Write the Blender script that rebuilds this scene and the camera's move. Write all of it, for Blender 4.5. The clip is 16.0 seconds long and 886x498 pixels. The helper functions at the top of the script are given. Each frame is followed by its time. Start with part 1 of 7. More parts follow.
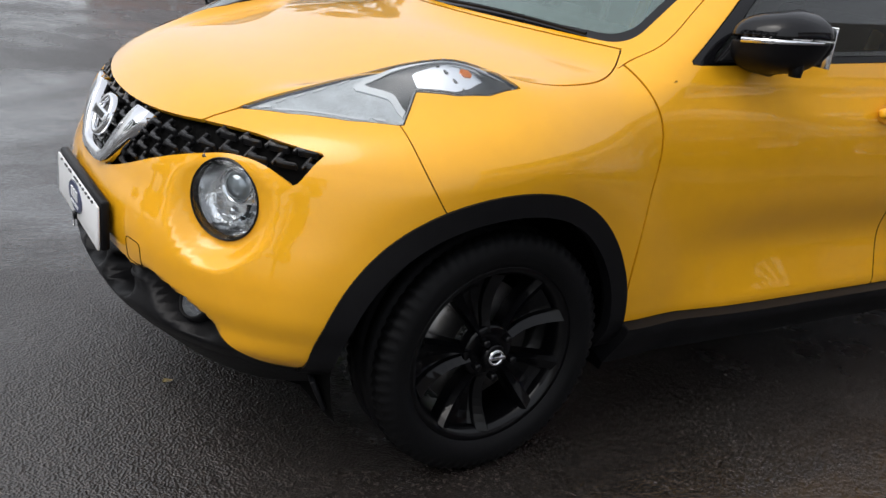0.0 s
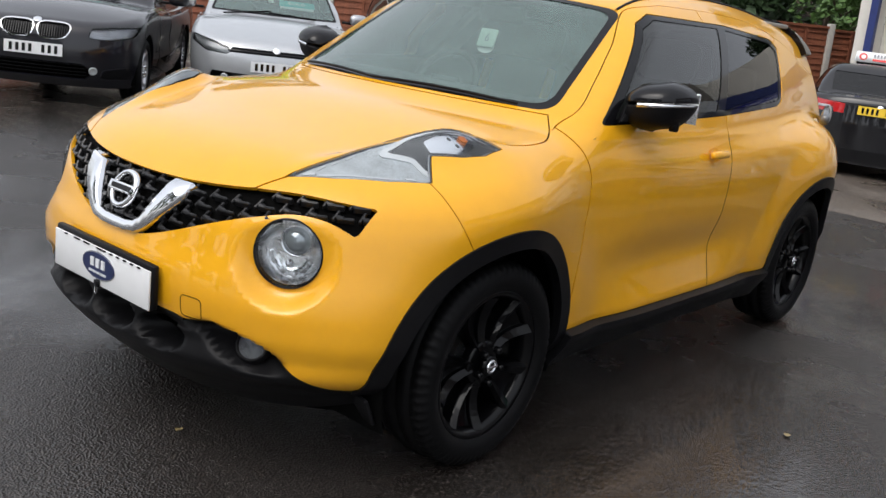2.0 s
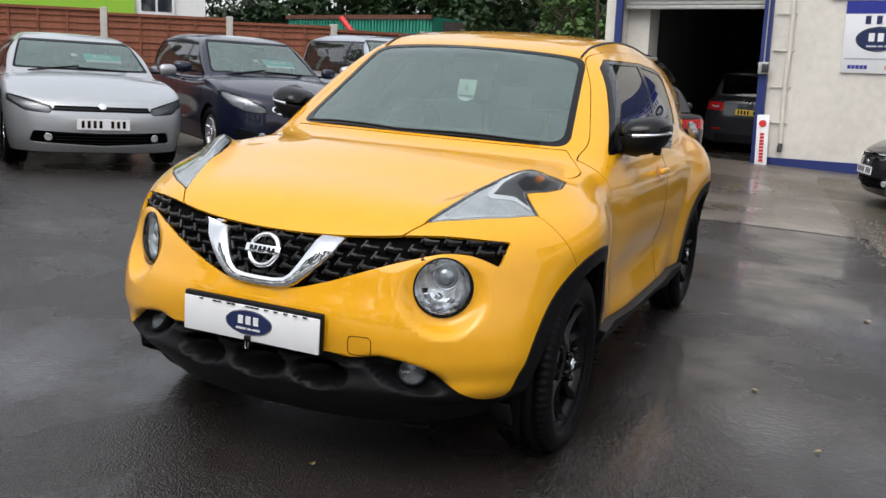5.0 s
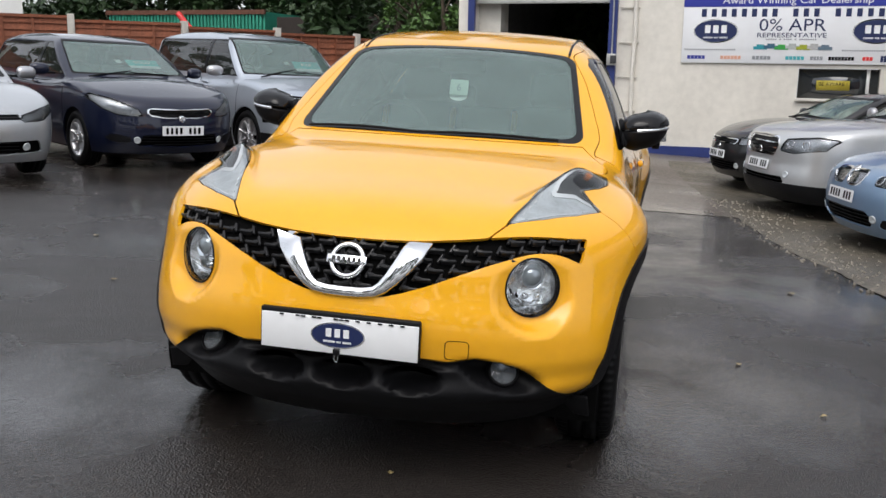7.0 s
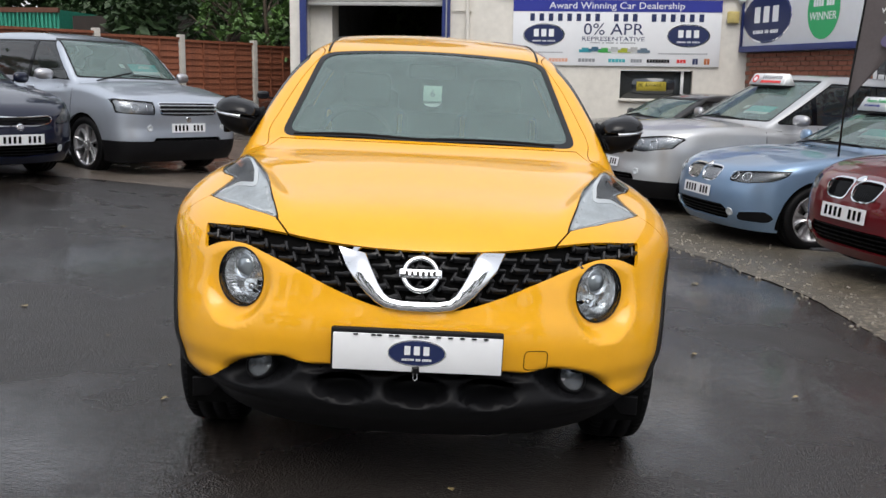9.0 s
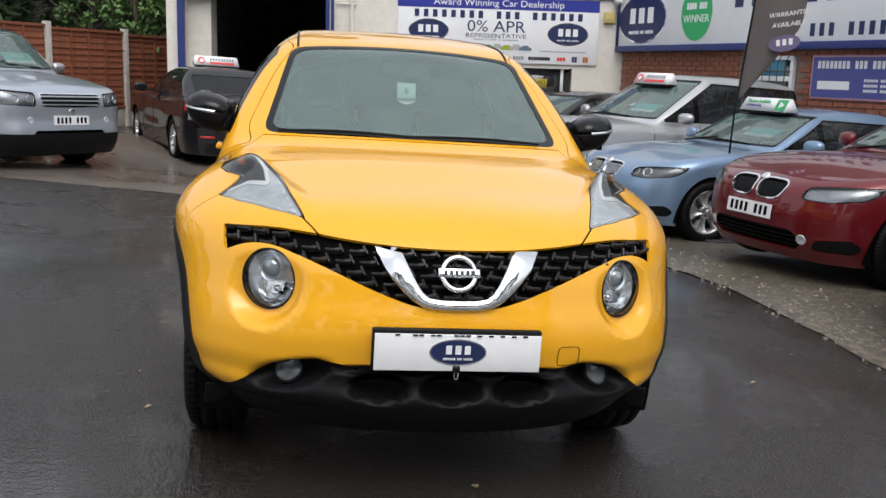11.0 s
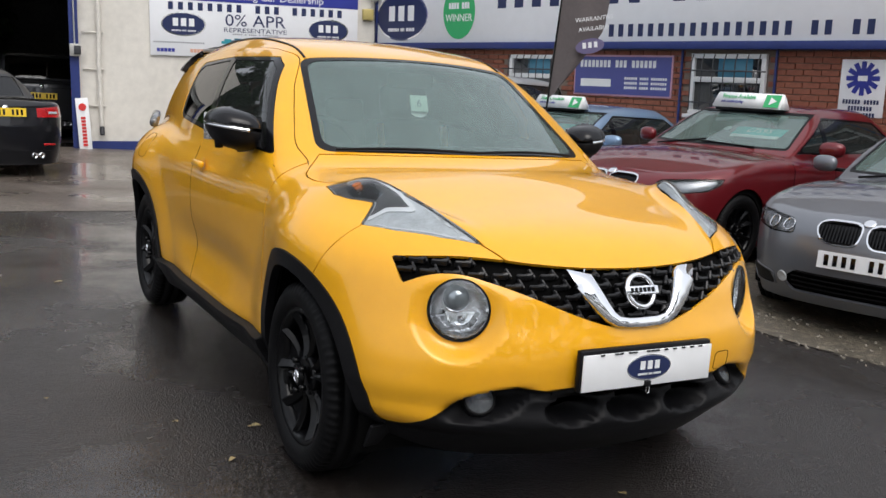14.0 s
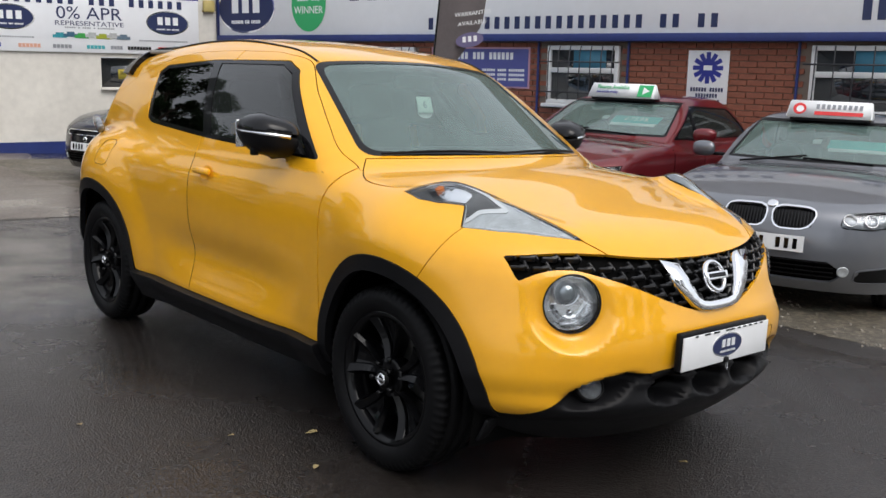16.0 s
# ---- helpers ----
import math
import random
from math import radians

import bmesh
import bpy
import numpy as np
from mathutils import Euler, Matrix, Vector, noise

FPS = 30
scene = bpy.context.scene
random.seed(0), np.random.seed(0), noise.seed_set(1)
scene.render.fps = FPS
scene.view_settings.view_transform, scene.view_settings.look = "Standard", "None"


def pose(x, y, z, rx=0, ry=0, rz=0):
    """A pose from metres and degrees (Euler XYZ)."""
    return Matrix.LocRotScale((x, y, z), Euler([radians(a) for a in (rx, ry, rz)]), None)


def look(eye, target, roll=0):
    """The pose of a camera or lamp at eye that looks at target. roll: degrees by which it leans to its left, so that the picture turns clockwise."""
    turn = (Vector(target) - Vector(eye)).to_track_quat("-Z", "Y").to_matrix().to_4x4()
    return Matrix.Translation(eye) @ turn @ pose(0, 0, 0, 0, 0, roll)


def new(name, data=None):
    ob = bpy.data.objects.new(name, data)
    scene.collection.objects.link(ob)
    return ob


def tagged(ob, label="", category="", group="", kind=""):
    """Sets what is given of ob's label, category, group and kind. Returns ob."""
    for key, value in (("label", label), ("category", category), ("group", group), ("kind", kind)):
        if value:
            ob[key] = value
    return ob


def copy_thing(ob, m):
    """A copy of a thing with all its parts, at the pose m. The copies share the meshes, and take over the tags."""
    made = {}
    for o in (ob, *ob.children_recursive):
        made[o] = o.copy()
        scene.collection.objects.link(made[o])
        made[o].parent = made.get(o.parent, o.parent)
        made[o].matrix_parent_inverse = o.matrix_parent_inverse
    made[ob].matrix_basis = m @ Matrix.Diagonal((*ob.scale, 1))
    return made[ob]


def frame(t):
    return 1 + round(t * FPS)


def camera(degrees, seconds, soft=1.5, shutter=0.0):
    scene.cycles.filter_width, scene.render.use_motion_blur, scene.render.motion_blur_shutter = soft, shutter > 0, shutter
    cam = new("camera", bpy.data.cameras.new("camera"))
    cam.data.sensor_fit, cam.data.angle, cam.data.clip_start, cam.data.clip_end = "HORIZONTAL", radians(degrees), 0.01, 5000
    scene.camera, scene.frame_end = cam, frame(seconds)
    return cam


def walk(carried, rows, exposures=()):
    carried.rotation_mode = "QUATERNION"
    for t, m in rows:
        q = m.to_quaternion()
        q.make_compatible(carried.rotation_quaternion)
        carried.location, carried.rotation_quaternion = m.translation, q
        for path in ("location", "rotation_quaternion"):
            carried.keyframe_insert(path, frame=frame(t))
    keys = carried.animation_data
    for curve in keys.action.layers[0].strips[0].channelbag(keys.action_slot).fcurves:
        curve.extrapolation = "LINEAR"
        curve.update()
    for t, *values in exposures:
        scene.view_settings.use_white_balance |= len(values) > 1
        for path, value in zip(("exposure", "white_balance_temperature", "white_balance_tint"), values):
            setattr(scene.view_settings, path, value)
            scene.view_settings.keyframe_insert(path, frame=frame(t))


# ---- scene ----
cam = camera(50.8, 16.0)
# The forecourt falls gently towards the brick office; GROUND lays its plane into the upright world.
GROUND = Matrix.Rotation(radians(2.0), 4, "Y")


def ease(a, b, q):
    t = min(1.0, max(0.0, (q - a) / (b - a)))
    return t * t * (3 - 2 * t)


def dip(x, y):
    """How far the yard sinks below its plane: a shallow dish between the yellow car and the buildings, and the gravel strip."""
    far = 1 - ease(10.5, 13.2, y)
    return -max(0.16 * ease(2.5, 6.3, y) * (1 - 0.8 * ease(2.8, 4.6, -x)) * (1 - 0.45 * ease(1.5, 3.2, -x)), 0.12 * ease(1.8, 3.2, x) * ease(-5, -1, y) * (1 - 0.8 * ease(1, 2.5, y))) * far


PATH = [
    (0, (2.491, -1.279, 1.359), (0.921, -0.249, 0.672), 6.8),
    (0.5, (2.52, -1.565, 1.37), (1.01, -0.43, 0.713), 6.9),
    (1, (2.456, -1.765, 1.349), (1.028, -0.498, 0.753), 7.5),
    (1.5, (2.389, -1.957, 1.357), (1.085, -0.549, 0.794), 7.9),
    (2, (2.357, -2.2, 1.376), (1.146, -0.691, 0.869), 7.2),
    (2.5, (2.278, -2.401, 1.377), (1.154, -0.809, 0.928), 6.5),
    (3, (2.156, -2.533, 1.376), (1.108, -0.889, 0.927), 6.3),
    (3.5, (2.023, -2.757, 1.378), (1.078, -1.046, 0.957), 6.1),
    (4, (1.924, -2.92, 1.377), (1.041, -1.171, 0.974), 5.2),
    (6.5, (1.066, -3.426, 1.373), (0.558, -1.532, 0.978), 3.2),
    (7, (0.865, -3.459, 1.362), (0.465, -1.538, 0.975), 3.0),
    (7.5, (0.632, -3.539, 1.367), (0.356, -1.595, 0.989), 3.2),
    (8, (0.437, -3.521, 1.349), (0.266, -1.563, 0.98), 2.8),
    (8.5, (0.223, -3.49, 1.357), (0.146, -1.525, 0.995), 2.3),
    (9, (0.02, -3.494, 1.342), (0.051, -1.528, 0.979), 2.9),
    (9.5, (-0.196, -3.534, 1.34), (-0.078, -1.568, 0.995), 3.3),
    (10, (-0.263, -3.538, 1.336), (-0.091, -1.575, 0.991), 3.5),
    (12.5, (-1.177, -3.146, 1.322), (-0.512, -1.297, 0.951), 3.8),
    (13, (-1.405, -3.057, 1.336), (-0.635, -1.245, 0.984), 3.6),
    (13.5, (-1.712, -3.025, 1.336), (-0.832, -1.261, 0.995), 3.9),
    (14, (-1.916, -2.93, 1.326), (-0.961, -1.206, 0.992), 3.6),
    (14.5, (-2.108, -2.803, 1.343), (-1.094, -1.112, 1.011), 3.0),
    (15, (-2.368, -2.728, 1.34), (-1.238, -1.111, 1.011), 3.1),
    (15.5, (-2.592, -2.647, 1.337), (-1.352, -1.111, 1.017), 3.4),
    (16, (-2.752, -2.492, 1.332), (-1.456, -1.006, 0.997), 2.7),
]
walk(cam, [(t, GROUND @ look(eye, target, roll)) for t, eye, target, roll in PATH])

# ---- light ----
world = bpy.data.worlds.new("overcast_sky")
scene.world = world
world.use_nodes = True
wn = world.node_tree
sky = wn.nodes.new("ShaderNodeTexSky")
sky.sky_type, sky.sun_disc = "NISHITA", False
sky.sun_elevation, sky.sun_rotation = radians(62), radians(181)
sky.air_density, sky.dust_density, sky.ozone_density = 1.0, 4.0, 1.0
hsv = wn.nodes.new("ShaderNodeHueSaturation")
hsv.inputs["Saturation"].default_value = 0.42
cloud = wn.nodes.new("ShaderNodeMix")  # an even cloud layer veils the clear sky
cloud.data_type = "RGBA"
cloud.inputs["Factor"].default_value = 0.5
cloud.inputs["B"].default_value = (3.4, 3.6, 4.1, 1)
wn.links.new(sky.outputs[0], cloud.inputs["A"])
wn.links.new(cloud.outputs["Result"], hsv.inputs["Color"])
wn.links.new(hsv.outputs[0], wn.nodes["Background"].inputs["Color"])
wn.nodes["Background"].inputs["Strength"].default_value = 0.276
sun_data = bpy.data.lights.new("sun", "SUN")
sun_data.energy, sun_data.angle, sun_data.color = 1.15, radians(45), (1.0, 0.98, 0.95)
sun = new("sun", sun_data)
sun.matrix_world = look((0.2, -8, 9), (0, 0, 0))
scene.view_settings.exposure = 0.0

# ---- materials ----
def make_mat(name, base, rough=0.5, metal=0.0, coat=0.0, vary=0.0, vscale=8.0, bump=0.0, bscale=60.0, spec=0.5, emit=0.0, coat_rough=0.03):
    """A surface with two scales of variation in tone and roughness, and a fine relief."""
    m = bpy.data.materials.new(name)
    m.use_nodes = True
    nt = m.node_tree
    b = nt.nodes["Principled BSDF"]
    b.inputs["Base Color"].default_value = (*base, 1)
    b.inputs["Roughness"].default_value = rough
    b.inputs["Metallic"].default_value = metal
    b.inputs["Coat Weight"].default_value = coat
    b.inputs["Coat Roughness"].default_value = coat_rough
    b.inputs["Specular IOR Level"].default_value = spec
    if emit:
        b.inputs["Emission Color"].default_value = (*base, 1)
        b.inputs["Emission Strength"].default_value = emit
    if vary or bump:
        tc = nt.nodes.new("ShaderNodeTexCoord")
    if vary:
        n1 = nt.nodes.new("ShaderNodeTexNoise")
        n1.inputs["Scale"].default_value, n1.inputs["Detail"].default_value = vscale, 8
        n2 = nt.nodes.new("ShaderNodeTexNoise")
        n2.inputs["Scale"].default_value, n2.inputs["Detail"].default_value = vscale * 7, 4
        nt.links.new(tc.outputs["Object"], n1.inputs["Vector"])
        nt.links.new(tc.outputs["Object"], n2.inputs["Vector"])
        add = nt.nodes.new("ShaderNodeMath")
        add.operation = "ADD"
        nt.links.new(n1.outputs["Fac"], add.inputs[0])
        nt.links.new(n2.outputs["Fac"], add.inputs[1])
        mr = nt.nodes.new("ShaderNodeMapRange")
        mr.inputs["From Min"].default_value, mr.inputs["From Max"].default_value = 0.65, 1.35
        mr.inputs["To Min"].default_value, mr.inputs["To Max"].default_value = 1 - vary, 1 + vary
        nt.links.new(add.outputs[0], mr.inputs["Value"])
        mul = nt.nodes.new("ShaderNodeVectorMath")
        mul.operation = "SCALE"
        mul.inputs[0].default_value = base
        nt.links.new(mr.outputs[0], mul.inputs["Scale"])
        nt.links.new(mul.outputs[0], b.inputs["Base Color"])
    if bump:
        n3 = nt.nodes.new("ShaderNodeTexNoise")
        n3.inputs["Scale"].default_value, n3.inputs["Detail"].default_value = bscale, 3
        nt.links.new(tc.outputs["Object"], n3.inputs["Vector"])
        bp = nt.nodes.new("ShaderNodeBump")
        bp.inputs["Strength"].default_value, bp.inputs["Distance"].default_value = bump, 0.01
        nt.links.new(n3.outputs["Fac"], bp.inputs["Height"])
        nt.links.new(bp.outputs[0], b.inputs["Normal"])
    return m


def glass_mat(name, tint, gloss_ior=1.5, sheen=0.0, sheen_colour=(0.5, 0.56, 0.54)):
    """Thin tinted glass: see-through by its tint, glossy by its Fresnel, with a dull sheen painted in for reflected
    sky.
    """
    m = bpy.data.materials.new(name)
    m.use_nodes = True
    nt = m.node_tree
    nt.nodes.remove(nt.nodes["Principled BSDF"])
    tr = nt.nodes.new("ShaderNodeBsdfTransparent")
    tr.inputs["Color"].default_value = (*tint, 1)
    gl = nt.nodes.new("ShaderNodeBsdfGlossy")
    gl.inputs["Roughness"].default_value = 0.0
    fr = nt.nodes.new("ShaderNodeFresnel")
    fr.inputs["IOR"].default_value = gloss_ior
    mx = nt.nodes.new("ShaderNodeMixShader")
    under = tr
    # a pale diffuse layer imitates the bright sky mirrored in the glass
    if sheen:
        df = nt.nodes.new("ShaderNodeBsdfDiffuse")
        df.inputs["Color"].default_value = (*sheen_colour, 1)
        ns = nt.nodes.new("ShaderNodeTexNoise")
        tc = nt.nodes.new("ShaderNodeTexCoord")
        ns.inputs["Scale"].default_value, ns.inputs["Detail"].default_value = 6, 6
        nt.links.new(tc.outputs["Object"], ns.inputs["Vector"])
        mr = nt.nodes.new("ShaderNodeMapRange")
        mr.inputs["From Min"].default_value, mr.inputs["From Max"].default_value = 0.3, 0.7
        mr.inputs["To Min"].default_value, mr.inputs["To Max"].default_value = sheen * 0.85, sheen * 1.15
        nt.links.new(ns.outputs["Fac"], mr.inputs["Value"])
        under = nt.nodes.new("ShaderNodeMixShader")
        nt.links.new(mr.outputs[0], under.inputs[0])
        nt.links.new(tr.outputs[0], under.inputs[1])
        nt.links.new(df.outputs[0], under.inputs[2])
    nt.links.new(fr.outputs[0], mx.inputs[0])
    nt.links.new(under.outputs[0], mx.inputs[1])
    nt.links.new(gl.outputs[0], mx.inputs[2])
    nt.links.new(mx.outputs[0], nt.nodes["Material Output"].inputs["Surface"])
    return m


def paint(name, base, metal=0.0, rough=0.35):
    """Lacquered car paint, beaded with fine rain."""
    m = make_mat(name, base, rough, metal, coat=1.0, vary=0.03, vscale=2.0, coat_rough=0.02, spec=0.12)
    nt = m.node_tree
    tc = nt.nodes.new("ShaderNodeTexCoord")
    vo = nt.nodes.new("ShaderNodeTexVoronoi")
    vo.inputs["Scale"].default_value = 110
    nt.links.new(tc.outputs["Object"], vo.inputs["Vector"])
    bead = nt.nodes.new("ShaderNodeMapRange")
    bead.inputs["From Min"].default_value, bead.inputs["From Max"].default_value = 0.10, 0.28
    bead.inputs["To Min"].default_value, bead.inputs["To Max"].default_value = 1.0, 0.0
    nt.links.new(vo.outputs["Distance"], bead.inputs["Value"])
    patch = nt.nodes.new("ShaderNodeTexNoise")
    patch.inputs["Scale"].default_value, patch.inputs["Detail"].default_value = 2.2, 4
    nt.links.new(tc.outputs["Object"], patch.inputs["Vector"])
    pm = nt.nodes.new("ShaderNodeMapRange")
    pm.inputs["From Min"].default_value, pm.inputs["From Max"].default_value = 0.5, 0.62
    nt.links.new(patch.outputs["Fac"], pm.inputs["Value"])
    mul = nt.nodes.new("ShaderNodeMath")
    mul.operation = "MULTIPLY"
    nt.links.new(bead.outputs[0], mul.inputs[0])
    nt.links.new(pm.outputs[0], mul.inputs[1])
    bp = nt.nodes.new("ShaderNodeBump")
    bp.inputs["Strength"].default_value, bp.inputs["Distance"].default_value = 0.22, 0.002
    nt.links.new(mul.outputs[0], bp.inputs["Height"])
    nt.links.new(bp.outputs[0], nt.nodes["Principled BSDF"].inputs["Coat Normal"])
    return m


YELLOW = paint("yellow_paint", (0.80, 0.385, 0.011))
GLOSS_BLACK = make_mat("gloss_black", (0.004, 0.004, 0.005), 0.3, coat=0.6, vary=0.05, spec=0.03)
PLASTIC = make_mat("black_plastic", (0.007, 0.007, 0.008), 0.42, vary=0.2, vscale=5, bump=0.1, bscale=420, spec=0.14)
DARK = make_mat("dark_gap", (0.003, 0.003, 0.003), 0.9, spec=0.05)
RUBBER = make_mat("tyre_rubber", (0.005, 0.005, 0.0055), 0.5, vary=0.25, vscale=9, bump=0.08, bscale=200, spec=0.12)
RIM_BLACK = make_mat("black_alloy", (0.002, 0.002, 0.0025), 0.35, coat=0.4, vary=0.1, spec=0.05)
RIM_SILVER = make_mat("silver_alloy", (0.5, 0.5, 0.52), 0.3, metal=0.8, vary=0.08)
CHROME = make_mat("chrome", (0.82, 0.83, 0.85), 0.06, metal=1.0)
STEEL = make_mat("brake_steel", (0.3, 0.29, 0.28), 0.4, metal=0.9, vary=0.2)
GLASS = glass_mat("windscreen_glass", (0.66, 0.77, 0.73), 1.75, 0.195, (0.42, 0.61, 0.57))
PRIVACY = glass_mat("privacy_glass", (0.10, 0.11, 0.11), 1.6)
SIDE_GLASS = glass_mat("side_glass", (0.36, 0.41, 0.39), 1.7, 0.03)
LENS = glass_mat("lamp_lens", (0.92, 0.94, 0.95), 1.45)
REFLECTOR = make_mat("lamp_reflector", (0.94, 0.95, 0.96), 0.14, metal=0.85, vary=0.1, vscale=30, bump=0.45, bscale=40)
LAMP_GREY = make_mat("lamp_grey", (0.50, 0.53, 0.55), 0.35, metal=0.25, vary=0.25, vscale=26)
LAMP_CLEAR = make_mat("lamp_clear", (0.34, 0.35, 0.37), 0.22, metal=0.5, vary=0.5, vscale=22)
LAMP_SMOKE = make_mat("lamp_smoke", (0.14, 0.145, 0.15), 0.25, metal=0.5, coat=0.6, vary=0.3, vscale=30)
LAMP_WHITE = make_mat("lamp_white", (0.7, 0.72, 0.74), 0.25, coat=0.5)
AMBER = make_mat("amber_bulb", (0.75, 0.22, 0.05), 0.2, coat=0.5)
RED_LAMP = make_mat("red_lamp", (0.45, 0.01, 0.012), 0.15, coat=1.0, vary=0.2, vscale=30)
WHITE = make_mat("white_board", (0.78, 0.79, 0.8), 0.35, vary=0.03, vscale=3)
NAVY = make_mat("navy_print", (0.012, 0.022, 0.085), 0.35)
ROYAL = make_mat("blue_print", (0.018, 0.028, 0.26), 0.4, vary=0.05)
GREY_PRINT = make_mat("grey_print", (0.25, 0.26, 0.28), 0.45)
RED_PRINT = make_mat("red_print", (0.62, 0.03, 0.03), 0.4)
GREEN_PRINT = make_mat("green_print", (0.03, 0.38, 0.13), 0.4)
YELLOW_PLATE = make_mat("yellow_plate", (0.75, 0.5, 0.02), 0.4)
TEAL_CARD = make_mat("teal_card", (0.05, 0.5, 0.48), 0.5)
INTERIOR = make_mat("cabin_trim", (0.03, 0.03, 0.032), 0.7, vary=0.2, vscale=6)
SEAT_CLOTH = make_mat("seat_cloth", (0.035, 0.035, 0.038), 0.9, vary=0.2, vscale=12, bump=0.3, bscale=150)
YELLOW_TRIM = make_mat("yellow_trim", (0.6, 0.33, 0.03), 0.6, vary=0.1)


# ---- building blocks ----
def part(name, data, mat, parent=None, label="", smooth=True):
    """Links a bmesh or mesh as one object, under its thing."""
    if isinstance(data, bmesh.types.BMesh):
        me = bpy.data.meshes.new(name)
        data.to_mesh(me)
        data.free()
    else:
        me = data
    if mat and not me.materials:
        me.materials.append(mat)
    me.polygons.foreach_set("use_smooth", [smooth] * len(me.polygons))
    ob = new(name, me)
    if parent:
        ob.parent = parent
    if label:
        tagged(ob, label)
    return ob


def thing(name, m, label, category, group="", kind=""):
    ob = new(name)
    ob.empty_display_size = 0.1
    ob.matrix_world = m
    return tagged(ob, label, category, group, kind)


def arrays(verts, faces, name="mesh"):
    me = bpy.data.meshes.new(name)
    me.from_pydata([tuple(v) for v in verts], [], [tuple(f) for f in faces])
    me.update()
    return me


def add_box(bm, size, m, bevel=0.0, seg=2):
    r = bmesh.ops.create_cube(bm, size=1.0, matrix=m @ Matrix.Diagonal((*size, 1)))
    if bevel:
        es = {e for v in r["verts"] for e in v.link_edges}
        bmesh.ops.bevel(bm, geom=list(es), offset=bevel, segments=seg, affect="EDGES", profile=0.5)
    return bm


def box(size, m=Matrix(), bevel=0.0, seg=2):
    return add_box(bmesh.new(), size, m, bevel, seg)


def add_cyl(bm, r1, r2, depth, m, n=24, caps=True):
    bmesh.ops.create_cone(bm, cap_ends=caps, segments=n, radius1=r1, radius2=r2, depth=depth, matrix=m)
    return bm


def cyl(r1, r2, depth, m=Matrix(), n=24, caps=True):
    return add_cyl(bmesh.new(), r1, r2, depth, m, n, caps)


def tube(points, radius, n=8, closed=False):
    """A round bar along a line of points."""
    P = [Vector(p) for p in points]
    verts, faces = [], []
    L = len(P)
    for i, p in enumerate(P):
        a = P[(i - 1) % L] if closed or i else P[0]
        b = P[(i + 1) % L] if closed or i < L - 1 else P[-1]
        d = (b - a).normalized()
        s = d.orthogonal() if i == 0 else (prev - prev.project(d))
        s.normalize()
        prev = s
        u = d.cross(s)
        for k in range(n):
            w = 2 * math.pi * k / n
            verts.append(p + radius * (math.cos(w) * s + math.sin(w) * u))
    for i in range(L if closed else L - 1):
        for k in range(n):
            a, b = i * n + k, i * n + (k + 1) % n
            c, d = ((i + 1) % L) * n + (k + 1) % n, ((i + 1) % L) * n + k
            faces.append((a, b, c, d))
    return arrays(verts, faces)


def lathe(profile, n=48, axis="x"):
    """Turns (offset along the axis, radius) pairs about the axis."""
    verts, faces = [], []
    for a, r in profile:
        for k in range(n):
            w = 2 * math.pi * k / n
            verts.append((a, r * math.cos(w), r * math.sin(w)))
    for i in range(len(profile) - 1):
        for k in range(n):
            faces.append((i * n + k, i * n + (k + 1) % n, (i + 1) * n + (k + 1) % n, (i + 1) * n + k))
    if axis == "z":
        verts = [(y, z, x) for x, y, z in verts]
    return arrays(verts, faces)


def wheel_well(inner, outer, radius, lip):
    """The dark tub above a wheel, open below."""
    verts, faces = [], []
    n = 28
    rings = ((inner, radius), (outer, radius), (outer + (0.045 if outer > 0 else -0.045), lip))
    for a, r in rings:
        for k in range(n + 1):
            w = math.radians(-18 + 216 * k / n)
            verts.append((a, r * math.cos(w), r * math.sin(w)))
    for k in range(n + 1):
        verts.append((inner, 0, 0.02))
    for i in range(2):
        for k in range(n):
            faces.append((i * (n + 1) + k, i * (n + 1) + k + 1, (i + 1) * (n + 1) + k + 1, (i + 1) * (n + 1) + k))
    for k in range(n):
        faces.append((k, k + 1, 3 * (n + 1) + k))
    return arrays(verts, faces)


def lettering(text, height, mat, m, parent=None, name="lettering", stretch=1.0, depth=0.002, label=""):
    """Raised letters in the built-in font, centred; m has x along the line and z out of the board."""
    cu = bpy.data.curves.new(name, "FONT")
    cu.body, cu.size, cu.align_x, cu.align_y, cu.extrude = text, height * 1.42, "CENTER", "CENTER", depth
    cu.resolution_u = 3
    tmp = bpy.data.objects.new(name, cu)
    me = bpy.data.meshes.new_from_object(tmp)
    bpy.data.objects.remove(tmp)
    me.materials.clear()
    me.materials.append(mat)
    ob = new(name, me)
    me.transform(m @ Matrix.Diagonal((stretch, 1, 1, 1)))
    if parent:
        ob.parent = parent
    if label:
        tagged(ob, label)
    return ob


def bars(pattern, height, mat, m, parent, name="text_bar", width=0.0, fill=0.72):
    """Plain upright bars, one for each character of a pattern of x and blanks, centred."""
    step = (width / len(pattern)) if width else height * 0.8
    me = bpy.data.meshes.new(name)
    bm = box((step * fill, height, 0.004))
    bm.to_mesh(me)
    bm.free()
    me.materials.append(mat)
    for i, ch in enumerate(pattern):
        if ch != " ":
            ob = new(name, me)
            ob.parent = parent
            ob.matrix_local = m @ pose((i + 0.5 - len(pattern) / 2) * step, 0, 0.001)


def disc(rx, ry, mat, m, parent, name, n=48, depth=0.004, label=""):
    bm = bmesh.new()
    add_cyl(bm, 1, 1, depth, m @ Matrix.Diagonal((rx, ry, 1, 1)), n)
    return part(name, bm, mat, parent, label, smooth=False)


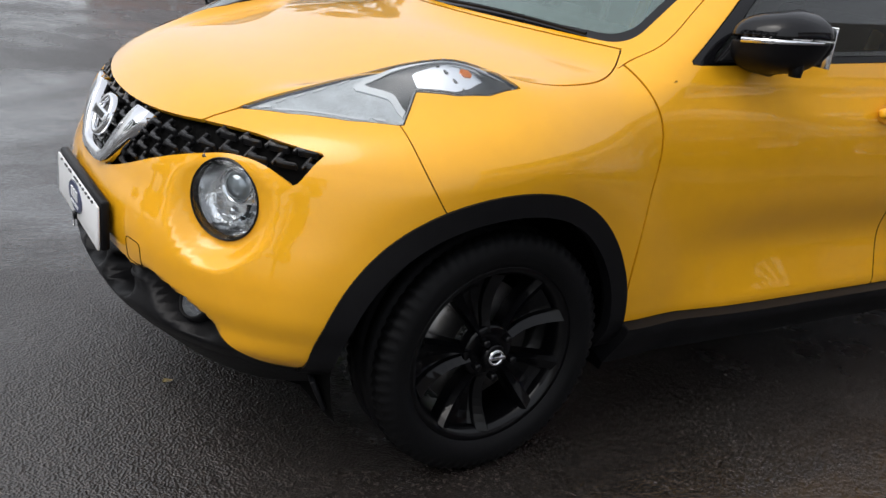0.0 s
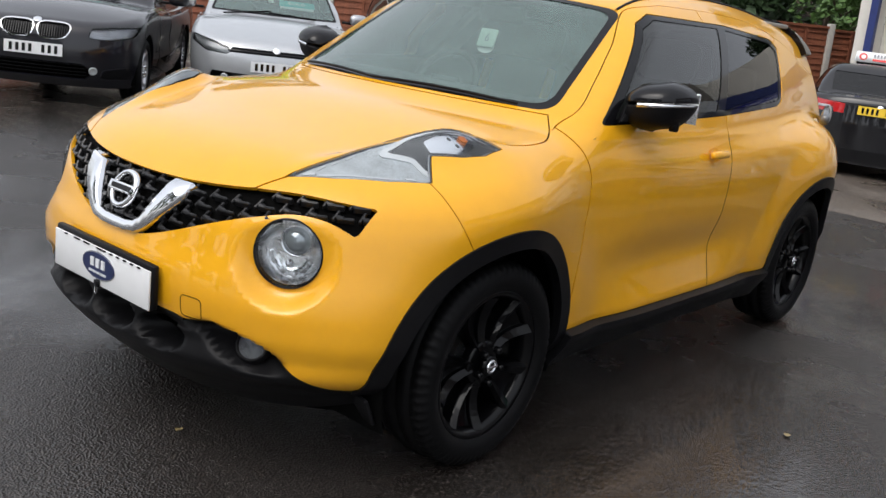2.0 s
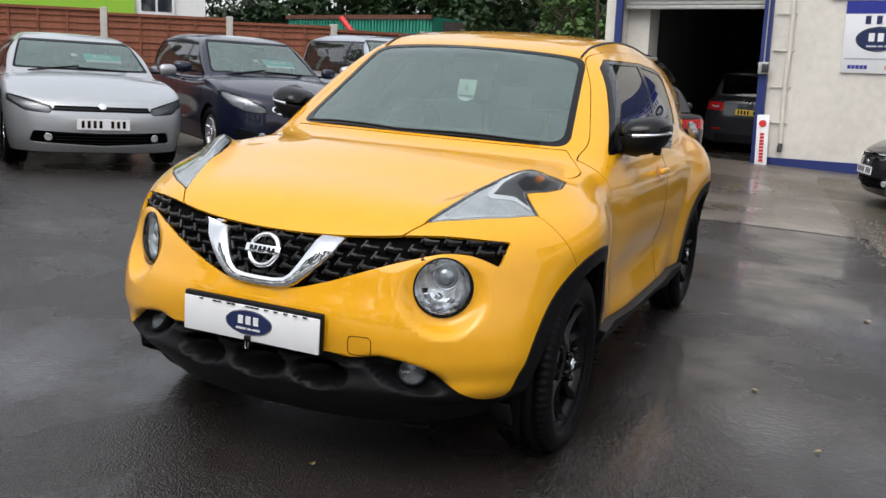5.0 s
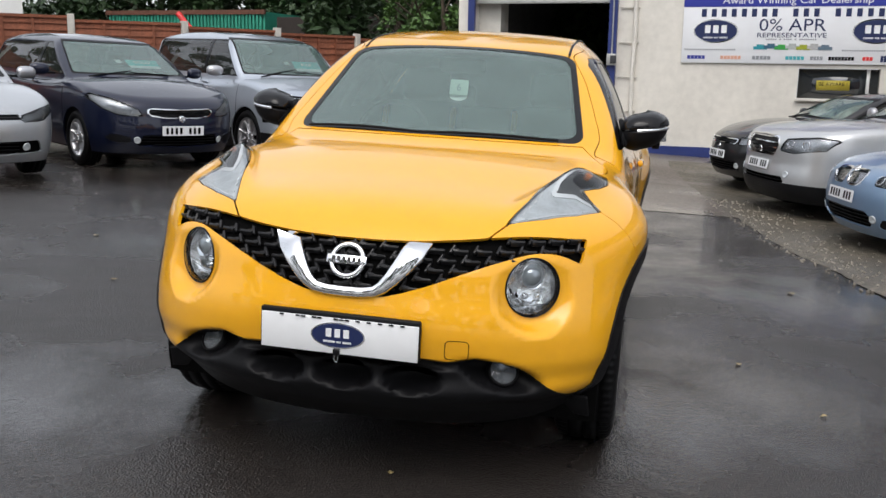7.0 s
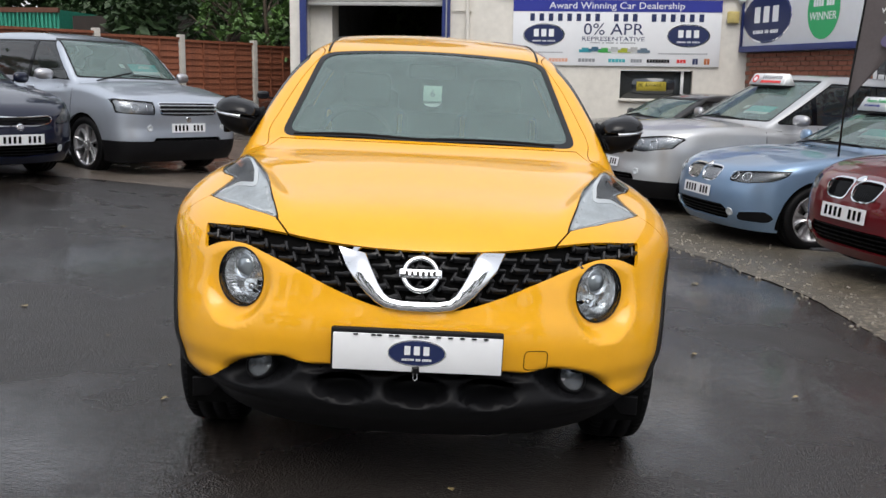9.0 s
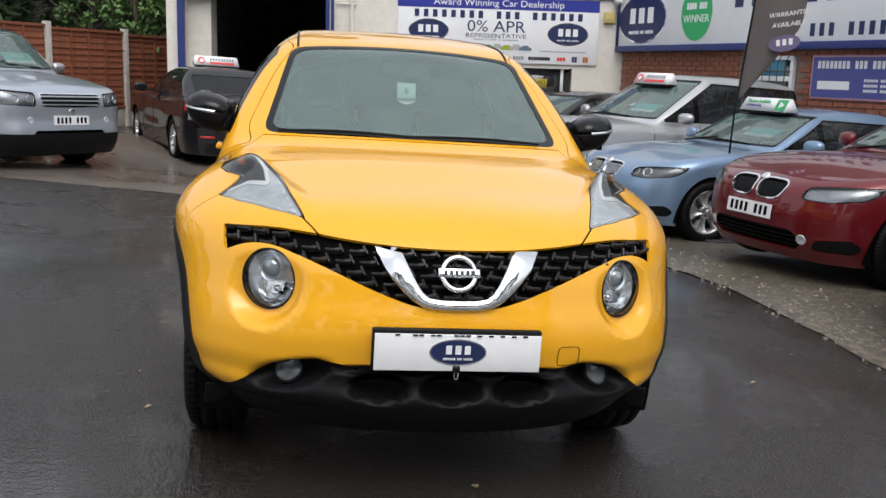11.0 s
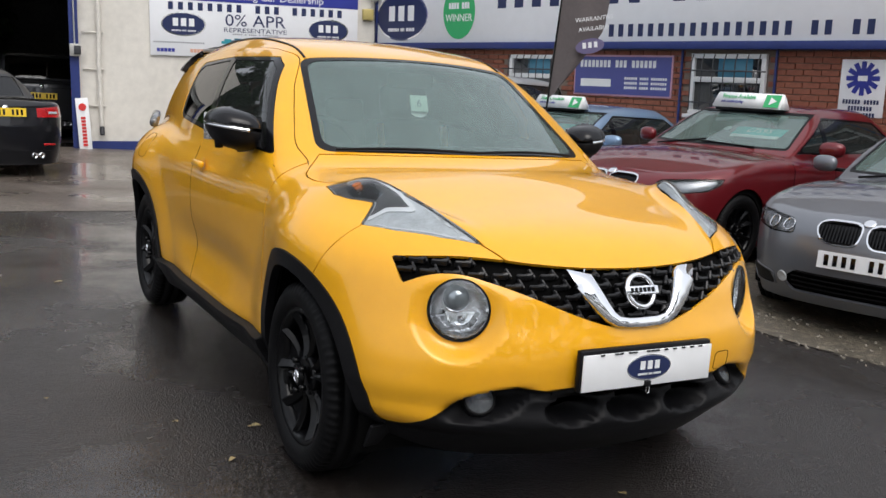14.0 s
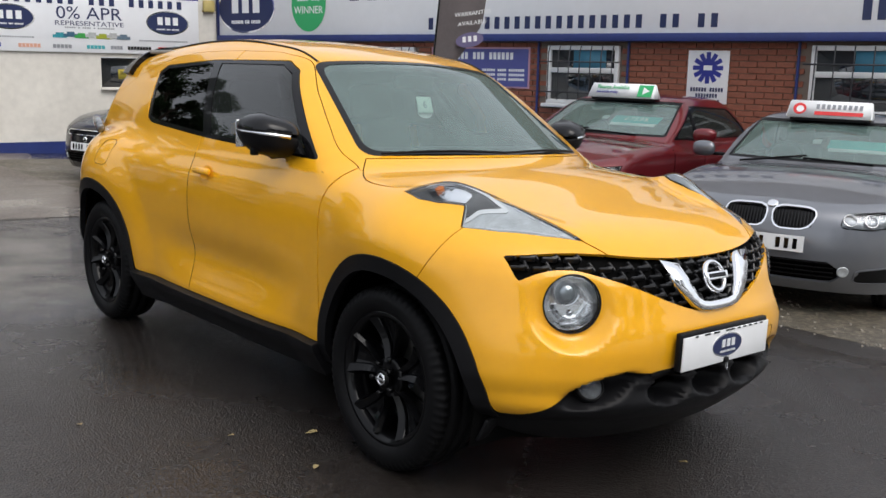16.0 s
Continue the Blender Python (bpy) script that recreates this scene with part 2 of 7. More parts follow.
# ---- smooth forms for car bodies ----
def curve(x, xs, ys):
    """A smooth line through a few knots (cubic Hermite), level beyond the ends."""
    xs, ys = np.asarray(xs, float), np.asarray(ys, float)
    s = np.gradient(ys, xs) if len(xs) > 2 else np.full(2, (ys[1] - ys[0]) / (xs[1] - xs[0]))
    x = np.clip(x, xs[0], xs[-1])
    i = np.clip(np.searchsorted(xs, x, side="right") - 1, 0, len(xs) - 2)
    h = xs[i + 1] - xs[i]
    t = (x - xs[i]) / h
    return ((1 + 2 * t) * (1 - t) ** 2 * ys[i] + t * (1 - t) ** 2 * h * s[i]
            + t * t * (3 - 2 * t) * ys[i + 1] + t * t * (t - 1) * h * s[i + 1])


def smin(a, b, k):
    h = np.clip(0.5 + 0.5 * (b - a) / k, 0, 1)
    return b + (a - b) * h - k * h * (1 - h)


def smax(a, b, k):
    return -smin(-a, -b, k)


def polygon(u, v, pts):
    """Signed distance to a polygon, positive inside."""
    d = np.full(np.shape(u), 1e9)
    inside = np.zeros(np.shape(u), bool)
    for (ax, ay), (bx, by) in zip(pts, pts[1:] + pts[:1]):
        ex, ey = bx - ax, by - ay
        t = np.clip(((u - ax) * ex + (v - ay) * ey) / (ex * ex + ey * ey), 0, 1)
        d = np.minimum(d, np.hypot(u - ax - t * ex, v - ay - t * ey))
        if by != ay:
            inside ^= ((ay > v) != (by > v)) & (u < ex * (v - ay) / ey + ax)
    return np.where(inside, d, -d)


class Form:
    """A car's outer form as a field, and two nets laid on its near half: round it and over it."""

    def __init__(self, field, axis, ends, step, low=0.17, high=1.6, upright=None):
        self.field, self.upright = field, upright
        y0, y1 = axis
        arc = np.linspace(0, np.pi / 2, max(8, int(1.35 / step)))
        run = np.linspace(y0, y1, max(6, int((y1 - y0) / step)))[1:]
        tail = np.linspace(0, np.pi / 2, max(6, int(1.2 / step)))[1:]
        base = np.concatenate([np.stack([0 * arc, y0 + 0 * arc, np.sin(arc), -np.cos(arc)], 1),
                               np.stack([0 * run, run, 1 + 0 * run, 0 * run], 1),
                               np.stack([0 * tail, y1 + 0 * tail, np.cos(tail), np.sin(tail)], 1)])
        zs = np.linspace(low, high, int((high - low) / step))
        nu, nz = len(base), len(zs)
        B = np.repeat(base, nz, 0)
        o = np.stack([B[:, 0], B[:, 1], np.tile(zs, nu)], 1)
        d = np.stack([B[:, 2], B[:, 3], 0 * B[:, 0]], 1)
        far = 1.75
        round_net = self.shoot(o + far * d, -d, far)
        xs = np.linspace(0, 1.0, int(1.0 / step))
        ys = np.linspace(ends[0], ends[1], int((ends[1] - ends[0]) / step))
        X, Y = np.meshgrid(xs, ys, indexing="ij")
        o = np.stack([X.ravel(), Y.ravel(), np.full(X.size, 1.9)], 1)
        over_net = self.shoot(o, np.tile([0.0, 0, -1], (len(o), 1)), 1.5)
        self.nets = []
        for (P, ok), n, m, sign in ((round_net, nu, nz, 1), (over_net, len(xs), len(ys), -1)):
            idx = np.arange(n * m).reshape(n, m)
            a, b, c, e = idx[:-1, :-1].ravel(), idx[1:, :-1].ravel(), idx[1:, 1:].ravel(), idx[:-1, 1:].ravel()
            T = np.concatenate([np.stack([a, b, c], 1), np.stack([a, c, e], 1)])
            T = T[ok[T].all(1)]
            if sign < 0:
                T = T[np.ptp(P[T][:, :, 2], axis=1) < 4 * step]
            nrm = self.normal(P)
            T = self.clip_keep(P, T, nrm, sign)
            self.nets.append(T)

    def clip_keep(self, P, T, nrm, sign):
        k = (0.62 - nrm[:, 2]) if sign > 0 else (nrm[:, 2] - 0.60)
        if self.upright:
            k = np.where(self.upright(P), sign, k)
        return clip(P, T, k, self)

    def f(self, P):
        return self.field(P[:, 0], P[:, 1], P[:, 2])

    def grad(self, P):
        e = 0.002
        return np.stack([(self.f(P + d) - self.f(P - d)) / (2 * e) for d in np.eye(3) * e], 1)

    def normal(self, P):
        g = self.grad(P)
        return g / np.maximum(np.linalg.norm(g, axis=1, keepdims=True), 1e-9)

    def settle(self, P, rounds=3):
        for _ in range(rounds):
            g = self.grad(P)
            P = P - np.clip(self.f(P) / np.maximum((g * g).sum(1), 0.05), -0.02, 0.02)[:, None] * g
        return P

    def shoot(self, o, d, far, n=44):
        ts = np.linspace(0, far, n)
        hit = np.full(len(o), -1)
        for i, t in enumerate(ts):
            free = hit < 0
            if not free.any():
                break
            inside = np.zeros(len(o), bool)
            inside[free] = self.f(o[free] + t * d[free]) < 0
            hit[inside] = i
        ok = hit > 0
        lo, hi = ts[np.maximum(hit - 1, 0)], ts[np.maximum(hit, 0)]
        for _ in range(12):
            mid = (lo + hi) / 2
            ins = self.f(o + mid[:, None] * d) < 0
            hi, lo = np.where(ins, mid, hi), np.where(ins, lo, mid)
        return o + ((lo + hi) / 2)[:, None] * d, ok

    def at(self, o, d, far=2.5):
        """Where a ray from o along d meets the form, and the normal there."""
        o, d = np.array(o, float), np.array(d, float) / np.linalg.norm(d)
        lo, hi = 0.0, far
        for n in (100, 30, 30):
            ts = np.linspace(lo, hi, n)
            inside = self.f(o + ts[:, None] * d) < 0
            i = int(np.argmax(inside)) if inside.any() else n - 1
            lo, hi = ts[max(i - 1, 0)], ts[i]
        p = o + (lo + hi) / 2 * d
        e = 0.002
        v = self.f(np.concatenate([p + np.eye(3) * e, p - np.eye(3) * e]))
        return Vector(p), Vector(v[:3] - v[3:]).normalized()

    def panel(self, *fields, lift=0.0, side=0, skirt=0.012):
        """The piece of the near half where every field is positive; side 0: with its mirror image, 1 or -1: that side alone."""
        VV, FF, NN, base = [], [], [], 0
        for net, (P, T) in enumerate(self.nets):
            for fn in fields:
                if len(T) == 0:
                    break
                P, T = clip(P, T, fn(np.abs(P[:, 0]), P[:, 1], P[:, 2]), self)
            if len(T) == 0:
                continue
            used, inv = np.unique(T, return_inverse=True)
            P, T = P[used], inv.reshape(-1, 3)
            n = self.normal(P)
            P = P + (lift - 0.0006 * net) * n
            N = n
            if skirt:
                E = np.concatenate([T[:, [0, 1]], T[:, [1, 2]], T[:, [2, 0]]])
                key = np.sort(E, 1)
                _, first, count = np.unique(key, axis=0, return_index=True, return_counts=True)
                rim = E[first[count == 1]]
                mid = (np.abs(P[rim][:, :, 0]) < 1e-4).all(1)
                seam = (np.abs(n[rim][:, :, 2] - (0.60 if net else 0.62)) < 0.012).all(1)
                rim = rim[~mid & ~seam]
                on, place = np.unique(rim, return_inverse=True)
                place = place.reshape(-1, 2) + len(P)
                q = len(on)
                P, N = np.concatenate([P, P[on], P[on] - skirt * n[on]]), np.concatenate([n, np.zeros((2 * q, 3))])
                T = np.concatenate([T, np.stack([place[:, 1], place[:, 0], place[:, 0] + q], 1), np.stack([place[:, 1], place[:, 0] + q, place[:, 1] + q], 1)])
            for s in ((1, -1) if side == 0 else (side,)):
                VV.append(P * (s, 1, 1))
                NN.append(N * (s, 1, 1))
                FF.append((T if s > 0 else T[:, ::-1]) + base)
                base += len(P)
        if not VV:
            return arrays([], [])
        me = arrays(np.concatenate(VV).tolist(), np.concatenate(FF).tolist())
        me.polygons.foreach_set("use_smooth", [True] * len(me.polygons))
        me.normals_split_custom_set_from_vertices(np.concatenate(NN).tolist())
        return me


def clip(P, T, k, form=None):
    """Cuts triangles where k turns negative, and settles the cut on the form."""
    pos = k > 0
    cnt = pos[T].sum(1)
    keep = [T[cnt == 3]]
    pts, made, tris = [], {}, []
    base = len(P)

    def cut(i, j):
        key = (i, j) if i < j else (j, i)
        if key not in made:
            made[key] = base + len(pts)
            t = k[key[0]] / (k[key[0]] - k[key[1]])
            pts.append(P[key[0]] + t * (P[key[1]] - P[key[0]]))
        return made[key]

    for tri in T[(cnt == 1) | (cnt == 2)].tolist():
        n = sum(bool(pos[i]) for i in tri)
        if n == 1:
            while not pos[tri[0]]:
                tri = tri[1:] + tri[:1]
            tris.append((tri[0], cut(tri[0], tri[1]), cut(tri[0], tri[2])))
        else:
            while pos[tri[0]]:
                tri = tri[1:] + tri[:1]
            a, b = cut(tri[0], tri[1]), cut(tri[0], tri[2])
            tris.append((a, tri[1], tri[2]))
            tris.append((a, tri[2], b))
    if tris:
        keep.append(np.array(tris))
    if pts:
        new_pts = np.array(pts)
        P = np.concatenate([P, form.settle(new_pts) if form else new_pts])
    return P, np.concatenate(keep) if keep else np.zeros((0, 3), int)


def plan_field(ax, y, a, front, y0, tail, y1, p=2.05):
    """How far outside the plan outline: a rounded nose to y0, straight flanks, a rounded tail after y1."""
    fy, ty = np.maximum(y0 - y, 0) / (y0 - front), np.maximum(y - y1, 0) / (tail - y1)
    e = fy + ty
    r = (np.maximum(ax / a, 1e-6) ** p + e ** p) ** (1 / p)
    return (r - 1) * a


# ---- wheels ----
def wheel_meshes(R, rim, width, spokes, rim_mat, twin):
    """Meshes of one wheel, outward along +x: tyre, rim, spokes, cap, nuts and brake disc."""
    w = width / 2
    prof = [(-0.8, rim, 0), (-1.0, rim + 0.02, 0), (-1.05, (R + rim) / 2, 0), (-1.0, R - 0.034, 0), (-0.95, R - 0.02, 1), (-0.84, R - 0.006, 1), (-0.56, R - 0.001, 1), (-0.54, R - 0.010, 0), (-0.47, R - 0.010, 0),
            (-0.45, R, 0), (-0.06, R, 0), (-0.04, R - 0.010, 0), (0.04, R - 0.010, 0), (0.06, R, 0), (0.45, R, 0), (0.47, R - 0.010, 0), (0.54, R - 0.010, 0), (0.56, R - 0.001, 1), (0.84, R - 0.006, 1),
            (0.95, R - 0.02, 1), (1.0, R - 0.034, 0), (1.05, (R + rim) / 2, 0), (1.0, rim + 0.02, 0), (0.8, rim, 0), (0.6, rim - 0.012, 0)]
    n = 210
    verts, faces = [], []
    for q, r, tread in prof:
        for k in range(n):
            t = 2 * math.pi * k / n
            rr = r - (0.009 if tread and k % 3 == 0 else 0)
            verts.append((q * w, rr * math.cos(t), rr * math.sin(t)))
    for i in range(len(prof) - 1):
        for k in range(n):
            faces.append((i * n + k, i * n + (k + 1) % n, (i + 1) * n + (k + 1) % n, (i + 1) * n + k))
    tyre_bm = arrays(verts, faces)
    barrel = lathe([(w * 0.72, rim + 0.012), (w * 0.86, rim + 0.008), (w * 0.86, rim - 0.006), (w * 0.62, rim - 0.022), (-w * 0.7, rim - 0.03), (-w * 0.8, rim)], 64)
    sp = bmesh.new()
    pitch = math.pi / spokes
    half_out, half_in = pitch * (0.78 if twin else 0.5), pitch * (0.42 if twin else 0.30)
    blades = (-1, 1) if twin else (0,)
    steps = 9
    for sd in blades:
        rows_ = []
        for i in range(steps):
            f = i / (steps - 1)
            r = 0.056 + (rim - 0.014 - 0.056) * f
            turn = (half_in + (half_out - half_in) * f ** 0.8) * 0.62 * sd
            wd = (0.010 + 0.010 * f) if twin else (0.024 + 0.012 * f)
            face = w * (0.60 + 0.20 * f * f) - 0.014 * math.sin(math.pi * f)
            mid = Vector((0, math.sin(turn) * r, math.cos(turn) * r))
            across = Vector((0, math.cos(turn), -math.sin(turn)))
            ridge = 0.45 * sd
            sect = ((-1.0, -0.045), (-1.0, -0.010), (-0.9, -0.006), (ridge, 0.008), (0.9, -0.006), (1.0, -0.010), (1.0, -0.045))
            rows_.append([sp.verts.new(mid + across * (wd * q) + Vector((face + h, 0, 0))) for q, h in sect])
        for q0, q1 in zip(rows_, rows_[1:]):
            for i in range(6):
                sp.faces.new((q0[i], q0[i + 1], q1[i + 1], q1[i]))
    if twin:  # the dished web between a pair of blades
        rows_ = []
        for i in range(steps):
            f = i / (steps - 1)
            r = 0.056 + (rim - 0.014 - 0.056) * f
            turn = (half_in + (half_out - half_in) * f ** 0.8) * 0.62
            face = w * (0.60 + 0.20 * f * f) - 0.014 * math.sin(math.pi * f) - 0.006 - 0.012 * f
            rows_.append([sp.verts.new(Vector((face - 0.012 * (1 - q * q), math.sin(turn * q) * r, math.cos(turn * q) * r))) for q in (-0.95, -0.5, 0, 0.5, 0.95)])
        for q0, q1 in zip(rows_, rows_[1:]):
            for i in range(4):
                sp.faces.new((q0[i], q0[i + 1], q1[i + 1], q1[i]))
    bmesh.ops.recalc_face_normals(sp, faces=sp.faces)
    hub_face = lathe([(w * 0.30, 0.072), (w * 0.56, 0.072), (w * 0.62, 0.066), (w * 0.60, 0.045), (w * 0.62, 0.036), (w * 0.62, 0.0005)], 40)
    cap = lathe([(w * 0.58 + 0.02, 0.034), (w * 0.58 + 0.034, 0.033), (w * 0.58 + 0.037, 0.028), (w * 0.58 + 0.038, 0.0005)], 28)
    ring = lathe([(w * 0.58 + 0.036, 0.022), (w * 0.58 + 0.042, 0.021), (w * 0.58 + 0.042, 0.016), (w * 0.58 + 0.036, 0.015)], 28)
    bar = box((0.008, 0.052, 0.009), pose(w * 0.58 + 0.04, 0, 0), 0.002)
    nut = lathe([(0, 0.011), (0.018, 0.011), (0.022, 0.007), (0.022, 0.0005)], 8)
    brake = lathe([(0.0, rim * 0.72), (0.012, rim * 0.72), (0.012, 0.06), (0.0, 0.06), (0.0, rim * 0.72)], 40)
    done = {}
    for key, d, m in (("tyre", tyre_bm, RUBBER), ("rim", barrel, rim_mat), ("spoke", sp, rim_mat), ("hub_face", hub_face, rim_mat), ("cap", cap, rim_mat), ("cap_ring", ring, CHROME),
                      ("cap_bar", bar, CHROME), ("nut", nut, CHROME if rim_mat == RIM_SILVER else RIM_BLACK), ("brake_disc", brake, STEEL)):
        if isinstance(d, bmesh.types.BMesh):
            me = bpy.data.meshes.new(key)
            d.to_mesh(me)
            d.free()
            d = me
        d.materials.append(m)
        d.polygons.foreach_set("use_smooth", [key not in ("spoke", "cap_bar")] * len(d.polygons))
        done[key] = d
    return done, w


def add_wheel(car, meshes, w, place, side, turn=0.0, badge=False, count=5):
    hub = new("wheel", meshes["rim"])
    hub.parent = car
    hub.matrix_local = Matrix.Translation(place) @ Matrix.Rotation(0 if side > 0 else math.pi, 4, "Z") @ Matrix.Rotation(turn, 4, "X")
    for k in range(count):
        ob = new("spoke", meshes["spoke"])
        ob.parent = hub
        ob.matrix_local = Matrix.Rotation(2 * math.pi * k / count, 4, "X")
    for key in ("tyre", "hub_face", "cap", "brake_disc") + (("cap_ring", "cap_bar") if badge else ()):
        ob = new(key, meshes[key])
        ob.parent = hub
        if key == "cap_bar":
            ob.matrix_local = Matrix.Rotation(-turn, 4, "X")
        if key == "brake_disc":
            ob.matrix_local = pose(-0.02, 0, 0)
    for k in range(5):
        a = 2 * math.pi * (k + 0.5) / 5
        ob = new("nut", meshes["nut"])
        ob.parent = hub
        ob.matrix_local = pose(w * 0.58 + 0.022, 0.055 * math.cos(a), 0.055 * math.sin(a))
    return hub


def frame_on(form, o, d, spin=0.0):
    """A pose on the form, z along its normal, x level."""
    p, n = form.at(o, d)
    x = Vector((0, 0, 1)).cross(n)
    if x.length < 0.2:
        x = Vector((1, 0, 0)) - n * n.x
    x.normalize()
    y = n.cross(x)
    return Matrix(((x.x, y.x, n.x, p.x), (x.y, y.y, n.y, p.y), (x.z, y.z, n.z, p.z), (0, 0, 0, 1))) @ Matrix.Rotation(spin, 4, "Z")


# ---- the yellow crossover ----
LAMP_AT, LAMP_N = (0.572, -0.622, 0.692), (0.536, -0.842, 0.06)


def hero_field(x, y, z):
    ax = np.abs(x)
    nose = curve(z, [0.15, 0.24, 0.31, 0.355, 0.41, 0.47, 0.55, 0.60, 0.66, 0.75, 0.83, 0.90, 0.98], [-0.58, -0.695, -0.768, -0.79, -0.77, -0.78, -0.79, -0.785, -0.765, -0.74, -0.71, -0.65, -0.48])
    a = curve(y, [-0.6, -0.05, 0.42, 0.9, 1.5, 2.1, 2.53, 3.0], [0.905, 0.89, 0.835, 0.84, 0.85, 0.87, 0.89, 0.86])
    a = a * curve(z, [0.15, 0.25, 0.3, 0.335, 0.42, 0.55, 0.7, 0.85, 0.95, 1.08], [0.86, 0.905, 0.94, 0.965, 0.984, 0.993, 1.0, 1.0, 0.985, 0.93])
    door = np.exp(-((y - 1.2) / 0.55) ** 4)
    a = a - 0.032 * door * np.exp(-((z - 0.54) / 0.10) ** 2) + 0.018 * door * np.exp(-((z - 0.36) / 0.06) ** 2)
    for cy in (-0.03, 2.52):  # the wings swell round the wheel arches
        swell = np.clip((0.68 - np.hypot(y - cy, z - 0.33)) / 0.2, 0, 1)
        a = a + 0.022 * swell * swell * (3 - 2 * swell) - 0.018 * np.exp(-((y - cy) / 0.62) ** 4)
    a = a + 0.02 * np.exp(-((y + 0.0) / 0.34) ** 2 - ((z - 0.80) / 0.13) ** 2) + 0.02 * np.exp(-((y - 2.5) / 0.4) ** 2 - ((z - 0.82) / 0.16) ** 2)
    body = plan_field(ax, y, a, nose, 0.15, 3.29 - 0.25 * np.maximum(z - 0.8, 0), 2.55, curve(z, [0.30, 0.36, 0.44, 0.52, 0.6, 0.7, 0.8], [2.42, 2.70, 2.95, 2.88, 2.74, 2.62, 2.52]))
    top = curve(y, [-0.80, -0.72, -0.6, -0.5, -0.27, 0.0, 0.3, 0.5, 1.2, 2.0, 2.6, 3.2], [0.80, 0.848, 0.897, 0.925, 0.970, 1.025, 1.055, 1.065, 1.06, 1.09, 1.10, 1.02])
    along_lens, across_lens = (ax - 0.635) * 0.42 + (y + 0.13) * 0.907, (ax - 0.635) * 0.907 - (y + 0.13) * 0.42
    top = top + 0.066 * np.exp(-(along_lens / np.where(along_lens < 0, 0.26, 0.15)) ** 2 - (across_lens / np.where(across_lens < 0, 0.042, 0.075)) ** 2)
    body = smax(body, (z - top + 0.1 * x * x) * 0.97, 0.13)
    roof = curve(y, [0.9, 1.2, 1.6, 2.0, 2.5, 2.9, 3.1], [1.455, 1.515, 1.55, 1.55, 1.515, 1.455, 1.41])
    wide = curve(z, [1.0, 1.2, 1.35, 1.5], [0.80, 0.735, 0.655, 0.545]) * curve(y, [0.4, 1.0, 1.6, 2.3, 3.0], [0.98, 1, 1, 0.95, 0.84])
    cabin = smax((ax - wide) * 0.9, z - roof + 0.1 * x * x, 0.10)
    cabin = smax(cabin, (0.22 + (z - 1.06) / 0.6 + 0.55 * x * x - y) * 0.51, 0.05)
    cabin = smax(cabin, 0.92 - z, 0.03)
    cabin = smax(cabin, (y - 3.12 + 0.55 * (z - 1.1) + 0.2 * x * x) * 0.85, 0.1)
    f = smin(body, cabin, 0.045)
    qx, qy, qz = ax - LAMP_AT[0], y - LAMP_AT[1], z - LAMP_AT[2]
    along = qx * LAMP_N[0] + qy * LAMP_N[1] + qz * LAMP_N[2]
    rad = np.sqrt(np.maximum(qx * qx + qy * qy + qz * qz - along * along, 0))
    wide_rad = rad + 0.9 * np.maximum(qz - 0.045, 0)
    t = np.clip((0.155 - wide_rad) / 0.055, 0, 1)
    t = t * t * (3 - 2 * t) * (along > -0.15)
    f = f + t * (along + 0.012 - f)  # a shallow round dish holds the headlamp
    for cx in (0.0, 0.225):
        f = smax(f, 0.06 * (1 - np.sqrt(((ax - cx) / 0.098) ** 2 + ((y + 0.80) / 0.13) ** 2 + ((z - 0.392) / 0.044) ** 2)), 0.014)
    f = smax(f, 0.05 * (1 - np.sqrt((ax / 0.44) ** 4 + ((y + 0.80) / 0.075) ** 2 + ((z - 0.448) / 0.022) ** 2)), 0.01)
    fog = np.sqrt(((ax - 0.53) / 0.16) ** 2 + ((y + 0.74) / 0.125) ** 2 + ((z - 0.405 + 0.3 * (ax - 0.53)) / 0.05) ** 2)
    return smax(f, 0.05 * (1 - fog), 0.015)


hero = thing("car", GROUND, "bright yellow compact crossover with black wheels, standing on wet tarmac", "car")
form = Form(hero_field, (0.45, 2.35), (-0.85, 3.35), 0.0125, upright=lambda P: (P[:, 1] < -0.3) & (P[:, 2] < 0.74))
GAP = 0.002


def arch_r(y, z):
    return np.minimum(np.hypot(y + 0.03, z - 0.33), np.hypot(y - 2.52, z - 0.335))


def low_line(ax, y):
    nose_line = curve(ax, [0, 0.3, 0.45, 0.50, 0.55, 0.60, 0.65, 0.69, 0.74, 0.9], [0.462, 0.466, 0.473, 0.467, 0.440, 0.404, 0.366, 0.337, 0.331, 0.33])
    return np.where(y < 0.0, nose_line, np.where(y < 2.6, 0.36, 0.42))


def in_grille(ax, y, z):
    up = curve(ax, [0, 0.24, 0.41, 0.55, 0.72], [0.812, 0.818, 0.836, 0.842, 0.828])
    lo = curve(ax, [0, 0.11, 0.24, 0.35, 0.47, 0.57, 0.64, 0.70, 0.75], [0.645, 0.652, 0.69, 0.733, 0.775, 0.798, 0.79, 0.762, 0.73])
    return np.minimum(np.minimum(up - z, z - lo), np.minimum(0.712 - ax - 0.1 * (0.828 - z), -0.3 - y))


RECESS = [(0.588, -0.315), (0.597, -0.24), (0.635, -0.125), (0.675, -0.055), (0.73, 0.02), (0.78, 0.05), (0.79, -0.06), (0.74, -0.14), (0.70, -0.19), (0.715, -0.255), (0.655, -0.258)]
LENS_EDGE = [(0.462, -0.555), (0.511, -0.40), (0.551, -0.24), (0.607, -0.10), (0.662, -0.02), (0.745, 0.03), (0.752, -0.06), (0.728, -0.13), (0.676, -0.212), (0.745, -0.275), (0.67, -0.375), (0.57, -0.475)]


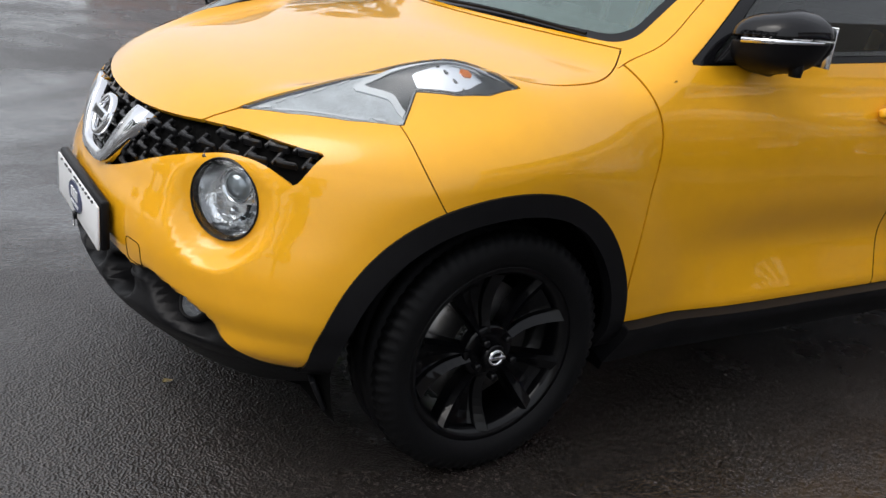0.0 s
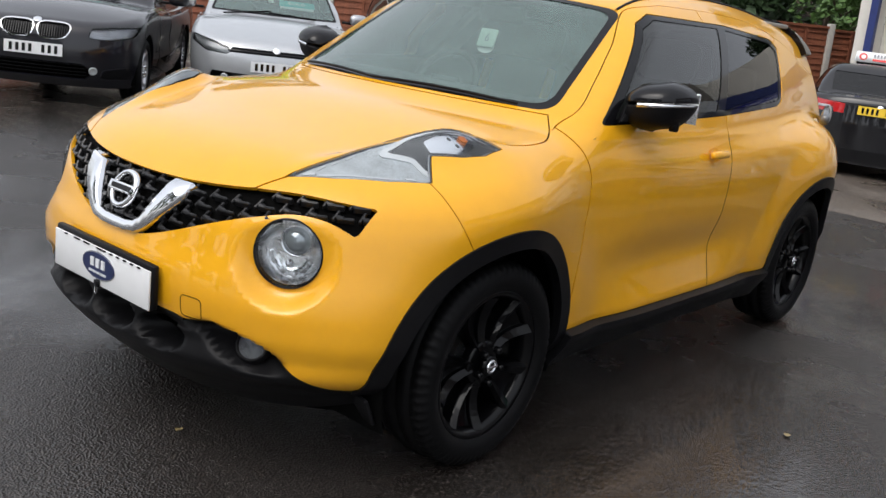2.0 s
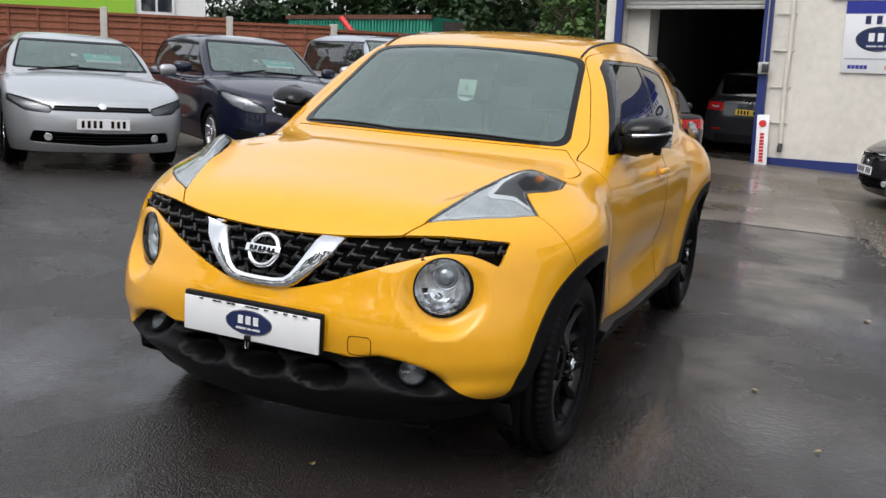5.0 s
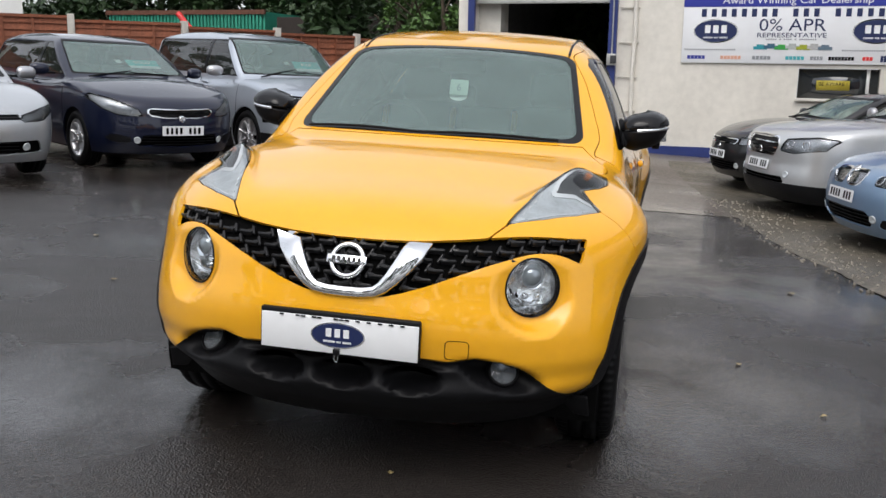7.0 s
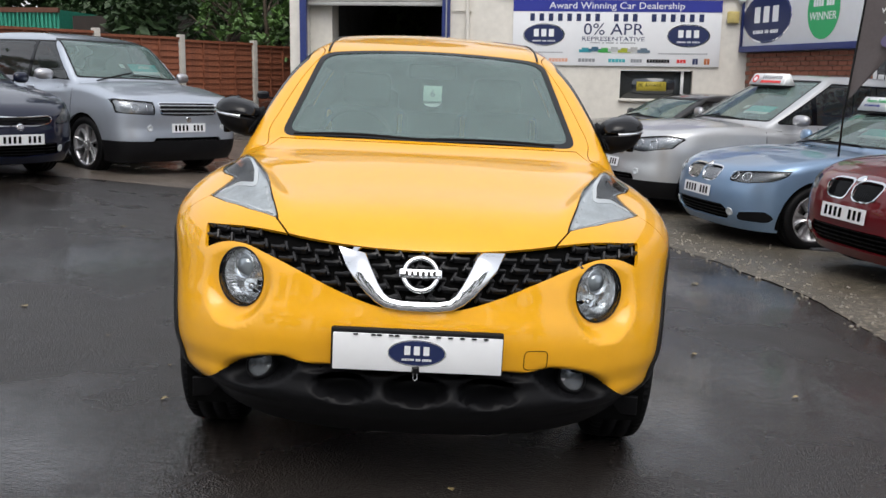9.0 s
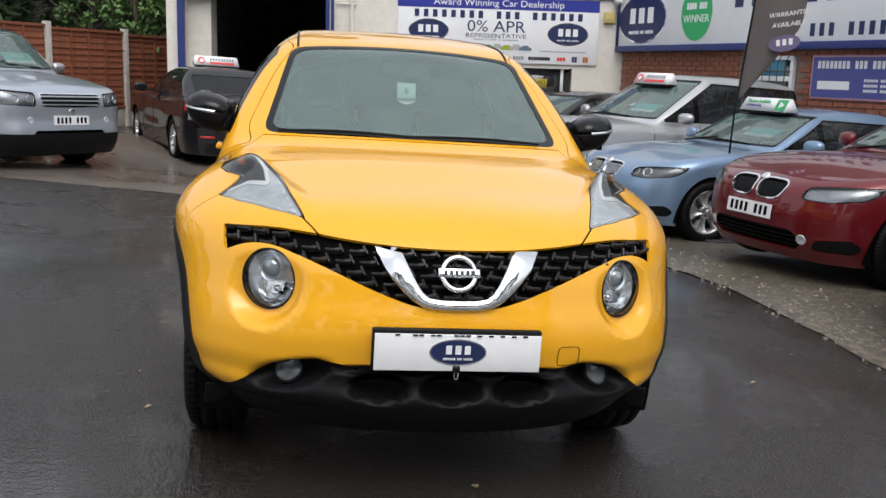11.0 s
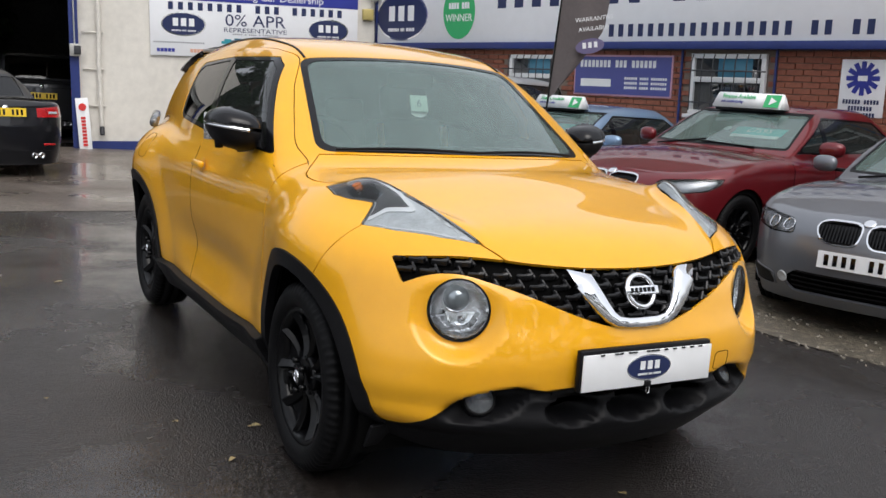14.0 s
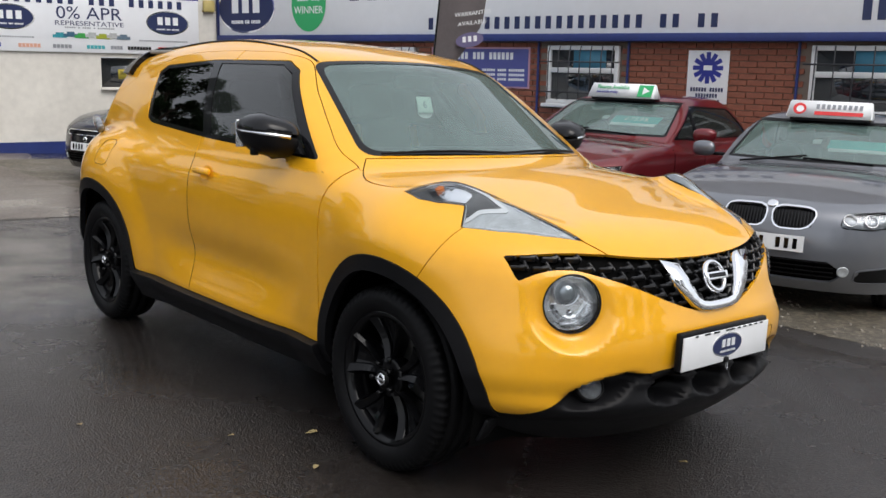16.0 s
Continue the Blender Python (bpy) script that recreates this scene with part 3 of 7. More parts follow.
def lamp_hole(ax, y, z):
    qx, qy, qz = ax - LAMP_AT[0], y - LAMP_AT[1], z - LAMP_AT[2]
    along = qx * LAMP_N[0] + qy * LAMP_N[1] + qz * LAMP_N[2]
    return np.where(along > -0.1, np.sqrt(np.maximum(qx * qx + qy * qy + qz * qz - along * along, 0)), 1.0) - 0.093


def in_lens(ax, y, z):
    return np.minimum(polygon(ax, y, LENS_EDGE), z - 0.80)


def in_bonnet(ax, y, z):
    edge = curve(y, [-0.75, -0.62, -0.555, -0.40, -0.24, -0.10, 0.0, 0.2, 0.29, 0.36, 0.44], [0.33, 0.42, 0.465, 0.514, 0.554, 0.610, 0.685, 0.735, 0.72, 0.68, 0.61])
    return np.minimum(np.minimum(edge - ax, z - 0.814 - 0.13 * ax * ax), screen_base(ax) - y)


def screen_base(ax):
    return 0.235 + 0.5 * ax * ax


def in_screen(ax, y, z):
    run = smin(y - screen_base(ax) - 0.02, 0.915 + 0.27 * ax * ax - y, 0.05)
    return np.minimum(smin(run, 0.625 - 0.2 * (y - 0.44) - ax, 0.07), z - 0.95)


def wing_seam(y, z):
    return y - curve(z, [0.5, 0.62, 0.72, 0.82, 0.92], [-0.02, -0.12, -0.21, -0.265, -0.285])


def door_front(y, z):
    return y - curve(z, [0.3, 0.6, 0.72, 0.82, 0.9, 1.0, 1.1], [0.40, 0.412, 0.425, 0.44, 0.435, 0.40, 0.40])


def door_rear(y, z):
    return 1.485 + 0.02 * (z - 0.6) - y


def cant(y):
    return curve(y, [0.38, 0.50, 0.65, 0.8, 1.0, 1.15, 1.4, 1.75, 2.1, 2.5, 2.8], [1.02, 1.075, 1.18, 1.29, 1.43, 1.46, 1.47, 1.47, 1.45, 1.36, 1.25])


FRONT_GLASS = [(0.62, 1.068), (0.985, 1.375), (1.08, 1.41), (1.625, 1.41), (1.41, 1.09)]
REAR_GLASS = [(1.49, 1.095), (1.70, 1.408), (2.20, 1.378), (2.27, 1.345), (2.165, 1.14), (2.12, 1.125)]


def in_front_glass(ax, y, z):
    return np.minimum(polygon(y, z, FRONT_GLASS), ax - 0.45)


def in_rear_glass(ax, y, z):
    return np.minimum(polygon(y, z, REAR_GLASS), ax - 0.4)


def pillar(ax, y, z):
    """The black band that joins the side windows."""
    band = polygon(y, z, [(0.545, 1.047), (0.975, 1.39), (1.07, 1.428), (1.70, 1.426), (2.24, 1.395), (2.30, 1.36), (2.19, 1.125), (2.12, 1.105), (1.45, 1.072)])
    return np.minimum(band, ax - 0.4)


def outside(fn, gap=GAP):
    return lambda ax, y, z: -fn(ax, y, z) - gap


def yellow(ax, y, z):
    return np.minimum(arch_r(y, z) - 0.448, z - low_line(ax, y))


not_pillar, not_grille, not_lens, not_screen = (outside(fn) for fn in (pillar, in_grille, in_lens, in_screen))
not_bonnet = outside(in_bonnet, 0.004)
part("inner_shell", form.panel(outside(in_screen, -0.03), outside(in_front_glass, -0.02), outside(in_rear_glass, -0.02), lambda ax, y, z: arch_r(y, z) - 0.392, lambda ax, y, z: lamp_hole(ax, y, z) - 0.01, lift=-0.03, skirt=0), DARK, hero)
part("bonnet", form.panel(lambda ax, y, z: in_bonnet(ax, y, z) - GAP, not_lens), YELLOW, hero)
part("front_bumper", form.panel(yellow, lamp_hole, not_grille, not_lens, not_bonnet, lambda ax, y, z: -wing_seam(y, z) - 0.0015, lambda ax, y, z: 0.3 - y), YELLOW, hero)
for s in (1, -1):
    part("wing", form.panel(yellow, not_lens, not_bonnet, not_screen, not_pillar, lambda ax, y, z: wing_seam(y, z) - 0.0015,
                            lambda ax, y, z: -door_front(y, z) - 0.0035, lambda ax, y, z: np.where(y > 0.36, cant(y) - z, 1.0), lambda ax, y, z: 0.75 - y, side=s), YELLOW, hero)
    part("front_door", form.panel(yellow, not_pillar, lambda ax, y, z: door_front(y, z) - 0.0035, lambda ax, y, z: door_rear(y, z) - 0.0025,
                                  lambda ax, y, z: cant(y) - 0.0008 - z, lambda ax, y, z: ax - 0.45, side=s), YELLOW, hero)
    part("rear_quarter", form.panel(yellow, not_pillar, lambda ax, y, z: -door_rear(y, z) - 0.0025, lambda ax, y, z: cant(y) - 0.0008 - z, lambda ax, y, z: ax - 0.02, side=s), YELLOW, hero)
    part("window_band", form.panel(lambda ax, y, z: pillar(ax, y, z), outside(in_front_glass), outside(in_rear_glass), lift=-0.002, side=s), GLOSS_BLACK, hero)
    part("front_door_glass", form.panel(in_front_glass, lift=-0.005, side=s, skirt=0), SIDE_GLASS, hero)
    part("rear_door_glass", form.panel(in_rear_glass, lift=-0.005, side=s, skirt=0), PRIVACY, hero)
part("roof", form.panel(not_screen, not_pillar, not_bonnet, lambda ax, y, z: z - cant(y) - 0.0008, lambda ax, y, z: y - 0.36, lambda ax, y, z: 2.85 - y), YELLOW, hero)
part("tailgate", form.panel(lambda ax, y, z: z - cant(y) - 0.0008, lambda ax, y, z: y - 2.855), YELLOW, hero)
part("windscreen", form.panel(lambda ax, y, z: in_screen(ax, y, z) - 0.024, lift=-0.004, skirt=0), GLASS, hero)
part("windscreen_seal", form.panel(lambda ax, y, z: in_screen(ax, y, z) + 0.004, lambda ax, y, z: 0.026 - in_screen(ax, y, z), lift=-0.001), GLOSS_BLACK, hero)
part("grille_backing", form.panel(lambda ax, y, z: in_grille(ax, y, z) + 0.006, lift=-0.028, skirt=0), DARK, hero)
part("lower_bumper", form.panel(lambda ax, y, z: low_line(ax, y) - GAP - z, lambda ax, y, z: 0.0 - y, lambda ax, y, z: arch_r(y, z) - 0.392, lambda ax, y, z: z - curve(ax, [0.4, 0.5, 0.62, 0.70, 0.8], [0.21, 0.215, 0.235, 0.262, 0.285]), lift=-0.003), PLASTIC, hero)
for s in (1, -1):
    for yc, nm in ((0.0, "front"), (2.53, "rear")):
        part(nm + "_arch_trim", form.panel(lambda ax, y, z: 0.448 - arch_r(y, z), lambda ax, y, z: arch_r(y, z) - 0.392, lambda ax, y, z: 0.6 - np.abs(y - yc),
                                           lambda ax, y, z: z - np.where(y < yc, 0.318, 0.285), lift=0.007, side=s, skirt=0.03), PLASTIC, hero)
    part("sill", form.panel(lambda ax, y, z: low_line(ax, y) - GAP - z, lambda ax, y, z: y - 0.2, lambda ax, y, z: 2.4 - y, lambda ax, y, z: arch_r(y, z) - 0.448,
                            lambda ax, y, z: z - 0.235, lift=0.034, side=s, skirt=0.06), PLASTIC, hero)
    part("wheel_well", wheel_well(s * 0.50, s * 0.74, 0.43, 0.425), DARK, hero).location = (0, 0, 0.33)
    part("wheel_well", wheel_well(s * 0.50, s * 0.74, 0.43, 0.425), DARK, hero).location = (0, 2.53, 0.33)
for s in (1, -1):
    part("mud_flap", box((0.20, 0.012, 0.085), pose(s * 0.665, -0.415, 0.262, 24, 0, -s * 14), 0.004), PLASTIC, hero)
part("rear_bumper", form.panel(lambda ax, y, z: low_line(ax, y) - GAP - z, lambda ax, y, z: y - 2.6, lambda ax, y, z: arch_r(y, z) - 0.448, lambda ax, y, z: z - 0.25), PLASTIC, hero)
part("floor_pan", box((0.98, 3.5, 0.04), pose(0, 1.25, 0.28)), DARK, hero)

# front details
GRILLE = make_mat("satin_black_grille", (0.012, 0.012, 0.013), 0.3, vary=0.1, spec=0.4)
PROJECTOR = make_mat("projector_glass", (0.35, 0.38, 0.4), 0.03, metal=0.6, coat=1.0)
for s in (1, -1):
    nv = Vector((s * LAMP_N[0], LAMP_N[1], LAMP_N[2])).normalized()
    xv = Vector((0, 0, 1)).cross(nv).normalized()
    yv = nv.cross(xv)
    g = Matrix(((xv.x, yv.x, nv.x, s * LAMP_AT[0]), (xv.y, yv.y, nv.y, LAMP_AT[1]), (xv.z, yv.z, nv.z, LAMP_AT[2]), (0, 0, 0, 1)))
    part("headlamp_bezel", lathe([(-0.075, 0.0945), (-0.012, 0.0955), (-0.007, 0.0935), (-0.010, 0.0905), (-0.026, 0.0895), (-0.034, 0.084)], 48, "z"), GLOSS_BLACK, hero).matrix_local = g
    lamp = part("headlamp", lathe([(-0.062, 0.0005), (-0.060, 0.035), (-0.052, 0.062), (-0.036, 0.0825), (-0.030, 0.0865), (-0.028, 0.0885)], 48, "z"), REFLECTOR, hero, "round chrome headlamp")
    lamp.matrix_local = g
    part("projector_ring", lathe([(-0.075, 0.043), (-0.036, 0.044), (-0.031, 0.041), (-0.05, 0.036)], 32, "z"), CHROME, lamp).location = (0.012 * s, 0.032, 0)
    part("projector", lathe([(-0.052, 0.039), (-0.034, 0.032), (-0.024, 0.018), (-0.021, 0.0005)], 32, "z"), PROJECTOR, lamp).location = (0.012 * s, 0.032, 0)
    part("bulb_shield", lathe([(-0.075, 0.012), (-0.050, 0.010), (-0.046, 0.0005)], 20, "z"), CHROME, lamp).location = (-0.006 * s, -0.034, 0)
    for k in range(9):  # facets of the lower reflector
        aa = math.radians(-172 + 20.5 * k)
        part("reflector_facet", box((0.017, 0.032, 0.004), Matrix.Translation((0.055 * math.cos(aa), 0.055 * math.sin(aa) - 0.006, -0.048)) @ pose(0, 0, 0, 0, 0, math.degrees(aa) + 90) @ pose(0, 0, 0, 32 + 9 * (k % 3), 14 * (k % 2) - 7, 0), 0.001, 1), CHROME, lamp, smooth=False)
    part("lamp_cover", lathe([(-0.010, 0.0905), (-0.002, 0.080), (0.004, 0.045), (0.006, 0.0005)], 48, "z"), LENS, lamp)
    f2 = frame_on(form, (s * 0.80, -1.3, 0.405), (-s * 0.42, 0.9, 0))
    fog = part("fog_lamp", lathe([(0.004, 0.0005), (0.006, 0.02), (0.02, 0.042)], 32, "z"), LAMP_CLEAR, hero, "small round fog lamp")
    fog.matrix_local = f2 @ pose(0, 0, 0.010)
    part("fog_ring", lathe([(0.0, 0.052), (0.022, 0.05), (0.026, 0.044), (0.018, 0.042)], 32, "z"), PLASTIC, fog)
    part("fog_cover", lathe([(0.02, 0.043), (0.026, 0.03), (0.029, 0.0005)], 32, "z"), LENS, fog)
    lens_body = part("light_cluster", form.panel(lambda ax, y, z: in_lens(ax, y, z) - 0.002, lift=-0.010, side=s, skirt=0), LAMP_GREY, hero, "clear arrow-shaped daytime light cluster")
    part("cluster_rim", form.panel(lambda ax, y, z: in_lens(ax, y, z) - 0.001, lambda ax, y, z: 0.0032 - in_lens(ax, y, z), lift=-0.004, side=s), LAMP_SMOKE, lens_body)
    part("dark_recess", form.panel(lambda ax, y, z: polygon(ax, y, RECESS), lambda ax, y, z: in_lens(ax, y, z) - 0.007, lift=-0.008, side=s), LAMP_SMOKE, lens_body)
    part("light_guide", form.panel(lambda ax, y, z: 0.0075 - np.abs(polygon(ax, y, RECESS) + 0.004), lambda ax, y, z: in_lens(ax, y, z) - 0.009, lambda ax, y, z: -0.03 - y, lift=-0.005, side=s), LAMP_WHITE, lens_body)
    part("inner_guide", form.panel(lambda ax, y, z: 0.004 - np.abs(in_lens(ax, y, z) - 0.016), lambda ax, y, z: -0.30 - y, lift=-0.007, side=s), LAMP_WHITE, lens_body)
    part("bulb_reflector", form.panel(lambda ax, y, z: polygon(ax, y, [(0.635, -0.205), (0.652, -0.125), (0.68, -0.06), (0.715, -0.05), (0.722, -0.10), (0.708, -0.165), (0.68, -0.205)]), lambda ax, y, z: in_lens(ax, y, z) - 0.01, lift=-0.006, side=s), CHROME, lens_body)
    part("bulb_rib", form.panel(lambda ax, y, z: 0.003 - np.abs(y + 0.13 - 0.5 * (ax - 0.68)), lambda ax, y, z: polygon(ax, y, [(0.635, -0.205), (0.652, -0.125), (0.68, -0.06), (0.715, -0.05), (0.722, -0.10), (0.708, -0.165), (0.68, -0.205)]), lift=-0.004, side=s), LAMP_SMOKE, lens_body)
    part("indicator", form.panel(lambda ax, y, z: polygon(ax, y, [(0.676, -0.10), (0.688, -0.07), (0.702, -0.08), (0.692, -0.11)]), lift=-0.004, side=s), AMBER, lens_body)
    part("cluster_cover", form.panel(lambda ax, y, z: in_lens(ax, y, z) - 0.001, lift=0.001, side=s, skirt=0.005), LENS, lens_body)

rows = bmesh.new()
for r in range(7):
    zz = 0.650 + 0.030 * r
    for c in range(26):
        xx = (c + (0.5 if r % 2 else 0.0) - 12.75) * 0.059
        ok = in_grille(np.array([abs(xx)]), np.array([-0.5]), np.array([zz]))[0]
        if ok > 0.006 or in_grille(np.array([abs(xx)]), np.array([-0.5]), np.array([zz + 0.012]))[0] > 0.012:
            g = frame_on(form, (xx * 1.6, -1.2 + 0.3 * abs(xx), zz), (-xx * 0.6, 0.7, 0))
            side_ = 1 if xx > 0 else -1
            add_box(rows, (0.049, 0.009, 0.020), g @ pose(0, 0.0, -0.012, -28, 0, 0), 0.003, 1)
            add_box(rows, (0.009, 0.034, 0.016), g @ pose(-side_ * 0.026, 0.011, -0.014, 0, 0, -side_ * 30), 0.003, 1)
            add_box(rows, (0.024, 0.013, 0.010), g @ pose(-side_ * 0.016, 0.006, -0.008, -40, 0, -side_ * 12), 0.003, 1)
part("grille_mesh", rows, GRILLE, hero, "black scale-pattern grille", smooth=False)


def on_nose(x, z, out=0.0):
    p, n = form.at((x * 1.3, -1.3, z), (-x * 0.3, 0.9, 0))
    return p + out * n


chrome = bmesh.new()
half = [(0.0, 0.657), (0.05, 0.658), (0.085, 0.664), (0.108, 0.680), (0.13, 0.706), (0.155, 0.742), (0.180, 0.780), (0.199, 0.810)]
path = [(-px, pz) for px, pz in half[:0:-1]] + half
ring = []
for i, (px, pz) in enumerate(path):
    q0, q1 = path[max(i - 1, 0)], path[min(i + 1, len(path) - 1)]
    tx, tz = q1[0] - q0[0], q1[1] - q0[1]
    L = math.hypot(tx, tz)
    nx, nz = -tz / L, tx / L
    wd = 0.0165 + 0.021 * min(1, max(0, (pz - 0.66) / 0.13))
    if i in (0, len(path) - 1):
        nx, nz = (-1 if i else -1), 0
    ring.append([on_nose(px + nx * o * wd, pz + nz * o * wd, h) for o, h in ((-1, -0.01), (-0.93, 0.012), (-0.8, 0.017), (0.8, 0.017), (0.93, 0.012), (1, -0.01))])
vs = [[chrome.verts.new(p) for p in r] for r in ring]
for a, b in zip(vs, vs[1:]):
    for i in range(5):
        chrome.faces.new((a[i], a[i + 1], b[i + 1], b[i]))
for e in (vs[0], vs[-1]):
    chrome.faces.new(e)
bmesh.ops.recalc_face_normals(chrome, faces=chrome.faces)
part("grille_v_bar", chrome, CHROME, hero, "chrome v-shaped grille bar")
g = frame_on(form, (0, -1.3, 0.748), (0, 1, 0))
badge = part("badge", lathe([(0.0, 0.058), (0.012, 0.058), (0.016, 0.054), (0.016, 0.046), (0.01, 0.043), (0.0, 0.043)], 48, "z"), CHROME, hero, "round chrome badge")
badge.matrix_local = g @ pose(0, 0, 0.004)
part("badge_bar", box((0.128, 0.028, 0.008), pose(0, 0, 0.017), 0.003), CHROME, badge)
bars("xxxxxx", 0.015, GLOSS_BLACK, pose(0, 0, 0.0205), badge, "badge_mark", 0.10, 0.6)

plate = part("plate_holder", box((0.515, 0.022, 0.128), pose(0, -0.802, 0.533), 0.006), PLASTIC, hero)
part("plate_board", box((0.505, 0.006, 0.113), pose(0.002, -0.818, 0.527, 0, 0, 0), 0.002), WHITE, hero, "white show plate with an oval trade badge")
P = pose(0, -0.8215, 0.53, 90, 0, 0)
disc(0.087, 0.041, CHROME, P @ pose(0, 0.0, 0), hero, "plate_oval_edge", depth=0.003)
disc(0.083, 0.037, NAVY, P @ pose(0, 0.0, 0.001), hero, "plate_oval", depth=0.004)
bars("xxx", 0.026, WHITE, P @ pose(0, 0.008, 0.003), hero, "oval_bar", 0.085, 0.62)
bars("xxxxxxxx xxx xxxxxx", 0.006, WHITE, P @ pose(0, -0.02, 0.003), hero, "oval_small_bar", 0.09, 0.7)
bars(" x  xx xx  xxx x x x x x ", 0.004, GLOSS_BLACK, P @ pose(0.01, 0.051, 0.0), hero, "covered_character", 0.44, 0.8)
part("bulldog_clip", box((0.022, 0.012, 0.02), pose(-0.002, -0.824, 0.478), 0.003), GLOSS_BLACK, hero)
part("clip_wire", tube([(-0.008, -0.827, 0.47), (-0.008, -0.828, 0.452), (-0.002, -0.829, 0.446), (0.004, -0.828, 0.452), (0.004, -0.827, 0.47)], 0.0014, 6), CHROME, hero)
tow = frame_on(form, (0.43, -1.3, 0.505), (-0.12, 0.95, 0))
line = []
for k in range(24):
    a = 2 * math.pi * k / 24
    cx, cy = math.cos(a), math.sin(a)
    line.append(tow @ Vector((0.037 * math.copysign(abs(cx) ** 0.4, cx), 0.031 * math.copysign(abs(cy) ** 0.4, cy), 0)))
line = [form.at(p + Vector((0, -0.15, 0)), (0, 1, 0))[0] for p in line]
part("tow_eye_seam", tube(line, 0.0014, 5, True), DARK, hero)

# sides
def mirror_point(s, w, v):
    """A point of a mirror shell: w turns from the outer end over the front to the inner end, v runs from -1 below to 1 above."""
    up = max(v, 0)
    low = max(-v, 0)
    r = math.sqrt(max(0.0, 1 - up ** 2.3)) if v > 0 else (1 - low ** 3.2) ** 0.5 * (1 - 0.10 * low)
    e = lambda q, k: math.copysign(abs(q) ** k, q)
    cx, sy = e(math.cos(w), 0.72), e(math.sin(w), 0.8)
    x = 0.102 * r * cx - 0.020 * low
    y = -(0.135 if sy > 0 else 0.055) * r * sy
    z = 0.068 * up - 0.092 * low + 0.012 * cx * (1 - 0.5 * abs(v)) - 0.006
    return Vector((s * (0.862 + x), 0.775 + y + 0.22 * x, 1.135 + z))


def mirror_shell(s, cap):
    verts, faces = [], []
    n, rows_ = 40, 14
    vs = [i / rows_ for i in range(rows_ + 1)] if cap else [-i / rows_ for i in range(rows_ + 1)]
    for v in vs:
        for k in range(n):
            p = mirror_point(s, 2 * math.pi * k / n, v * 0.999)
            c0 = Vector((s * 0.862, 0.775, 1.135))
            if cap:
                p = c0 + (p - c0) * 1.025 + Vector((0, 0, 0.009))
            verts.append(p)
    for i in range(rows_):
        for k in range(n):
            faces.append((i * n + k, i * n + (k + 1) % n, (i + 1) * n + (k + 1) % n, (i + 1) * n + k))
    faces.append(tuple(range(n)))
    faces.append(tuple(range(rows_ * n, (rows_ + 1) * n)))
    bm = bmesh.new()
    bm.from_mesh(arrays(verts, faces))
    bmesh.ops.recalc_face_normals(bm, faces=bm.faces)
    bmesh.ops.bevel(bm, geom=[e for e in bm.edges if e.calc_face_angle(0) > 0.9], offset=0.003, segments=2, affect="EDGES")
    return bm


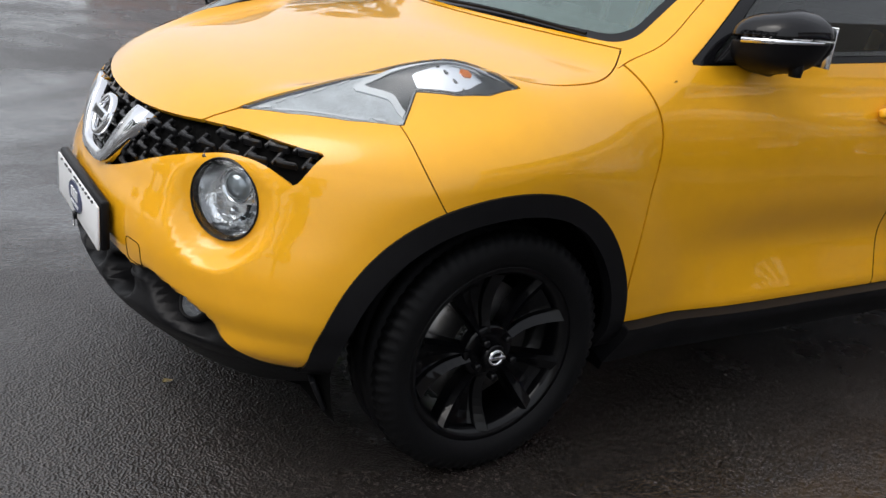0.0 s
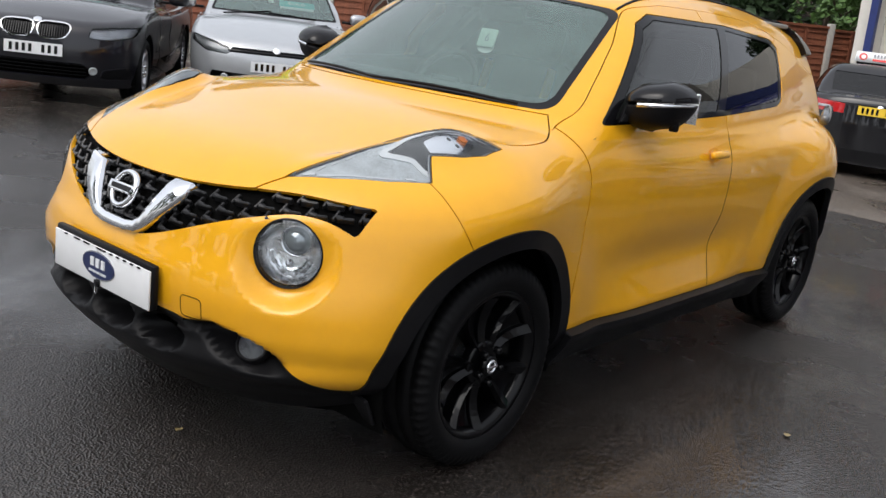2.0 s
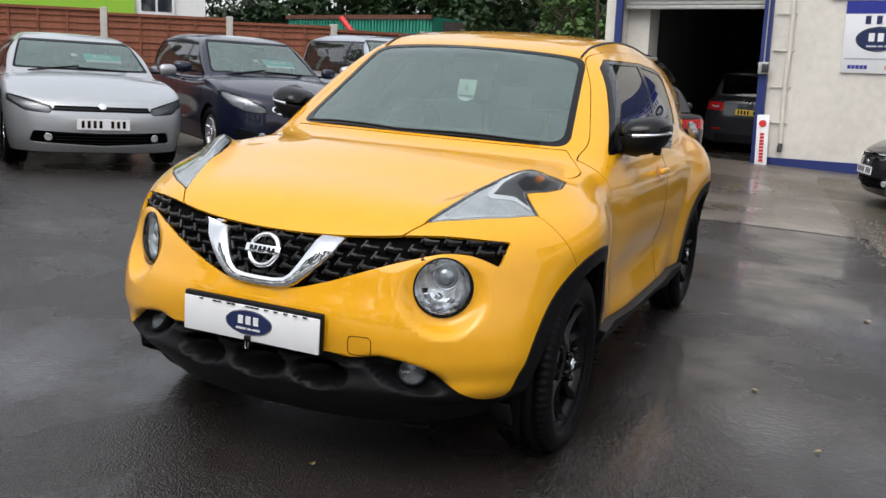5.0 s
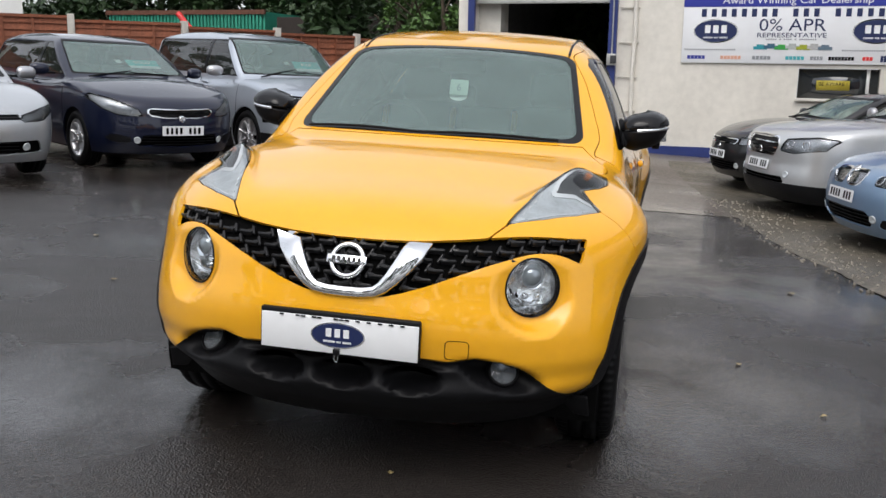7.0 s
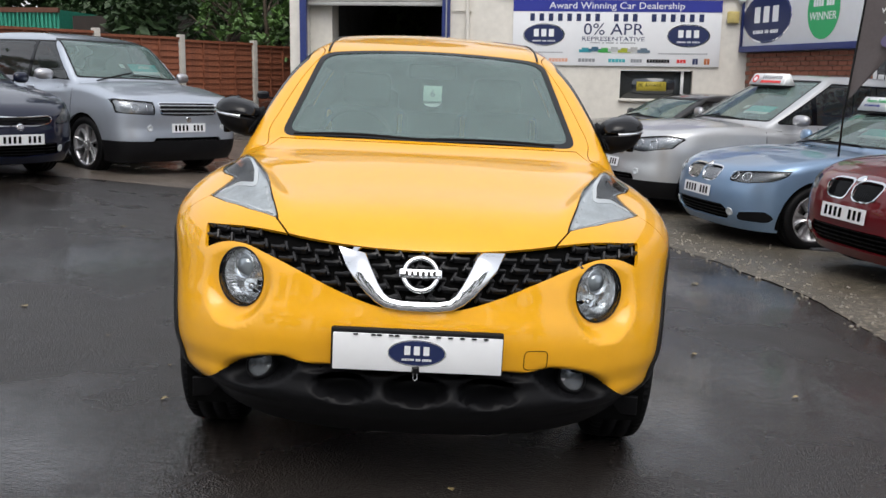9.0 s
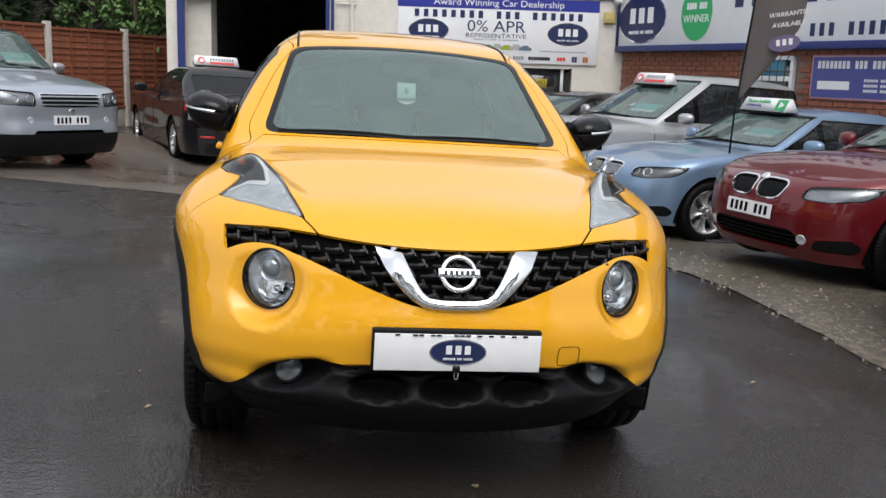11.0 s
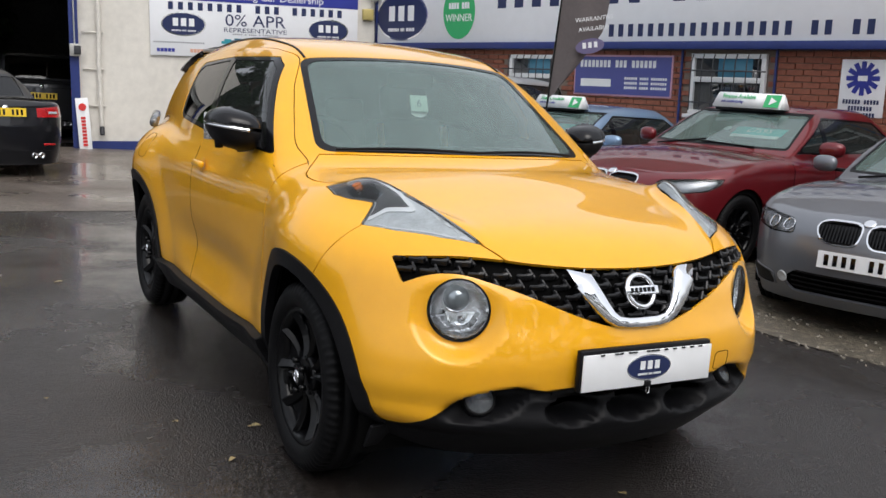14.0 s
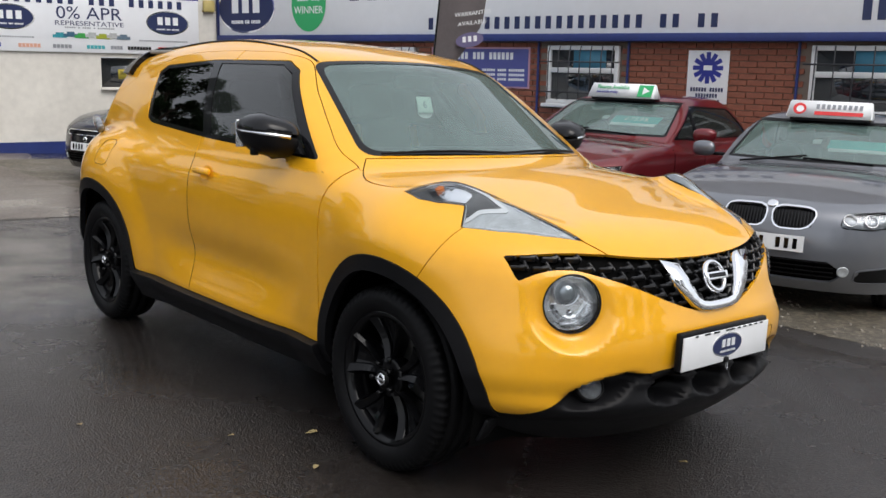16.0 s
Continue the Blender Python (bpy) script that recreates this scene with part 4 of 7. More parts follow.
for s in (1, -1):
    mirror = part("door_mirror", mirror_shell(s, False), PLASTIC, hero, "gloss black door mirror with a light strip")
    part("mirror_cap", mirror_shell(s, True), GLOSS_BLACK, mirror)
    part("mirror_arm", box((0.13, 0.05, 0.026), pose(s * 0.80, 0.762, 1.072, 0, -s * 6, -s * 10), 0.010, 3), PLASTIC, mirror)
    sail = bmesh.new()
    ring0 = [sail.verts.new((s * (0.775 - 0.28 * (zz - 1.06)), yy, zz)) for yy, zz in ((0.60, 1.058), (0.85, 1.062), (0.84, 1.115), (0.76, 1.175), (0.70, 1.13))]
    sail.faces.new(ring0)
    ext = bmesh.ops.extrude_face_region(sail, geom=sail.faces[:])
    bmesh.ops.translate(sail, vec=(s * 0.022, 0, 0), verts=[v for v in ext["geom"] if isinstance(v, bmesh.types.BMVert)])
    bmesh.ops.recalc_face_normals(sail, faces=sail.faces)
    bmesh.ops.bevel(sail, geom=sail.edges[:], offset=0.007, segments=2, affect="EDGES")
    part("mirror_foot", sail, PLASTIC, mirror)
    part("mirror_glass", box((0.165, 0.004, 0.105), pose(s * 0.878, 0.822, 1.128, 0, 0, s * 8), 0.001), CHROME, mirror)
    strip = bmesh.new()
    edge = []
    for t in np.linspace(0, 1, 14):
        w = math.radians(100 - 96 * t)
        p = mirror_point(s, w, 0.0)
        n = Vector((s * math.cos(w), -math.sin(w), 0))
        hh = 0.0035 + 0.0045 * (1 - t)
        edge.append([strip.verts.new(p + n * o + Vector((0, 0, dz))) for o, dz in ((-0.004, -hh), (0.004, -hh * 0.8), (0.004, hh * 0.8), (-0.004, hh))])
    for q0, q1 in zip(edge, edge[1:]):
        for i in range(4):
            strip.faces.new((q0[i], q0[(i + 1) % 4], q1[(i + 1) % 4], q1[i]))
    bmesh.ops.recalc_face_normals(strip, faces=strip.faces)
    part("mirror_indicator", strip, CHROME, mirror)
    part("puddle_lamp", lathe([(0.0, 0.0005), (0.002, 0.016), (0.02, 0.018), (0.05, 0.018)], 20, "z"), PLASTIC, mirror).location = (s * 0.915, 0.765, 1.046)
    h = frame_on(form, (s * 1.6, 1.335, 0.922), (-s, 0, 0))
    part("door_handle", box((0.135, 0.03, 0.026), h @ pose(0, 0, 0.026), 0.011, 3), YELLOW, hero)
    part("handle_cup", lathe([(0.001, 0.0005), (0.0015, 0.03), (0.003, 0.036)], 24, "z"), YELLOW, hero).matrix_local = h @ Matrix.Diagonal((1.3, 0.9, 1, 1))
    part("side_seam", tube([form.at((s * 1.5, 1.485 + 0.02 * (zz - 0.6), zz), (-s, 0, 0))[0] for zz in np.linspace(0.36, 1.0, 30)], 0.0012, 5), DARK, hero)
    part("roof_seam", tube([form.at((s * (0.49 - 0.02 * t), 0.98 + 1.6 * t, 2.0), (0, 0, -1))[0] for t in np.linspace(0, 1, 30)], 0.006, 6), PLASTIC, hero)
part("fuel_flap_seam", tube([form.at((-1.5, 2.42 + 0.07 * math.copysign(abs(math.cos(a)) ** 0.5, math.cos(a)), 0.93 + 0.065 * math.copysign(abs(math.sin(a)) ** 0.5, math.sin(a))), (1, 0, 0))[0]
                            for a in np.linspace(0, 2 * math.pi, 28, endpoint=False)], 0.0013, 5, True), DARK, hero)
part("roof_spoiler", form.panel(lambda ax, y, z: y - 2.66 - 0.1 * ax, lambda ax, y, z: 3.02 - y, lambda ax, y, z: z - 1.335, lift=0.028, skirt=0.05), GLOSS_BLACK, hero, "gloss black roof spoiler")
for s in (1, -1):
    part("tail_lamp", box((0.05, 0.26, 0.055), pose(s * 0.735, 2.86, 1.055, 10, 0, s * 16), 0.022, 3), LAMP_SMOKE, hero)
for px, ln in ((0.24, 0.56), (-0.30, 0.52)):
    arm = []
    for t in np.linspace(0, 1, 14):
        q = px - ln / 2 + ln * t
        arm.append(form.at((q, screen_base(abs(q)) + 0.022 + 0.014 * math.sin(3.14 * t), 2), (0, 0, -1))[0] + Vector((0, -0.004, 0.007)))
    part("wiper", tube(arm, 0.0055, 6), PLASTIC, hero)
part("scuttle", form.panel(lambda ax, y, z: y - screen_base(ax) + 0.0, lambda ax, y, z: screen_base(ax) + 0.035 - y, lambda ax, y, z: 0.625 - ax, lift=-0.006), PLASTIC, hero)

# cabin
part("dashboard", box((1.30, 0.42, 0.22), pose(0, 0.76, 0.96, -8, 0, 0), 0.07, 3), INTERIOR, hero)
part("cabin_floor", box((1.36, 1.9, 0.05), pose(0, 1.7, 0.42), 0.01), INTERIOR, hero)
for s in (1, -1):
    seat = part("front_seat", box((0.46, 0.15, 0.62), pose(s * 0.36, 1.62, 0.86, -17, 0, 0), 0.06, 3), SEAT_CLOTH, hero)
    part("cushion", box((0.46, 0.48, 0.15), pose(s * 0.36, 1.36, 0.60, 6, 0, 0), 0.05, 3), SEAT_CLOTH, seat)
    part("headrest", box((0.26, 0.10, 0.18), pose(s * 0.36, 1.74, 1.25, -14, 0, 0), 0.04, 3), SEAT_CLOTH, seat)
    part("seat_bolster", box((0.025, 0.05, 0.42), pose(s * 0.36 + 0.19, 1.545, 0.93, -17, 0, 0), 0.01), YELLOW_TRIM, seat)
    part("seat_bolster", box((0.025, 0.05, 0.42), pose(s * 0.36 - 0.19, 1.545, 0.93, -17, 0, 0), 0.01), YELLOW_TRIM, seat)
    part("rear_headrest", box((0.24, 0.08, 0.16), pose(s * 0.34, 2.52, 1.16, -14, 0, 0), 0.035, 3), SEAT_CLOTH, hero)
part("rear_bench", box((1.2, 0.14, 0.6), pose(0, 2.45, 0.82, -18, 0, 0), 0.05, 3), SEAT_CLOTH, hero)
part("headlining", box((1.0, 1.5, 0.02), pose(0, 1.95, 1.47), 0.005), make_mat("headlining_cloth", (0.32, 0.31, 0.29), 0.9, vary=0.06), hero)
wheel_rim = part("steering_wheel", tube([(0.17 * math.cos(a), 0.17 * math.sin(a), 0) for a in np.linspace(0, 2 * math.pi, 40, endpoint=False)], 0.014, 8, True), INTERIOR, hero)
wheel_rim.matrix_local = pose(-0.36, 1.04, 1.02, 62, 0, 0)
part("steering_hub", box((0.16, 0.10, 0.04), Matrix(), 0.02, 3), INTERIOR, wheel_rim)
part("spoke", box((0.32, 0.03, 0.015), pose(0, 0.01, 0), 0.005), INTERIOR, wheel_rim)
part("rear_view_mirror", box((0.22, 0.03, 0.065), pose(0, 0.93, 1.36), 0.015, 3), INTERIOR, hero)
card = part("sticker", box((0.085, 0.003, 0.075), pose(0.005, 0.845, 1.262, -20, 0, 0), 0.004), make_mat("pale_green_card", (0.62, 0.75, 0.68), 0.5), hero, "pale green price sticker with a 6")
part("sticker_foot", lathe([(0, 0.0005), (0.002, 0.04), (0.0025, 0.0425)], 24, "z"), WHITE, hero).matrix_local = pose(0.005, 0.842, 1.225, 70, 0, 0) @ Matrix.Diagonal((1, 0.6, 1, 1))
lettering("6", 0.034, GREY_PRINT, pose(0.005, 0.8425, 1.262, 70, 0, 0), hero, "sticker_number", depth=0.0005)
hero_wheel, hw = wheel_meshes(0.328, 0.232, 0.205, 5, RIM_BLACK, True)
for s in (1, -1):
    add_wheel(hero, hero_wheel, hw, (s * 0.74, 0, 0.328), s, 0.35 if s > 0 else 0.1, True)
    add_wheel(hero, hero_wheel, hw, (s * 0.745, 2.53, 0.328), s, 0.8 if s > 0 else 0.2, True)


# ---- parked cars ----
def bars_plate(parent, m, back=False):
    part("number_plate", box((0.52, 0.111, 0.006), m, 0.001), YELLOW_PLATE if back else WHITE, parent, smooth=False)
    bars("xxxx xxx", 0.072, GLOSS_BLACK, m @ pose(0, 0, 0.0035), parent, "plate_bar", 0.46, 0.5)


def parked_car(name, label, c, colour, place, heading, group=""):
    """One parked car; c holds its sizes, place is where its number plate stands."""
    fo, wb, ro, W, H, hb0, hb1, sb, slope, belt, p = (c[k] for k in ("fo", "wb", "ro", "W", "H", "hb0", "hb1", "sb", "slope", "belt", "p"))
    tail, hatch = wb + ro, c.get("hatch", True)
    ry = tail - (0.12 if hatch else 0.62)
    rs = c.get("rs", 0.35 if hatch else 1.35)

    def field(x, y, z):
        ax = np.abs(x)
        nose = curve(z, [0.15, 0.3, 0.45, 0.6, hb0, hb0 + 0.15], [-fo + 0.14, -fo + 0.03, -fo, -fo + 0.015, -fo + 0.07, -fo + 0.25])
        a = W * curve(z, [0.15, 0.33, 0.6, 0.8, 1.0, 1.2], [0.93, 0.975, 1.0, 0.995, 0.965, 0.92])
        a = a + 0.012 * np.exp(-((z - 0.42) / 0.07) ** 2) * np.exp(-((y - wb / 2) / 0.7) ** 4) - 0.016 * np.exp(-((z - 0.6) / 0.1) ** 2) * np.exp(-((y - wb / 2) / 0.75) ** 4)
        b = plan_field(ax, y, a, nose, -fo + c.get("round", 0.7), tail + 0.02 - 0.15 * np.maximum(z - 0.7, 0), tail - 0.5, p)
        top = curve(y, [-fo, -fo + 0.16, -fo + 0.5, sb - 0.1, sb + 0.5, wb, tail - 0.3, tail], [hb0, hb0 + 0.05, (hb0 + hb1) / 2 + 0.03, hb1, belt, belt + 0.04, belt + (0.07 if hatch else 0.10), belt + (0.02 if hatch else 0.06)])
        b = smax(b, (z - top + 0.07 * x * x) * 0.97, 0.09)
        crest = 0.40 * sb + 0.60 * ry
        roof = curve(y, [sb + 0.4, (sb + crest) / 2 + 0.25, crest, (crest + ry) / 2, ry], [H - 0.16, H - 0.02, H, H - 0.025, H - 0.11])
        wide = curve(z, [belt - 0.05, (belt + H) / 2, H - 0.08, H], [W * 0.91, W * 0.81, W * 0.69, W * 0.61]) * curve(y, [sb, sb + 0.8, wb, tail], [0.98, 1, 0.98, 0.9])
        k = smax((ax - wide) * 0.92, z - roof + 0.07 * x * x, 0.08)
        k = smax(k, (sb + (z - hb1) / slope + 0.35 * x * x - y) * 0.5, 0.04)
        k = smax(k, (y - ry + rs * (z - belt) + 0.15 * x * x) * 0.7, 0.06)
        k = smax(k, belt - 0.12 - z, 0.03)
        return smin(b, k, 0.035)

    f = Form(field, (-fo + 1.1, tail - 0.8), (-fo - 0.03, tail + 0.04), 0.034, 0.17, H + 0.02)
    rz = math.degrees(math.atan2(heading[0], -heading[1]))
    shift = fo if not c.get("rear_first") else -tail
    car = thing(name, GROUND @ pose(place[0], place[1], dip(*place), 0, 0, rz) @ pose(0, shift, 0), label, "car", group)
    R = c.get("R", 0.32)
    r_arch = R + 0.045
    arch = lambda y, z: np.minimum(np.hypot(y, z - R), np.hypot(y - wb, z - R))
    zt = H - 0.10
    screen = lambda ax, y, z: np.minimum(np.minimum(z - (hb1 + 0.025), y - sb - 0.35 * ax * ax - 0.03), np.minimum(H - 0.085 - z, np.minimum(W * 0.865 - 0.20 * (y - sb) - ax, sb + 1.25 - y)))
    xa = sb + 0.24 + (zt - belt) / slope * 0.93
    side = [(sb + 0.30, belt + 0.03), (xa, zt - 0.015), (ry - rs * (zt - belt) - 0.16, zt - 0.03), (ry - 0.22 - rs * 0.05, belt + 0.09), (ry - 0.45, belt + 0.045)]
    glass_side = lambda ax, y, z: np.minimum(polygon(y, z, side), ax - W * 0.5)
    bp = wb * 0.5 + 0.05
    rear_win = lambda ax, y, z: np.minimum(np.minimum(z - belt - 0.1, H - 0.13 - z), np.minimum(y - (ry - rs * (H - belt) - 0.02), W * 0.66 - ax))
    lamps, kidney, intake = c["lamps"], c["grille"], c["intake"]
    nose_only = lambda y: (-fo + 0.75) - y
    in_lamp = lambda ax, y, z: np.minimum(polygon(ax, z, lamps), nose_only(y))
    in_kid = lambda ax, y, z: np.minimum(polygon(ax, z, kidney), nose_only(y))
    in_int = lambda ax, y, z: np.minimum(polygon(ax, z, intake), nose_only(y))
    tl = c.get("tail_lamps", [(W * 0.55, belt - 0.22), (W * 0.55, belt - 0.06), (W * 1.05, belt - 0.04), (W * 1.05, belt - 0.2)])
    in_tail = lambda ax, y, z: np.minimum(polygon(ax, z, tl), y - (tail - 0.32))
    neg = lambda fn, g=0.002: (lambda ax, y, z: -fn(ax, y, z) - g)
    body = [lambda ax, y, z: arch(y, z) - r_arch, lambda ax, y, z: z - c.get("skirt", 0.2), neg(screen), neg(glass_side), neg(rear_win), neg(in_lamp), neg(in_kid), neg(in_int), neg(in_tail)]
    part("body", f.panel(*body, skirt=0.02), colour, car)
    part("underside", f.panel(lambda ax, y, z: arch(y, z) - R, lambda ax, y, z: belt - 0.1 - z, lift=-0.03, skirt=0), DARK, car)
    if c.get("cladding"):
        part("lower_cladding", f.panel(lambda ax, y, z: c["cladding"] - z, lambda ax, y, z: arch(y, z) - r_arch, lambda ax, y, z: z - 0.2, lift=0.006), PLASTIC, car)
    part("windscreen", f.panel(lambda ax, y, z: screen(ax, y, z) - 0.012, lift=-0.006, skirt=0), GLASS, car)
    part("screen_seal", f.panel(screen, lambda ax, y, z: 0.02 - screen(ax, y, z), lift=-0.002), PLASTIC, car)
    part("rear_window", f.panel(rear_win, lift=-0.006, skirt=0), PRIVACY, car)
    for s in (1, -1):
        part("side_window", f.panel(lambda ax, y, z: glass_side(ax, y, z) - 0.012, lambda ax, y, z: np.abs(y - bp) - 0.035, lift=-0.006, side=s, skirt=0), SIDE_GLASS, car)
        part("window_trim", f.panel(glass_side, lambda ax, y, z: np.maximum(0.014 - glass_side(ax, y, z), 0.036 - np.abs(y - bp)), lift=-0.002, side=s), GLOSS_BLACK, car)
        lamp = part("headlamp", f.panel(in_lamp, lift=-0.02, side=s, skirt=0), c.get("lamp_mat", LAMP_CLEAR), car)
        part("lamp_rim", f.panel(in_lamp, lambda ax, y, z: 0.007 - in_lamp(ax, y, z), lift=-0.008, side=s), GLOSS_BLACK, lamp)
        part("lamp_cover", f.panel(in_lamp, lift=0.0, side=s, skirt=0.01), LENS, lamp)
        part("tail_lamp", f.panel(in_tail, lift=0.002, side=s), RED_LAMP, car)
        for q in c.get("lamp_rings", ()):
            g = frame_on(f, (s * q * W * 1.05, -fo - 0.5, sum(v for _, v in lamps) / len(lamps)), (-s * 0.1, 1, 0))
            part("lamp_ring", lathe([(-0.02, 0.045), (-0.004, 0.047), (0.0, 0.043), (-0.02, 0.04)], 24, "z"), CHROME, lamp).matrix_local = g
        m = thing_mirror(c, s, W, sb, belt)
        part("door_mirror", m, c.get("mirror", colour), car)
        part("mirror_arm", box((0.12, 0.05, 0.03), pose(s * (W - 0.02), sb + 0.52, belt + 0.045), 0.01), PLASTIC, car)
        for yy in (bp - 0.13, bp + 0.78):
            part("door_handle", box((0.18, 0.026, 0.02), frame_on(f, (s * 1.7, yy, belt - 0.09), (-s, 0, 0)) @ pose(0, 0, 0.018), 0.008), colour, car)
        for yy in (sb + 0.12, bp + 0.02):
            part("door_seam", tube([f.at((s * 1.6, yy + 0.05 * (z2 - 0.6), z2), (-s, 0, 0))[0] for z2 in np.linspace(0.32, belt, 12)], 0.004, 5), DARK, car)
    part("grille", f.panel(in_kid, lift=-0.02, skirt=0), PLASTIC, car)
    if c.get("grille_rim", True):
        part("grille_rim", f.panel(lambda ax, y, z: in_kid(ax, y, z) + 0.007, lambda ax, y, z: 0.004 - in_kid(ax, y, z), lift=0.006), CHROME, car)
    zk = [v for _, v in kidney]
    xk = max(u for u, _ in kidney)
    if c.get("slats", "v") == "v":
        me = box((0.007, max(zk) - min(zk) - 0.03, 0.012))
        slat = part("slat", me, c.get("slat_mat", GLOSS_BLACK), car, smooth=False)
        spots = [(s * q, (min(zk) + max(zk)) / 2) for s in (1, -1) for q in np.arange(min(u for u, _ in kidney) + 0.02, xk - 0.01, 0.022)]
    else:
        me = box((2 * xk / 7.5, 0.014, 0.014))
        slat = part("slat", me, c.get("slat_mat", GLOSS_BLACK), car, smooth=False)
        spots = [(q, zz) for zz in np.arange(min(zk) + 0.025, max(zk) - 0.01, c.get("slat_step", 0.045)) for q in np.linspace(-xk + 0.06, xk - 0.06, 8)]
    for k, (q, zz) in enumerate(spots):
        ob = slat if k == 0 else new("slat", slat.data)
        ob.parent = car
        ob.matrix_local = frame_on(f, (q, -fo - 0.5, zz), (0, 1, 0)) @ pose(0, 0, -0.011)
    part("intake", f.panel(in_int, lift=-0.03, skirt=0), DARK, car)
    if c.get("side_intake"):
        in_side = lambda ax, y, z: np.minimum(polygon(ax, z, c["side_intake"]), nose_only(y))
        for s in (1, -1):
            part("side_intake", f.panel(in_side, lift=0.003, side=s, skirt=0.02), PLASTIC, car)
            part("intake_lip", f.panel(lambda ax, y, z: in_side(ax, y, z) + 0.008, lambda ax, y, z: -in_side(ax, y, z), lift=0.008, side=s), colour, car)
    it = bmesh.new()
    for zz in np.arange(min(v for _, v in intake) + 0.03, max(v for _, v in intake), 0.035):
        for q in np.linspace(-0.4, 0.4, 7):
            if polygon(np.array([abs(q)]), np.array([zz]), intake)[0] > 0.01:
                add_box(it, (0.125, 0.008, 0.01), frame_on(f, (q, -fo - 0.5, zz), (0, 1, 0)) @ pose(0, 0, -0.02))
    part("intake_mesh", it, PLASTIC, car, smooth=False)
    for s in (1, -1):
        fg = frame_on(f, (s * W * 0.76, -fo - 0.6, c.get("fog_z", 0.36)), (-s * 0.25, 1, 0))
        part("fog_lamp", lathe([(0.002, 0.0005), (0.003, 0.02), (0.008, 0.032), (0.008, 0.037), (0.0, 0.040)], 24, "z"), LAMP_GREY if c.get("fogs", True) else PLASTIC, car).matrix_local = fg
    pz = c.get("plate_z", 0.47)
    bars_plate(car, frame_on(f, (0, -fo - 0.6, pz), (0, 1, 0)) @ pose(0, 0, 0.012))
    bars_plate(car, frame_on(f, (0, tail + 0.6, c.get("rear_plate_z", 0.78)), (0, -1, 0)) @ pose(0, 0, 0.014), True)
    bd = frame_on(f, (0, -fo - 0.5, c.get("badge_z", hb0 + 0.02)), (0, 1, -0.15))
    part("badge", lathe([(0, 0.040), (0.006, 0.039), (0.008, 0.033), (0.006, 0.0005)], 24, "z"), c.get("badge_mat", CHROME), car).matrix_local = bd
    part("rear_badge", lathe([(0, 0.042), (0.008, 0.04), (0.009, 0.0005)], 24, "z"), CHROME, car).matrix_local = frame_on(f, (0, tail + 0.5, belt - 0.04), (0, -1, 0))
    if c.get("rear_first"):
        def on_tail(x, z):
            return frame_on(f, (x, tail + 0.6, z), (0, -1, 0))
        line_ = [(-0.62, 0.70), (-0.60, 0.74), (-0.55, 0.93), (0.55, 0.93), (0.60, 0.74), (0.62, 0.70)]
        part("boot_seam", tube([on_tail(u, v).translation for a0, b0 in zip(line_, line_[1:]) for u, v in [(a0[0] + (b0[0] - a0[0]) * k / 8, a0[1] + (b0[1] - a0[1]) * k / 8) for k in range(8)]], 0.004, 5), DARK, car)
        part("rear_diffuser", f.panel(lambda ax, y, z: 0.36 - z, lambda ax, y, z: z - 0.2, lambda ax, y, z: y - (tail - 0.4), lambda ax, y, z: 0.62 - ax, lift=0.006), PLASTIC, car)
        for s in (1, -1):
            part("rear_reflector", box((0.20, 0.028, 0.012), on_tail(s * 0.60, 0.44) @ pose(0, 0, 0.004), 0.004), RED_LAMP, car)
            part("lamp_band", box((0.16, 0.03, 0.01), on_tail(s * 0.66, 0.86) @ pose(0, 0, 0.008), 0.004), LAMP_GREY, car)
        for q in (-0.46, -0.36):
            part("exhaust", lathe([(-0.08, 0.034), (0.05, 0.036), (0.052, 0.032), (-0.06, 0.030)], 20, "z"), CHROME, car).matrix_local = on_tail(q, 0.30) @ pose(0, 0, -0.01)
    for q in (0.2, -0.32):
        a = f.at((q - 0.27, sb + 0.08, 3), (0, 0, -1), 3.0)[0]
        b2 = f.at((q + 0.27, sb + 0.12, 3), (0, 0, -1), 3.0)[0]
        part("wiper", tube([a + (b2 - a) * t + Vector((0, 0, 0.014)) for t in np.linspace(0, 1, 5)], 0.009, 5), PLASTIC, car)
    part("dashboard", box((W * 1.5, 0.5, 0.2), pose(0, sb + 0.5, hb1 - 0.10), 0.06), INTERIOR, car)
    for s in (1, -1):
        st = part("front_seat", box((0.48, 0.16, 0.62), pose(s * 0.38, sb + 1.42, belt - 0.16, -17, 0, 0), 0.06), SEAT_CLOTH, car)
        part("headrest", box((0.27, 0.1, 0.18), pose(s * 0.38, sb + 1.54, belt + 0.24, -12, 0, 0), 0.04), SEAT_CLOTH, st)
    part("rear_seat", box((W * 1.4, 0.16, 0.6), pose(0, min(sb + 2.2, ry - 0.35), belt - 0.18, -17, 0, 0), 0.05), SEAT_CLOTH, car)
    part("cabin_floor", box((W * 1.5, wb * 0.75, 0.04), pose(0, wb * 0.58, 0.4)), INTERIOR, car)
    part("steering_wheel", tube([(0.17 * math.cos(t), 0.17 * math.sin(t), 0) for t in np.linspace(0, 2 * math.pi, 24, endpoint=False)], 0.014, 6, True), INTERIOR, car).matrix_local = pose(-0.37, sb + 0.82, hb1 + 0.0, 62, 0, 0)
    wm, ww = wheel_meshes(R, R - 0.105, 0.22, c.get("spokes", 5), c.get("rim", RIM_SILVER), c.get("twin", True))
